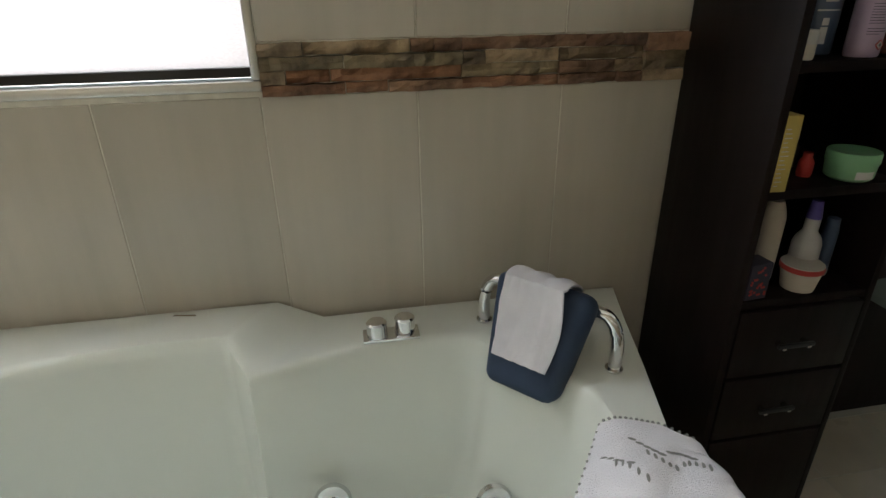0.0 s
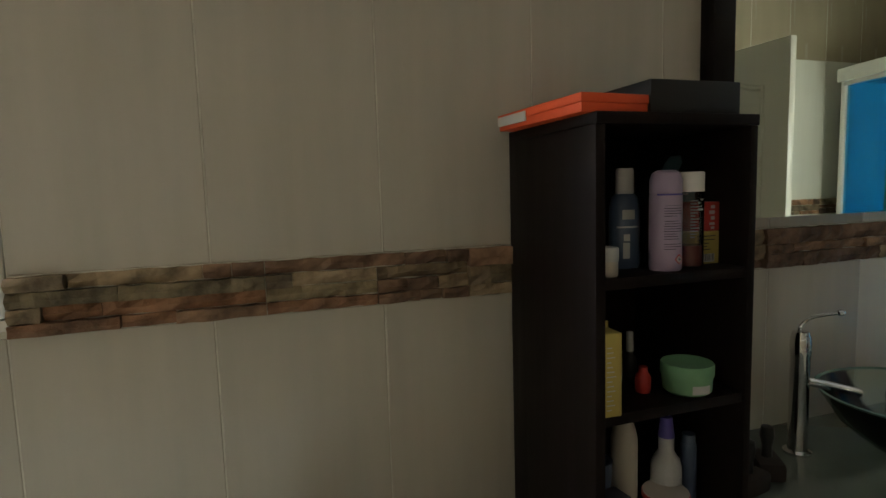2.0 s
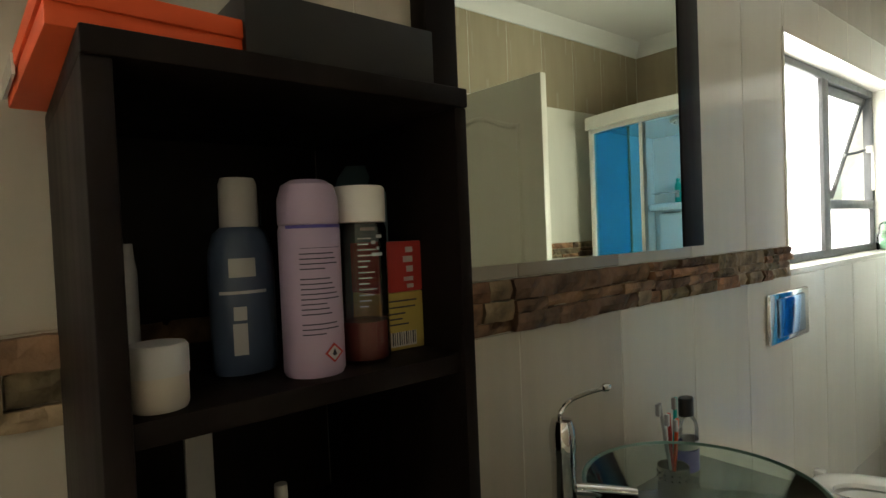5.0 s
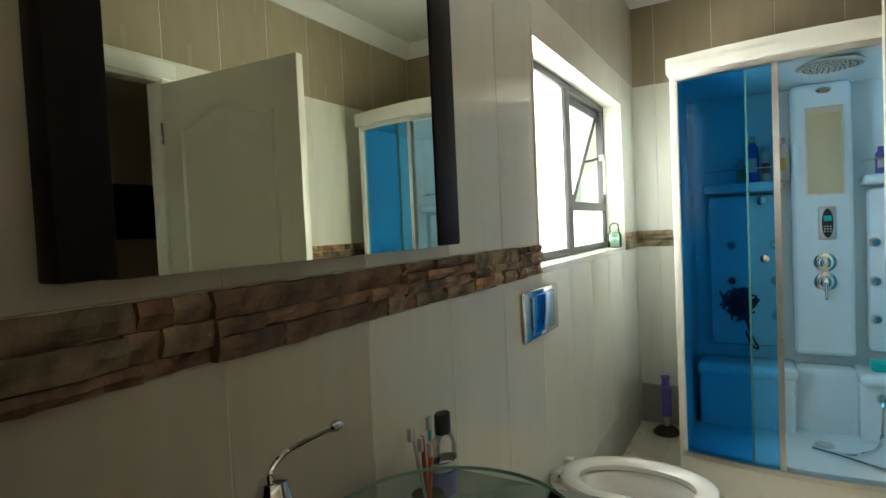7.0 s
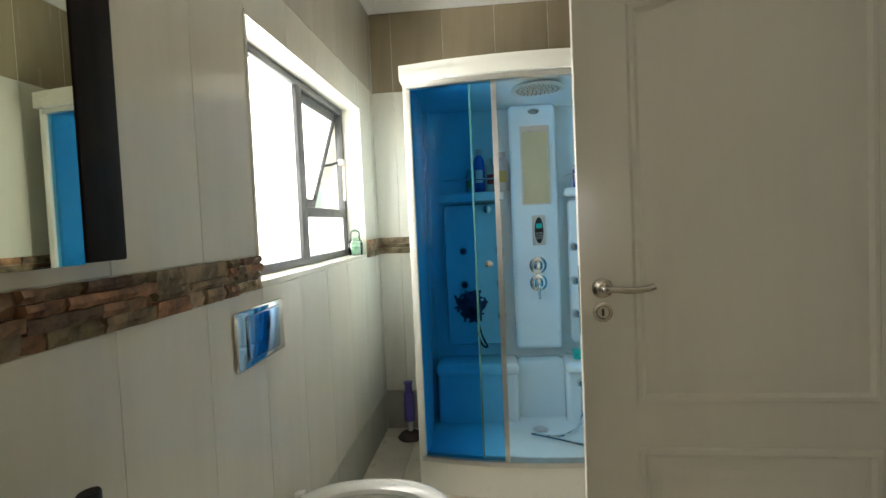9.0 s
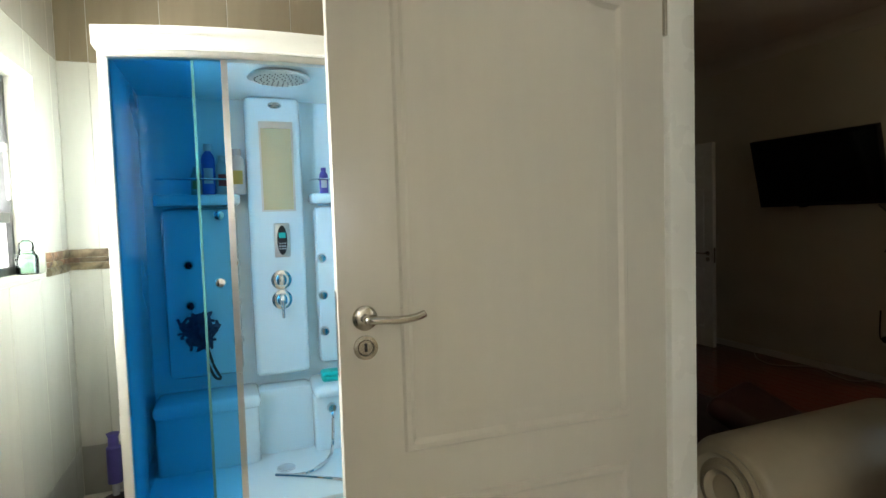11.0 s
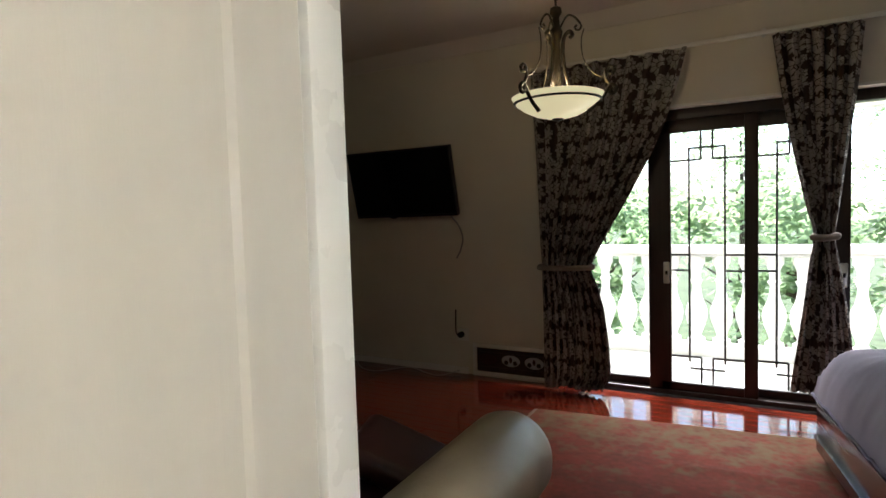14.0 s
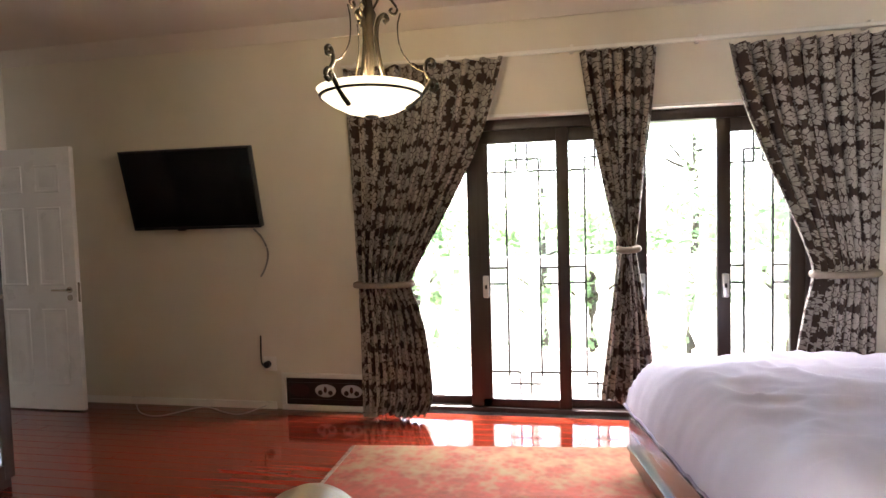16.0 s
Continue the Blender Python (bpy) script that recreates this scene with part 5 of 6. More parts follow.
def damask():
    m = mat("damask_brown", (0.035, 0.019, 0.012), 0.8, var=0.1, scale=20, bump=0.2, bscale=400)
    nt = m.node_tree
    n, l = nt.nodes, nt.links
    uv = n.new("ShaderNodeUVMap")
    uv.uv_map = "cloth"

    def calc(op, p, q=None, r=None):
        k = n.new("ShaderNodeMath")
        k.operation = op
        for i, w in enumerate((p, q, r)):
            if w is None:
                continue
            if isinstance(w, (int, float)):
                k.inputs[i].default_value = w
            else:
                l.new(w, k.inputs[i])
        return k.outputs[0]

    wob = n.new("ShaderNodeTexNoise")
    wob.inputs["Scale"].default_value, wob.inputs["Detail"].default_value = 22, 3
    l.new(uv.outputs[0], wob.inputs["Vector"])
    fine = n.new("ShaderNodeTexNoise")
    fine.inputs["Scale"].default_value, fine.inputs["Detail"].default_value = 60, 2
    l.new(uv.outputs[0], fine.inputs["Vector"])

    def blossoms(scale, petals, size, rand):
        """Toothed flower heads scattered over the cloth, 1 inside and 0 outside."""
        vo, sub, sep = n.new("ShaderNodeTexVoronoi"), n.new("ShaderNodeVectorMath"), n.new("ShaderNodeSeparateXYZ")
        vo.voronoi_dimensions = "2D"
        vo.inputs["Scale"].default_value, vo.inputs["Randomness"].default_value = scale, rand
        l.new(uv.outputs[0], vo.inputs["Vector"])
        sub.operation = "SUBTRACT"
        l.new(uv.outputs[0], sub.inputs[0])
        l.new(vo.outputs["Position"], sub.inputs[1])
        l.new(sub.outputs[0], sep.inputs[0])
        ang = calc("ARCTAN2", sep.outputs[1], sep.outputs[0])
        rad = calc("SQRT", calc("ADD", calc("MULTIPLY", sep.outputs[0], sep.outputs[0]), calc("MULTIPLY", sep.outputs[1], sep.outputs[1])))
        lobe = calc("ABSOLUTE", calc("SINE", calc("MULTIPLY", ang, petals / 2)))
        tooth = calc("ABSOLUTE", calc("SINE", calc("MULTIPLY", ang, petals * 1.5)))
        edge = calc("MULTIPLY", calc("ADD", calc("MULTIPLY_ADD", lobe, 0.5, 0.55), calc("MULTIPLY", tooth, 0.26)), size)
        edge = calc("MULTIPLY", edge, calc("MULTIPLY_ADD", wob.outputs["Fac"], 0.9, 0.55))
        body = calc("GREATER_THAN", edge, rad)
        # dark veins between the petals and a ring about the heart
        vein = calc("GREATER_THAN", calc("ADD", lobe, calc("MULTIPLY", fine.outputs["Fac"], 0.3)), 0.36)
        ring = calc("GREATER_THAN", calc("ABSOLUTE", calc("SUBTRACT", rad, size * 0.40)), size * 0.05)
        return calc("MULTIPLY", body, calc("MULTIPLY", vein, ring))

    r = calc("MAXIMUM", blossoms(7.2, 9, 0.054, 0.4), blossoms(11.5, 5, 0.021, 0.9))
    worn = calc("MULTIPLY", r, calc("MULTIPLY_ADD", fine.outputs["Fac"], 0.6, 0.62))
    b = n["Principled BSDF"]
    old = b.inputs["Base Color"].links[0].from_socket
    mix = n.new("ShaderNodeMix")
    mix.data_type = "RGBA"
    mix.inputs[7].default_value = (0.33, 0.30, 0.26, 1)
    l.new(old, mix.inputs[6])
    l.new(worn, mix.inputs[0])
    l.new(mix.outputs[2], b.inputs["Base Color"])
    return m


M_DAMASK = damask()


def curtain(label, rows, folds, y, seed, tie=None, amp=0.035):
    """rows: (height, left edge, right edge) from the hem up; the cloth is gathered between them."""
    t = thing("curtain", label, "curtain", group="curtains at the balcony doors")
    nu, nv = 120, 70
    ks = [(p.x, p.y, p.z) for p in smooth_path([Vector(r) for r in rows], 12)]
    zs = [k[0] for k in ks]
    full = max(abs(r[2] - r[1]) for r in rows) * 1.35
    rnd = random.Random(seed)
    ph = [rnd.uniform(0, 6.28) for _ in range(4)]
    bm = bmesh.new()
    uvl = bm.loops.layers.uv.new("cloth")
    grid = []
    z0, z1 = rows[0][0], rows[-1][0]
    for j in range(nv + 1):
        z = z0 + (z1 - z0) * j / nv
        a, b = float(np.interp(z, zs, [k[1] for k in ks])), float(np.interp(z, zs, [k[2] for k in ks]))
        squeeze = abs(b - a) / max(abs(r[2] - r[1]) for r in rows)
        row = []
        for i in range(nu + 1):
            u = i / nu
            s = math.sin(u * folds * 6.283 + ph[0] + 0.5 * math.sin(u * 9 + ph[1] + z * 0.6)) + 0.35 * math.sin(u * folds * 13.1 + ph[2] + z * 1.1)
            pl = 0.5 + 0.5 * squeeze
            hem = 0.012 * math.sin(u * 11 + ph[3]) if j == 0 else 0
            row.append(bm.verts.new((a + (b - a) * u + 0.006 * math.sin(u * folds * 6.283 * 2 + ph[1]), y + amp * s * pl + 0.02 * (1 - squeeze), z + hem)))
        grid.append(row)
    for j in range(nv):
        for i in range(nu):
            f = bm.faces.new((grid[j][i], grid[j][i + 1], grid[j + 1][i + 1], grid[j + 1][i]))
            for lp, (ii, jj) in zip(f.loops, ((i, j), (i + 1, j), (i + 1, j + 1), (i, j + 1))):
                lp[uvl].uv = (full * ii / nu, z0 + (z1 - z0) * jj / nv)
    part("cloth", bm, M_DAMASK, t, "brown and beige damask cloth")
    if tie:
        x0, x1, z, hx = tie
        bm = bmesh.new()
        bm_tube(bm, smooth_path([(x0 - 0.005, y + 0.02, z), (x0, y + 0.075, z - 0.005), ((x0 + x1) / 2, y + 0.085, z - 0.008), (x1, y + 0.07, z), (x1 + 0.01, y + 0.01, z + 0.005)], 6), 0.022, 10)
        part("tieback", bm, mat("tieback_cloth", (0.24, 0.20, 0.16), 0.8, var=0.1, scale=30), t, "beige cloth tieback")
        if hx:
            part("tieback_cord", tube([(x0 if abs(hx - x0) < abs(hx - x1) else x1, y + 0.04, z), (hx, BY + 0.03, z + 0.01)], 0.012, 8), M_NICKEL, t)


CYY = BY + 0.115
curtain("floor-length brown damask curtain tied to one side", [(0.02, 4.965, 4.52), (0.20, 4.965, 4.455), (0.60, 4.965, 4.49), (0.80, 4.968, 4.535), (0.965, 4.97, 4.585), (1.15, 4.98, 4.50), (1.5, 4.99, 4.30), (1.85, 5.005, 4.12), (2.15, 5.02, 4.01), (2.46, 5.035, 3.925)], 9, CYY, 3, (4.965, 4.585, 0.965, None))
curtain("narrow brown damask curtain tied in the middle", [(0.17, 3.335, 2.985), (0.3, 3.32, 2.99), (0.7, 3.265, 3.03), (1.0, 3.23, 3.075), (1.18, 3.205, 3.10), (1.35, 3.245, 3.08), (1.7, 3.32, 3.04), (2.1, 3.39, 2.99), (2.455, 3.44, 2.96)], 7, CYY, 5, (3.21, 3.095, 1.18, None), 0.03)
curtain("wide brown damask curtain tied back to the wall", [(0.03, 2.20, 1.75), (0.4, 2.18, 1.74), (0.75, 2.13, 1.735), (1.01, 2.08, 1.73), (1.2, 2.13, 1.725), (1.5, 2.25, 1.72), (1.85, 2.39, 1.71), (2.15, 2.49, 1.705), (2.43, 2.545, 1.70)], 9, CYY, 8, (2.08, 1.75, 1.01, 1.70))


def curtain_rail():
    t = thing("curtain_rail", "slim cream curtain rail above the balcony doors", "curtain rail")
    part("track", box(1.6, 5.05, BY + 0.09, BY + 0.12, 2.465, 2.49, 0.003), M_WHITE, t)
    for x in (1.75, 2.7, 3.48, 4.3, 4.95):
        part("bracket", box(x - 0.012, x + 0.012, BY, BY + 0.1, 2.475, 2.51, 0.003), M_WHITE, t)


curtain_rail()


def television():
    t = thing("television", "black flat television on a tilting wall bracket", "television", (6.24, BY + 0.155, 1.675))
    t.matrix_basis = Matrix.Translation((6.23, BY + 0.155, 1.675)) @ pose(0, 0, 0, -14, 0, 2)
    w, h = 0.512, 0.297
    part("housing", box(-w, w, -0.03, 0.022, -h, h, 0.006), M_BLACK, t)
    part("screen", box(-w + 0.012, w - 0.012, 0.021, 0.0235, -h + 0.022, h - 0.012), M_TV, t, "dark glossy screen")
    part("bezel", boxes((-w, w, 0.02, 0.027, -h, -h + 0.02), (-w, w, 0.02, 0.027, h - 0.011, h), (-w, -w + 0.011, 0.02, 0.027, -h + 0.02, h - 0.011), (w - 0.011, w, 0.02, 0.027, -h + 0.02, h - 0.011)), M_BLACK, t)
    part("receiver", box(0.10, 0.16, 0.0, 0.024, -h - 0.012, -h, 0.003), M_BLACK, t)
    part("bracket", box(-0.10, 0.10, -0.13, -0.03, -0.12, 0.08), M_BRONZE, t)


television()


def cable(label, pts, r=0.005, mt=None):
    single("cable", tube(smooth_path(pts, 7), r, 8), mt or M_GREYCAP, label, "cable")


cable("grey cable hanging below the television", [(5.775, BY + 0.10, 1.37), (5.755, BY + 0.02, 1.30), (5.720, BY + 0.01, 1.19), (5.745, BY + 0.008, 1.08), (5.785, BY + 0.008, 1.01)], 0.007, M_LACE)
cable("dark cable running down to the wall socket", [(5.810, BY + 0.008, 0.56), (5.815, BY + 0.008, 0.40), (5.800, BY + 0.02, 0.345), (5.770, BY + 0.035, 0.34)], 0.006, M_BLACK)
cable("pale cable lying on the wooden floor", [(6.9, BY + 0.03, 0.008), (6.7, BY + 0.22, 0.006), (6.5, BY + 0.26, 0.006), (6.3, BY + 0.05, 0.008), (6.05, BY + 0.14, 0.006), (5.905, BY + 0.16, 0.006), (5.775, BY + 0.03, 0.03)], 0.004)


def socket_and_switch():
    t = thing("wall_socket", "white wall socket with a black plug", "socket")
    part("plate", box(5.69, 5.795, BY, BY + 0.01, 0.29, 0.40, 0.003), M_WHITE, t)
    pl = part("plug", cyl(0.026, 0.0, 0.035, pose(5.755, BY + 0.009, 0.345, -90), 18), M_BLACK, t)
    s = thing("light_switch", "grey metal wall switch beside the curtain", "switch")
    part("plate", box(1.62, 1.70, BY, BY + 0.008, 1.385, 1.50, 0.003), M_ALU, s)
    part("rocker", box(1.65, 1.67, BY + 0.008, BY + 0.013, 1.425, 1.46, 0.002), M_GREYCAP, s)


socket_and_switch()


def vent_panel():
    t = thing("wall_vent", "low wall vent with dark panel and oval openings in white frame", "vent")
    x0, x1, z0, z1 = 4.90, 5.65, 0.0, 0.28
    part("frame", boxes((x0, x1, BY, BY + 0.02, z1 - 0.035, z1), (x0, x1, BY, BY + 0.02, z0, z0 + 0.04), (x1 - 0.035, x1, BY, BY + 0.02, z0 + 0.04, z1 - 0.035), (x0, x0 + 0.035, BY, BY + 0.02, z0 + 0.04, z1 - 0.035), bevel=0.003), M_WHITE, t, "chipped white timber frame")
    part("panel", boxes((x0 + 0.035, x1 - 0.035, BY, BY + 0.006, z0 + 0.04, z1 - 0.035), (x0 + 0.035, x1 - 0.06, BY + 0.006, BY + 0.013, z1 - 0.08, z1 - 0.07), (x0 + 0.035, x1 - 0.06, BY + 0.006, BY + 0.013, z0 + 0.075, z0 + 0.085)), M_DOORFRAME, t, "dark wooden panel")
    for i, x in enumerate((5.515, 5.305, 5.10)):
        o = part("oval", lathe([(0, 0.003), (0.05, 0.003), (0.055, 0.0), (0, 0.0)], 28, pose(x, BY + 0.007, 0.15, -90), (1.5, 0.9)), M_BROWNLEATHER if i == 0 else M_GREYCAP, t, "oval ceramic inlay")
        if i:
            part("motif", lathe([(0, 0.001), (0.02, 0.001), (0, 0.002)], 8, pose(x, BY + 0.0105, 0.158, -90), (0.7, 1.3)), M_BROWNLEATHER, o)
            for s in (-1, 1):
                part("motif", lathe([(0, 0.001), (0.022, 0.001), (0, 0.002)], 8, pose(x + s * 0.04, BY + 0.0105, 0.135, -90), (0.9, 0.9)), M_RUBBER, o)


vent_panel()


def bedroom_door():
    t = thing("door_3", "white six-panel door standing open against the bedroom wall", "door", kind="structure")
    x0, x1, y = 7.185, 7.95, -3.235
    part("leaf", box(x0, x1, y - 0.02, y + 0.02, 0.01, 2.03, 0.003), M_WHITE, t)
    w = (x1 - x0)
    for k in range(2):
        for z0, z1 in ((0.20, 0.80), (0.98, 1.58), (1.69, 1.90)):
            a = x0 + 0.10 + k * (w - 0.10) * 0.5
            b = a + w * 0.5 - 0.16
            bm = bmesh.new()
            rows = []
            for ins, d in ((0, 0), (0.006, 0.006), (0.014, 0.004), (0.022, -0.003), (0.035, -0.003), (0.055, 0.004)):
                rows.append([bm.verts.new(v) for v in ((a + ins, y + 0.0205 + d, z0 + ins), (b - ins, y + 0.0205 + d, z0 + ins), (b - ins, y + 0.0205 + d, z1 - ins), (a + ins, y + 0.0205 + d, z1 - ins))])
            for r0, r1 in zip(rows, rows[1:]):
                for i in range(4):
                    bm.faces.new((r0[i], r0[(i + 1) % 4], r1[(i + 1) % 4], r1[i]))
            bm.faces.new(rows[-1])
            part("raised_panel", bm, M_WHITE, t)
    h = part("handle", cyl(0.024, 0, 0.01, pose(x0 + 0.06, y + 0.02, 0.945, -90), 18), M_NICKEL, t, "nickel lever handle")
    part("lever", tube([(x0 + 0.06, y + 0.055, 0.945), (x0 + 0.12, y + 0.058, 0.945), (x0 + 0.19, y + 0.055, 0.945)], 0.008, 8), M_NICKEL, h)
    part("escutcheon", cyl(0.023, 0, 0.008, pose(x0 + 0.06, y + 0.02, 0.885, -90), 18), M_NICKEL, t)
    part("latch_plate", box(x0 - 0.0015, x0, y - 0.01, y + 0.01, 0.85, 1.0), M_NICKEL, t)


bedroom_door()


def wardrobe():
    t = thing("wardrobe", "tall dark wardrobe with mirror doors and cherry cornice", "wardrobe")
    x0, x1, y0, y1 = 6.55, 7.15, -2.09, -0.35
    part("carcass", box(x0 + 0.03, x1, y0, y1, 0.0, 2.30, 0.004), M_DOORFRAME, t)
    part("cornice", box(x0 - 0.02, x1 + 0.01, y0 - 0.03, y1 + 0.02, 2.30, 2.50, 0.012), mat("cherry_gloss", (0.22, 0.045, 0.015), 0.25, var=0.2, scale=5, stretch=(1, 6, 6), coat=0.4), t, "glossy cherry cornice")
    for k in range(3):
        a = y0 + (y1 - y0) * k / 3
        b = y0 + (y1 - y0) * (k + 1) / 3
        d = part("door", boxes((x0, x0 + 0.025, a + 0.003, a + 0.06, 0.06, 2.28), (x0, x0 + 0.025, b - 0.06, b - 0.003, 0.06, 2.28), (x0, x0 + 0.025, a + 0.06, b - 0.06, 0.06, 0.14), (x0, x0 + 0.025, a + 0.06, b - 0.06, 2.2, 2.28), bevel=0.003), M_DOORFRAME, t)
        part("mirror_panel", box(x0 + 0.010, x0 + 0.016, a + 0.06, b - 0.06, 0.14, 2.2), M_MIRROR, d)
        part("knob", cyl(0.012, 0, 0.02, pose(x0, a + 0.03, 1.05, 0, -90, 0), 12), M_NICKEL, d)


wardrobe()


def pendant():
    cx, cy, zb = 4.305, -1.64, 1.79
    t = thing("pendant_lamp", "lit alabaster bowl pendant with scrolled antique iron", "ceiling lamp", (cx, cy, zb))
    t.scale = (0.80, 0.80, 0.80)
    R = 0.255
    prof = [(0.0, 0.0), (0.05, 0.006), (0.12, 0.024), (0.19, 0.058), (0.235, 0.092), (R, 0.128), (R - 0.008, 0.131), (0.225, 0.097), (0.18, 0.064), (0.11, 0.03), (0, 0.012)]
    part("bowl", lathe(prof, 56), M_BULBGLASS, t, "glowing alabaster glass bowl")
    part("rim_band", lathe([(0.232, 0.090), (0.240, 0.088), (0.246, 0.099), (0.238, 0.101)], 56), M_IRON, t)
    part("finial", lathe([(0, -0.012), (0.014, -0.008), (0.03, -0.002), (0.034, 0.004), (0, 0.01)], 20), M_IRON, t)
    for k in range(3):
        a = radians(70 + 120 * k)
        c, s = math.cos(a), math.sin(a)
        P = lambda r, z: (r * c, r * s, z)
        part("arm", tube(smooth_path([P(0.165, 0.032), P(0.215, 0.075), P(0.258, 0.125), P(0.285, 0.162), P(0.302, 0.160), P(0.312, 0.138), P(0.300, 0.118), P(0.284, 0.124), P(0.284, 0.138), P(0.294, 0.142)], 6), 0.0115, 8), M_IRON, t, "scrolled iron arm")
        part("scroll", tube(smooth_path([P(0.29, 0.155), P(0.262, 0.20), P(0.262, 0.240), P(0.282, 0.262), P(0.302, 0.250), P(0.298, 0.228), P(0.282, 0.226), P(0.280, 0.240)], 6), 0.0095, 8), M_IRON, t)
        part("stem_arm", tube(smooth_path([P(0.085, 0.10), P(0.065, 0.18), P(0.042, 0.28), P(0.034, 0.38), P(0.045, 0.45), P(0.072, 0.475), P(0.088, 0.455), P(0.072, 0.438)], 6), 0.011, 8), M_IRON, t)
        part("wire", tube(smooth_path([P(0.27, 0.20), P(0.20, 0.235), P(0.145, 0.32), P(0.135, 0.42), P(0.15, 0.48)], 6), 0.0035, 6), M_IRON, t, "thin iron wire")
        part("upper_scroll", tube(smooth_path([P(0.02, 0.50), P(0.06, 0.56), P(0.10, 0.55), P(0.135, 0.50), P(0.12, 0.475), P(0.10, 0.49), P(0.112, 0.505)], 5), 0.006, 8), M_IRON, t)
    part("stem", lathe([(0.012, 0.16), (0.018, 0.20), (0.024, 0.30), (0.02, 0.42), (0.03, 0.45), (0.036, 0.48), (0.022, 0.51), (0.018, 0.56), (0.034, 0.585), (0.03, 0.61), (0.01, 0.62)], 16), M_IRON, t)
    zc = (BZ - zb) / 0.80
    for i in range(int((zc - 0.66) / 0.035)):
        part("chain_link", tube([Vector((0.011 * math.cos(u) * (1 if i % 2 else 0), 0.011 * math.cos(u) * (0 if i % 2 else 1), 0.635 + 0.035 * i + 0.022 * math.sin(u))) for u in [k * 0.5236 for k in range(13)]], 0.003, 6), M_IRON, t)
    part("ceiling_rose", lathe([(0, zc - 0.03), (0.02, zc - 0.03), (0.055, zc - 0.012), (0.06, zc - 0.001), (0, zc - 0.001)], 28), M_IRON, t)
    lamp = new("pendant_bulb", bpy.data.lights.new("pendant_bulb", "POINT"))
    lamp.data.energy, lamp.data.color, lamp.data.shadow_soft_size = 2.8, (1.0, 0.80, 0.52), 0.06
    lamp.location = (cx, cy, zb + 0.14)


pendant()


def bed():
    t = thing("bed", "dark wooden platform bed with lilac-grey duvet", "bed")
    x0, x1, y0, y1 = -2.06, 0.0, 0.0, 1.86
    m0 = pose(3.245, -2.66, 0, 0, 0, 8.5)
    t.matrix_basis = m0
    part("side_rail", boxes((x1 - 0.04, x1, y0, y1, 0.07, 0.33), bevel=0.006), M_BEDWOOD, t)
    part("side_rail", boxes((x1, x1 + 0.018, y0 + 0.02, y1 - 0.02, 0.14, 0.165), bevel=0.004), M_BEDWOOD, t)
    part("foot_rail", boxes((x0, x1 - 0.04, y0, y0 + 0.04, 0.07, 0.33), bevel=0.006), M_BEDWOOD, t)
    part("foot_rail", boxes((x0, x1 - 0.04, y1 - 0.04, y1, 0.07, 0.33), bevel=0.006), M_BEDWOOD, t)
    part("slat_base", box(x0, x1 - 0.04, y0 + 0.04, y1 - 0.04, 0.22, 0.27), M_BEDWOOD, t)
    part("headboard", box(x0 - 0.05, x0, y0 - 0.02, y1 + 0.02, 0.0, 1.05, 0.01), M_BEDWOOD, t)
    for x in (x0 + 0.1, x1 - 0.12):
        for y in (y0 + 0.08, y1 - 0.14):
            part("leg", box(x, x + 0.06, y, y + 0.06, 0, 0.08, 0.004), M_BEDWOOD, t)
    part("mattress", box(x0 + 0.02, x1 - 0.05, y0 + 0.03, y1 - 0.03, 0.27, 0.50, 0.04, 3), M_GREYCAP, t)
    d = thing("duvet", "rumpled lilac-grey duvet spread over the bed", "duvet")
    d.matrix_basis = m0

    def fn(u, v):
        x = x0 - 0.0 + (x1 - x0 - 0.005) * u
        y = y0 - 0.09 + (y1 - y0 + 0.18) * v
        ex, ey = x1 - 0.005 - x, min(y - (y0 - 0.09), (y1 + 0.09) - y)
        e = min(ex, ey)
        k = min(1, max(0, e / 0.20))
        z = 0.35 + 0.29 * math.sin(k * math.pi / 2) ** 0.55
        z += 0.035 * noise.noise((x * 2.1, y * 2.6, 0.3)) * k + 0.012 * noise.noise((x * 6, y * 5, 1.7)) * (0.4 + 0.6 * k)
        rid = 1 - abs(math.sin((x * 0.7 + y * 1.2) * 4 + 4 * noise.noise((x * 1.4, y * 1.4, 5)))) ** 0.6
        z += 0.020 * rid * k
        z += 0.016 * math.sin(15 * (0.45 * x + y) + 5 * noise.noise((x * 1.7, y * 1.7, 6))) * max(0, 0.25 + noise.noise((x * 1.9 + 3, y * 2.3, 9))) * (0.5 + 0.5 * k)
        z += 0.038 * (0.35 - abs(noise.noise((x * 3.2 + y, y * 5.5 - x, 8)))) * (0.3 + 0.7 * k) + 0.016 * (0.3 - abs(noise.noise((x * 8 - y * 2, y * 11, 3))))
        z -= 0.012 * abs(noise.noise((x * 14, y * 14, 2))) * (1 - k)
        return Vector((x + 0.012 * noise.noise((x * 8, y * 8, 4)) * (1 - k), y, z))

    part("cover", cloth_sheet(110, 100, fn, 0.02), M_DUVET, d, "lilac-grey cotton cover")
    bm = bmesh.new()
    bm_tube(bm, [fn(1.0, i / 80) + Vector((0.004, 0, -0.004)) for i in range(81)], 0.007, 6)
    bm_tube(bm, [fn(i / 80, 0.0) + Vector((0, -0.004, -0.004)) for i in range(81)], 0.007, 6)
    part("piping", bm, mat("piping", (0.24, 0.22, 0.28), 0.8, var=0.05), d)
    p = thing("pillow", "pale lilac pillow at the head of the bed", "pillow", (0, 0, 0))
    p.matrix_basis = m0 @ pose(x0 + 0.36, 0.5, 0.65)
    bm = bmesh.new()
    bm_box(bm, -0.25, 0.25, -0.36, 0.36, -0.01, 0.15, 0.06, 5)
    part("case", bm, M_DUVET, p)
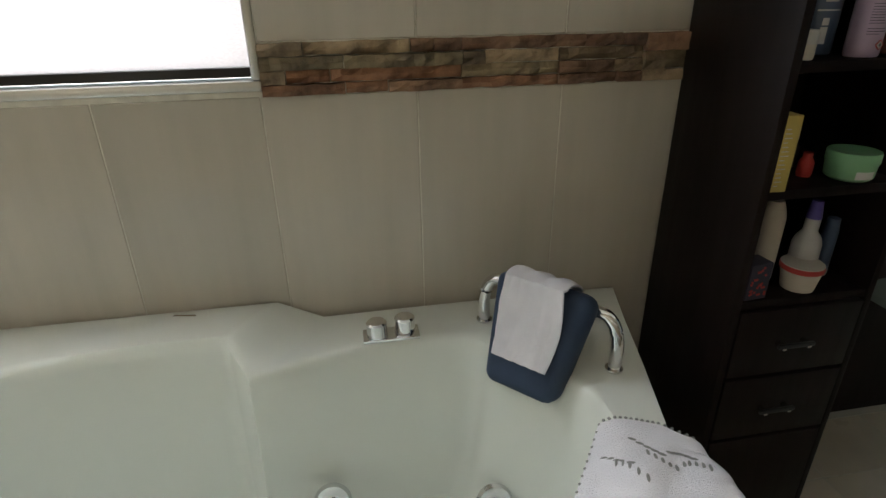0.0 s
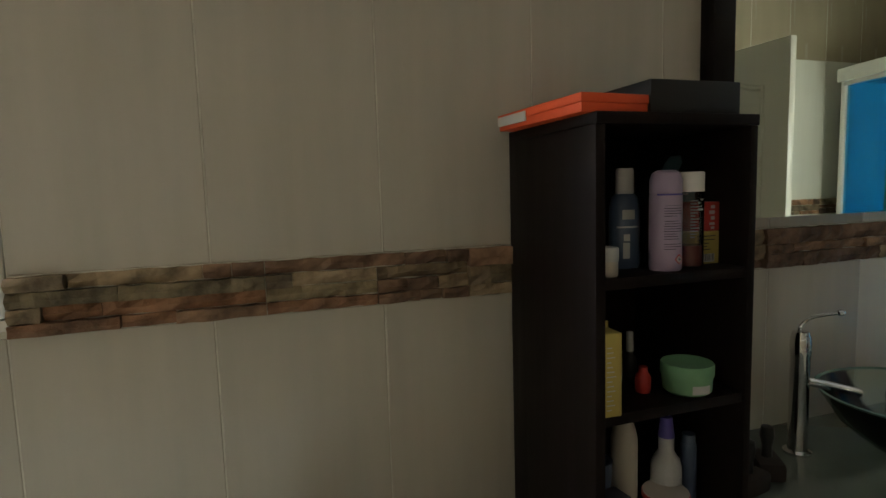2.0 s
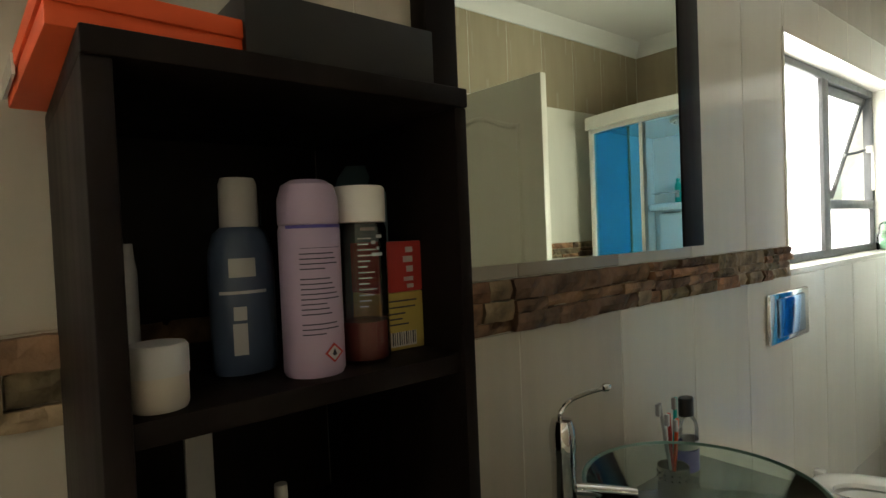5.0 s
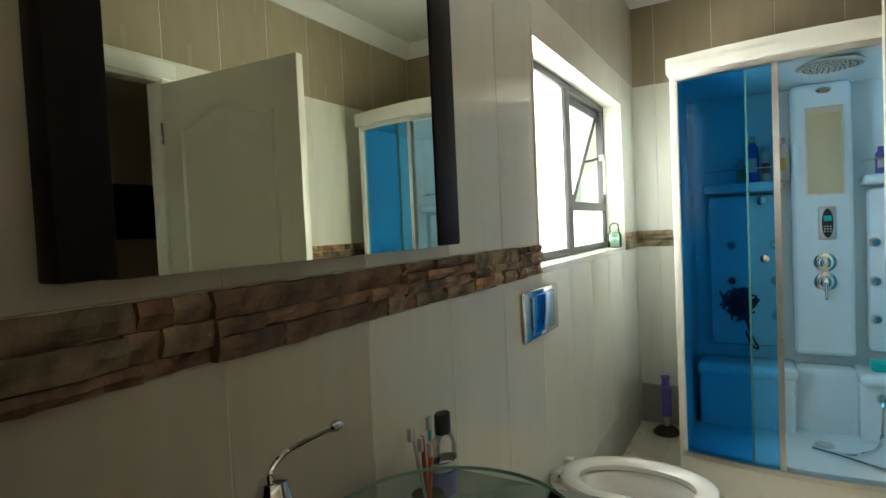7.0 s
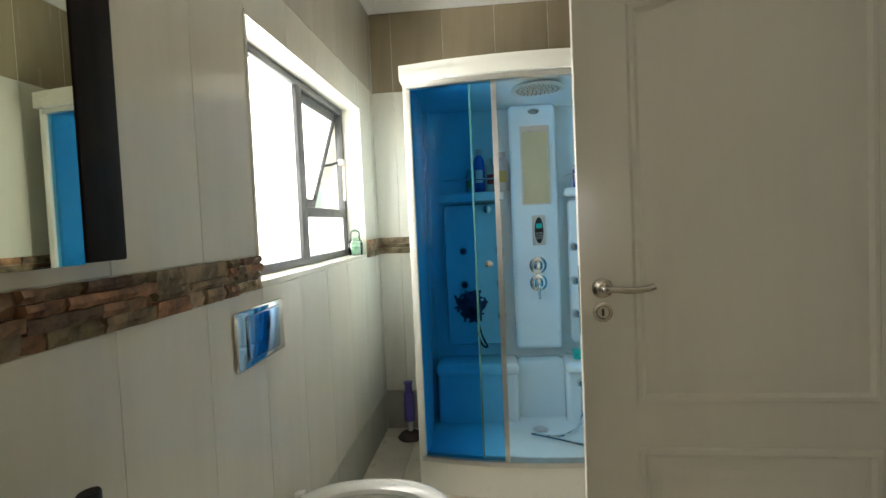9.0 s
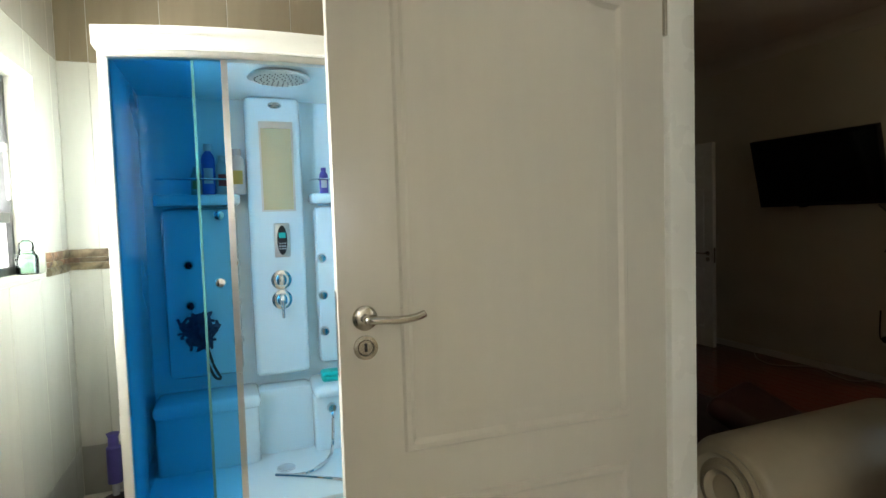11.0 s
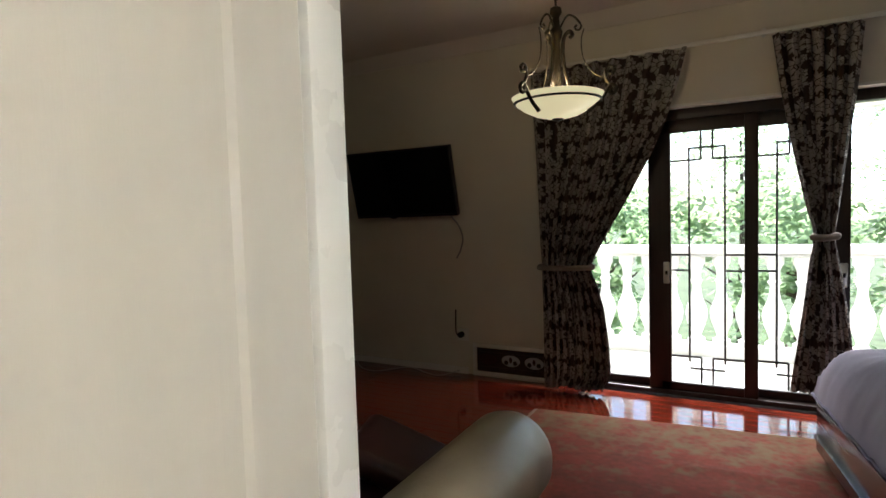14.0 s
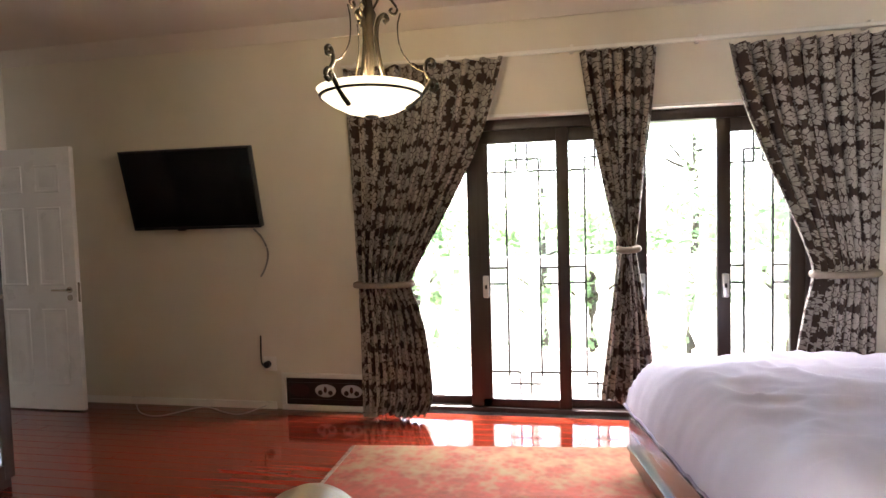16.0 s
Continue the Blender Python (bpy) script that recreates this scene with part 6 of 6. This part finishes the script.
    copy_thing(p, m0 @ pose(x0 + 0.36, 1.38, 0.65, 0, 0, 4))


bed()


def chaise():
    t = thing("chaise_longue", "tan leather chaise with rolled arm and dark leather seat", "chaise")
    a, b = Vector((4.318, -1.08, 0.50)), Vector((4.30, -0.20, 0.50))
    d = (b - a).normalized()
    n = Vector((d.y, -d.x, 0))
    r = 0.165
    m = Matrix.Translation(a) @ Matrix(((n.x, 0, d.x, 0), (n.y, 0, d.y, 0), (n.z, 1, d.z, 0), (0, 0, 0, 1)))
    L = (b - a).length
    part("rolled_arm", lathe([(0, -0.02), (0.06, -0.018), (0.115, 0.0), (0.15, 0.03), (r, 0.08), (r, L - 0.03), (0.155, L - 0.01), (0.14, L), (0, L)], 40, m), M_LEATHER, t, "smooth tan leather rolled arm")
    bm = bmesh.new()
    for k in range(2):
        bm_lathe(bm, [(0.13 - 0.05 * k, L), (0.135 - 0.05 * k, L + 0.012), (0.118 - 0.05 * k, L + 0.018), (0.105 - 0.05 * k, L + 0.01), (0.10 - 0.05 * k, L)], 36, m)
    part("scroll_front", bm, M_LEATHER, t, "scrolled arm front")
    lo, hi = min(a.y, b.y) + 0.05, max(a.y, b.y) - 0.03
    part("arm_base", box(4.24, 4.42, -1.0, -0.26, 0.10, 0.42, 0.02), M_LEATHER, t)
    part("seat_base", box(4.40, 5.57, -1.0, -0.26, 0.10, 0.30, 0.02), M_LEATHER, t)
    bm = bmesh.new()
    bm_box(bm, 4.44, 5.52, -1.02, -0.24, 0.30, 0.45, 0.05, 4)
    part("seat_cushion", bm, M_BROWNLEATHER, t, "dark tufted leather seat cushion")
    for i in range(5):
        for k in range(3):
            part("button", cyl(0.012, 0.447, 0.455, pose(4.57 + 0.2 * i, -0.87 + 0.22 * k, 0), 10), M_BROWNLEATHER, t)
    for x in (4.32, 5.47):
        for y in (-0.93, -0.35):
            part("leg", lathe([(0, 0), (0.018, 0), (0.022, 0.03), (0.03, 0.08), (0.03, 0.105), (0, 0.105)], 14, pose(x, y, 0)), M_DARKWOOD, t)
    c = thing("cushion", "oxblood leather cushion leaning on the chaise", "cushion", (4.69, -0.83, 0.445))
    c.rotation_euler = (0, radians(-24), radians(20))
    bm = bmesh.new()
    bm_box(bm, -0.19, 0.19, -0.19, 0.19, 0.0, 0.10, 0.045, 5)
    part("cover", bm, M_BROWNLEATHER, c)


chaise()


def rug():
    t = thing("rug", "worn red and beige patterned rug on the wooden floor", "rug")
    m = mat("rug_wool", (0.28, 0.045, 0.024), 0.95, var=0.3, scale=30, bump=0.6, bscale=500, tint=(0.17, 0.055, 0.03))
    nt = m.node_tree
    n, l = nt.nodes, nt.links
    b = n["Principled BSDF"]
    old = b.inputs["Base Color"].links[0].from_socket
    geo, nz = n.new("ShaderNodeNewGeometry"), n.new("ShaderNodeTexNoise")
    nz.inputs["Scale"].default_value, nz.inputs["Detail"].default_value = 6.5, 12
    l.new(geo.outputs["Position"], nz.inputs["Vector"])
    vo = n.new("ShaderNodeTexVoronoi")
    vo.inputs["Scale"].default_value = 24
    l.new(geo.outputs["Position"], vo.inputs["Vector"])
    ad = n.new("ShaderNodeMath")
    ad.operation = "MULTIPLY_ADD"
    ad.inputs[1].default_value = 0.28
    l.new(vo.outputs["Distance"], ad.inputs[0])
    l.new(nz.outputs["Fac"], ad.inputs[2])
    mr = n.new("ShaderNodeMapRange")
    mr.inputs[1].default_value, mr.inputs[2].default_value = 0.54, 0.86
    # the border towards the windows is worn down to its beige ground
    sp, wr, sm = n.new("ShaderNodeSeparateXYZ"), n.new("ShaderNodeMapRange"), n.new("ShaderNodeMath")
    wr.inputs[1].default_value, wr.inputs[2].default_value, wr.inputs[3].default_value, wr.inputs[4].default_value = -2.15, -2.8, -0.14, 0.11
    l.new(geo.outputs["Position"], sp.inputs[0])
    l.new(sp.outputs[1], wr.inputs[0])
    l.new(ad.outputs[0], sm.inputs[0])
    l.new(wr.outputs[0], sm.inputs[1])
    l.new(sm.outputs[0], mr.inputs[0])
    mix = n.new("ShaderNodeMix")
    mix.data_type = "RGBA"
    mix.inputs[7].default_value = (0.24, 0.155, 0.075, 1)
    l.new(old, mix.inputs[6])
    l.new(mr.outputs[0], mix.inputs[0])
    l.new(mix.outputs[2], b.inputs["Base Color"])

    def fn(u, v):
        x, y = 2.45 + 2.40 * u, -3.05 + 0.098 * 2.4 * u + 1.95 * v
        return Vector((x, y, 0.014 + 0.003 * noise.noise((x * 3, y * 3, 0)) + 0.010 * max(0, 1 - abs(y + 2.35 - 0.1 * x + 0.32) / 0.05) * (1 if x < 3.9 else 0)))

    part("woven_field", cloth_sheet(60, 50, fn, 0.01), m, t)
    rnd = random.Random(3)
    bm = bmesh.new()
    for i in range(150):
        y = -2.815 + 1.95 * i / 149
        bm_tube(bm, [(4.85, y, 0.012), (4.88, y + rnd.uniform(-0.008, 0.008), 0.006)], 0.0025, 5)
    part("fringe", bm, M_SKINPOT, t)


rug()


# ---- outside ----
structure("balcony_floor", box(-1.5, 9.5, -5.1, BY - 0.2, -0.12, -0.01), M_PALEFLOOR, "pale balcony floor")
structure("balcony_soffit", boxes((-1.5, 9.5, -5.15, BY - 0.25, 2.45, 2.62), (-1.5, 9.5, -5.15, -4.95, 2.18, 2.45)), M_BALU, "pale balcony soffit and beam")
structure("ground", box(-120, 120, -160, -5.15, -3.2, -3.0), mat("lawn", (0.07, 0.10, 0.03), 0.9, var=0.3, scale=2), "green garden below the balcony")


def balustrade():
    t = thing("balustrade", "white cast balustrade with vase-shaped balusters", "balustrade")
    y = -4.92
    part("handrail", boxes((-1.4, 9.4, y - 0.09, y + 0.09, 0.955, 1.03), (-1.4, 9.4, y - 0.07, y + 0.07, 0.925, 0.955), bevel=0.008), M_BALU, t)
    part("plinth", box(-1.4, 9.4, y - 0.09, y + 0.09, -0.01, 0.10, 0.006), M_BALU, t)
    prof = [(0, 0.10), (0.075, 0.10), (0.075, 0.15), (0.05, 0.165), (0.042, 0.19), (0.055, 0.23), (0.085, 0.31), (0.098, 0.38), (0.088, 0.45), (0.055, 0.53), (0.040, 0.60), (0.038, 0.66), (0.055, 0.70), (0.040, 0.72), (0.045, 0.80), (0.06, 0.84), (0.075, 0.86), (0.075, 0.925), (0, 0.925)]
    me = mesh_of("baluster", lathe(prof, 20), M_BALU)
    x = 0.4
    while x < 7.6:
        ob = new("baluster", me)
        ob.parent = t
        ob.location = (x, y, 0)
        x += 0.212


balustrade()


def tree(x, y, z, h, seed, label):
    t = thing("tree", label, "tree", (x, y, z), "garden trees")
    rnd = random.Random(seed)
    part("trunk", tube(smooth_path([(0, 0, 0), (0.05, 0.04, h * 0.3), (-0.05, 0.02, h * 0.6), (0, 0, h * 0.92)], 5), [0.16 - 0.13 * i / 15 for i in range(16)], 8), mat("bark", (0.10, 0.07, 0.05), 0.9, var=0.3), t)
    for k in range(9):
        bm = bmesh.new()
        a, zz = rnd.random() * 6.28, h * rnd.uniform(0.3, 0.8)
        q = Vector((math.cos(a), math.sin(a), 0.5)) * h * rnd.uniform(0.08, 0.17)
        bm_tube(bm, smooth_path([(0, 0, zz), q * 0.5 + Vector((0, 0, zz - 0.05)), q + Vector((0, 0, zz))], 3), [0.05, 0.045, 0.04, 0.03, 0.025, 0.02, 0.01], 6)
        part("limb", bm, bpy.data.materials["bark"], t)
    bm = bmesh.new()
    clumps = [(Vector((rnd.gauss(0, 0.20), rnd.gauss(0, 0.20), rnd.uniform(0.28, 1.05))) * h, rnd.uniform(0.06, 0.13) * h) for _ in range(34)]
    for c, r in clumps:
        for _ in range(95):
            dv = Vector((rnd.gauss(0, 1), rnd.gauss(0, 1), rnd.gauss(0, 0.8)))
            p = c + dv.normalized() * r * rnd.uniform(0.3, 1.15)
            s = rnd.uniform(0.05, 0.11)
            e1 = Vector((rnd.gauss(0, 1), rnd.gauss(0, 1), rnd.gauss(0, 0.6))).normalized() * s
            e2 = e1.orthogonal().normalized() * s * 0.45
            bm.faces.new([bm.verts.new(q) for q in (p - e1, p + e2, p + e1, p - e2)])
    part("crown", bm, bpy.data.materials["leaf_green"], t)
    return t


leaf = mat("leaf_green", (0.10, 0.15, 0.07), 0.6, var=0.3, scale=3, tint=(0.08, 0.12, 0.06))
ln, ll = leaf.node_tree.nodes, leaf.node_tree.links
tl, ms, mo = ln.new("ShaderNodeBsdfTranslucent"), ln.new("ShaderNodeMixShader"), [q for q in ln if q.type == "OUTPUT_MATERIAL"][0]
tl.inputs[0].default_value, ms.inputs[0].default_value = (0.42, 0.55, 0.30, 1), 0.55
ll.new(ln["Principled BSDF"].outputs[0], ms.inputs[1])
ll.new(tl.outputs[0], ms.inputs[2])
ll.new(ms.outputs[0], mo.inputs[0])
t0 = tree(0.4, -13, -3.0, 7.5, 1, "leafy green garden tree beyond the balcony")
copy_thing(t0, pose(3.8, -15.5, -3.8, 0, 0, 70))
copy_thing(t0, pose(7.5, -15, -3.6, 0, 0, 150))
t1 = tree(5.8, -9.0, -3.0, 4.4, 5, "rounded green shrub tree beyond the balcony")
copy_thing(t1, pose(2.9, -9.4, -3.0, 0, 0, 120))
copy_thing(t1, pose(9.2, -10, -3.0, 0, 0, 200))
copy_thing(t1, pose(0.0, -8.8, -3.0, 0, 0, 260))

# ---- laid pieces: tiles, stones, planks ----


def share_box(name, w, d, h, mt, bev=0.0015):
    return mesh_of(name, box(-w / 2, w / 2, -d / 2, d / 2, -h / 2, h / 2, bev, 1), mt)


TILE = {}


def tile(parent, x, y, z, w, h, mt, axis="y"):
    key = (round(w, 3), round(h, 3), mt.name, axis)
    if key not in TILE:
        if axis == "y":
            TILE[key] = share_box("tile", w - 0.003, 0.012, h - 0.003, mt)
        elif axis == "x":
            TILE[key] = mesh_of("tile", box(-0.006, 0.006, -w / 2 + 0.0015, w / 2 - 0.0015, -h / 2 + 0.0015, h / 2 - 0.0015, 0.0015, 1), mt)
        else:
            TILE[key] = mesh_of("tile", box(-w / 2 + 0.002, w / 2 - 0.002, -h / 2 + 0.002, h / 2 - 0.002, -0.006, 0.0, 0.0015, 1), mt)
    ob = new("tile", TILE[key])
    ob.parent = parent
    ob.location = (x, y, z)
    return ob


def cut(a, b, lo, hi):
    """The parts of the span a..b outside lo..hi."""
    out = []
    if a < lo:
        out.append((a, min(b, lo)))
    if b > hi:
        out.append((max(a, hi), b))
    return [(p, q) for p, q in out if q - p > 0.012]


BT, BB = 1.27, 1.165
ROWS_Z = [(0.0, 0.257), (0.257, BB), (BT, 2.205), (2.205, ZC)]
wn_ = bpy.data.objects["wall_north"]
xs = [-0.15] + [0.013 + 0.3312 * i for i in range(7)] + [2.0 + 0.3505 * i for i in range(1, 13)] + [EX]
for a, b in zip(xs, xs[1:]):
    for k, (z0, z1) in enumerate(ROWS_Z):
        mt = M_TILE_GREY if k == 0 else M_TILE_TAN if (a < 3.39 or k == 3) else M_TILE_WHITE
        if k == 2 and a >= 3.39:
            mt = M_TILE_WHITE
        spans = [(a, b, z0, z1)]
        for w0, w1, wz0, wz1 in (W1, W2):
            nxt = []
            for p, q, r, s in spans:
                if q <= w0 or p >= w1 or s <= wz0 or r >= wz1:
                    nxt.append((p, q, r, s))
                    continue
                for pp, qq in cut(p, q, w0, w1):
                    nxt.append((pp, qq, r, s))
                pi, qi = max(p, w0), min(q, w1)
                for rr, ss in cut(r, s, wz0, wz1):
                    nxt.append((pi, qi, rr, ss))
            spans = nxt
        for p, q, r, s in spans:
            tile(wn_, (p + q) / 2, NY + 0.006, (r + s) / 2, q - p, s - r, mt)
we_ = bpy.data.objects["wall_east"]
ysl = [SY + 0.333 * i for i in range(6)] + [NY]
for a, b in zip(ysl, ysl[1:]):
    for k, (z0, z1) in enumerate(ROWS_Z):
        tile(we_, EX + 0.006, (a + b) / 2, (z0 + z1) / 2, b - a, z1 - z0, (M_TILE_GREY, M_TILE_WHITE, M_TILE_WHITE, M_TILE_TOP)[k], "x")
ws_ = bpy.data.objects["wall_south"]
for i in range(20):
    a = WX + 0.333 * i
    b = min(a + 0.333, EX)
    if b - a < 0.02:
        continue
    for k, (z0, z1) in enumerate(ROWS_Z):
        # west of the doorway every row is darkened to tan, to dim the bounced light
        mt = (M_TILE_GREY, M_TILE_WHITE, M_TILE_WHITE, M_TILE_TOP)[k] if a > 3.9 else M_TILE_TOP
        sp = [(a, b)] if z0 >= 2.17 else cut(a, b, DX0 - 0.05, DX1 + 0.05)
        for p, q in sp:
            tile(ws_, (p + q) / 2, SY - 0.006, (z0 + z1) / 2, q - p, z1 - z0, mt)

STONE_COL = [(0.30, 0.22, 0.13), (0.29, 0.17, 0.10), (0.38, 0.28, 0.17), (0.22, 0.13, 0.08), (0.33, 0.17, 0.09), (0.27, 0.21, 0.12)]
STONES = [mat(f"ledgestone_{w}", c, 0.62, var=0.45, scale=26, bump=1.0, bscale=55, rnd=0.32) for w, c in zip(("grey", "rust", "sand", "umber", "terracotta", "moss"), STONE_COL)]
STONE_ME = {}


def stone_mesh(w, h, d, k):
    key = (round(w, 2), round(d, 3), k, round(h, 3))
    if key not in STONE_ME:
        bm = bmesh.new()
        n = max(2, int(w / 0.02))
        rr = random.Random(hash(key[0]) * 7 + k)
        fr = [[bm.verts.new((-w / 2 + w * i / n + (0 if i in (0, n) else rr.uniform(-0.003, 0.003)), -d + (0.004 if j in (0, 2) else 0) + rr.uniform(-0.006, 0.003), -h / 2 + h * j / 2 + rr.uniform(-0.0012, 0.0012))) for j in range(3)] for i in range(n + 1)]
        bk = [[bm.verts.new((v.co.x, 0.004, v.co.z)) for v in (c[0], c[2])] for c in fr]
        for i in range(n):
            for j in range(2):
                bm.faces.new((fr[i][j], fr[i + 1][j], fr[i + 1][j + 1], fr[i][j + 1]))
            bm.faces.new((fr[i][2], fr[i + 1][2], bk[i + 1][1], bk[i][1]))
            bm.faces.new((bk[i][0], bk[i + 1][0], fr[i + 1][0], fr[i][0]))
        for e, flip in ((0, 1), (n, 0)):
            f = [fr[e][0], fr[e][1], fr[e][2], bk[e][1], bk[e][0]]
            bm.faces.new(f[::-1] if flip else f)
        STONE_ME[key] = mesh_of("stone", bm, STONES[k], False)
    return STONE_ME[key]


COURSES = ((0, 0.30, 0.55, 0.78, 1.0), (0, 0.24, 0.62, 1.0), (0, 0.36, 0.60, 1.0), (0, 0.22, 0.48, 0.74, 1.0))


def stone_band(parent, p0, direction, length, z0, z1, seed, turn=0.0):
    """Ledgestone panels about 0.45 m long, each with courses of its own height."""
    rnd = random.Random(seed)
    s0 = 0.0
    while s0 < length - 0.012:
        s1 = min(length, s0 + rnd.choice((0.34, 0.42, 0.5)))
        cuts = rnd.choice(COURSES)
        for lo, hi in zip(cuts, cuts[1:]):
            h, zc = (z1 - z0) * (hi - lo), z0 + (z1 - z0) * (hi + lo) / 2
            s = s0
            while s < s1 - 0.004:
                w = rnd.choice((0.05, 0.09, 0.13, 0.17, 0.22, 0.28))
                if s1 - s - w < 0.03:
                    w = s1 - s
                ob = new("stone", stone_mesh(max(w - 0.0015, 0.008), h - 0.0018, rnd.choice((0.006, 0.010, 0.015, 0.019, 0.023)), rnd.randrange(6)))
                ob.parent = parent
                c = Vector(p0) + Vector(direction) * (s + w / 2)
                ob.matrix_local = Matrix.Translation((c.x, c.y, zc)) @ pose(0, 0, 0, 0, 0, turn)
                s += w
        s0 = s1


stone_band(wn_, (W1[1], NY + 0.0, 0), (1, 0, 0), W2[0] - W1[1], BB, BT, 11)
stone_band(wn_, (W2[1] + 0.012, NY + 0.0, 0), (1, 0, 0), EX - W2[1] - 0.012, BB, BT, 12)
stone_band(we_, (EX, NY, 0), (0, -1, 0), 0.6, BB, BT, 13, -90)
stone_band(ws_, (EX, SY, 0), (-1, 0, 0), EX - DX1 - 0.12, BB, BT, 14, 180)

for i in range(20):
    for k in range(6):
        x, y = WX + 0.333 * (i + 0.5), SB + 0.333 * (k + 0.5)
        tile(floor_bath, x, y, 0.0, 0.333, 0.333, M_FLOOR_TILE, "z")

PLANK = {}
row = 0
y = BY - 0.02
rnd = random.Random(21)
while y < SB - 0.02:
    x = BW
    while x < BE - 0.05:
        w = round(min(rnd.choice((0.9, 1.2, 1.5) if x > BW else (0.3, 0.5, 0.7, 1.0)), BE - x), 2)
        if w not in PLANK:
            PLANK[w] = mesh_of("plank", box(-w / 2, w / 2, -0.0445, 0.0445, -0.016, 0.0, 0.0015, 1), M_FLOOR_WOOD)
        ob = new("plank", PLANK[w])
        ob.parent = floor_bed
        ob.location = (x + w / 2, y + 0.045, rnd.uniform(-0.0006, 0.0))
        x += w + 0.001
    y += 0.0905
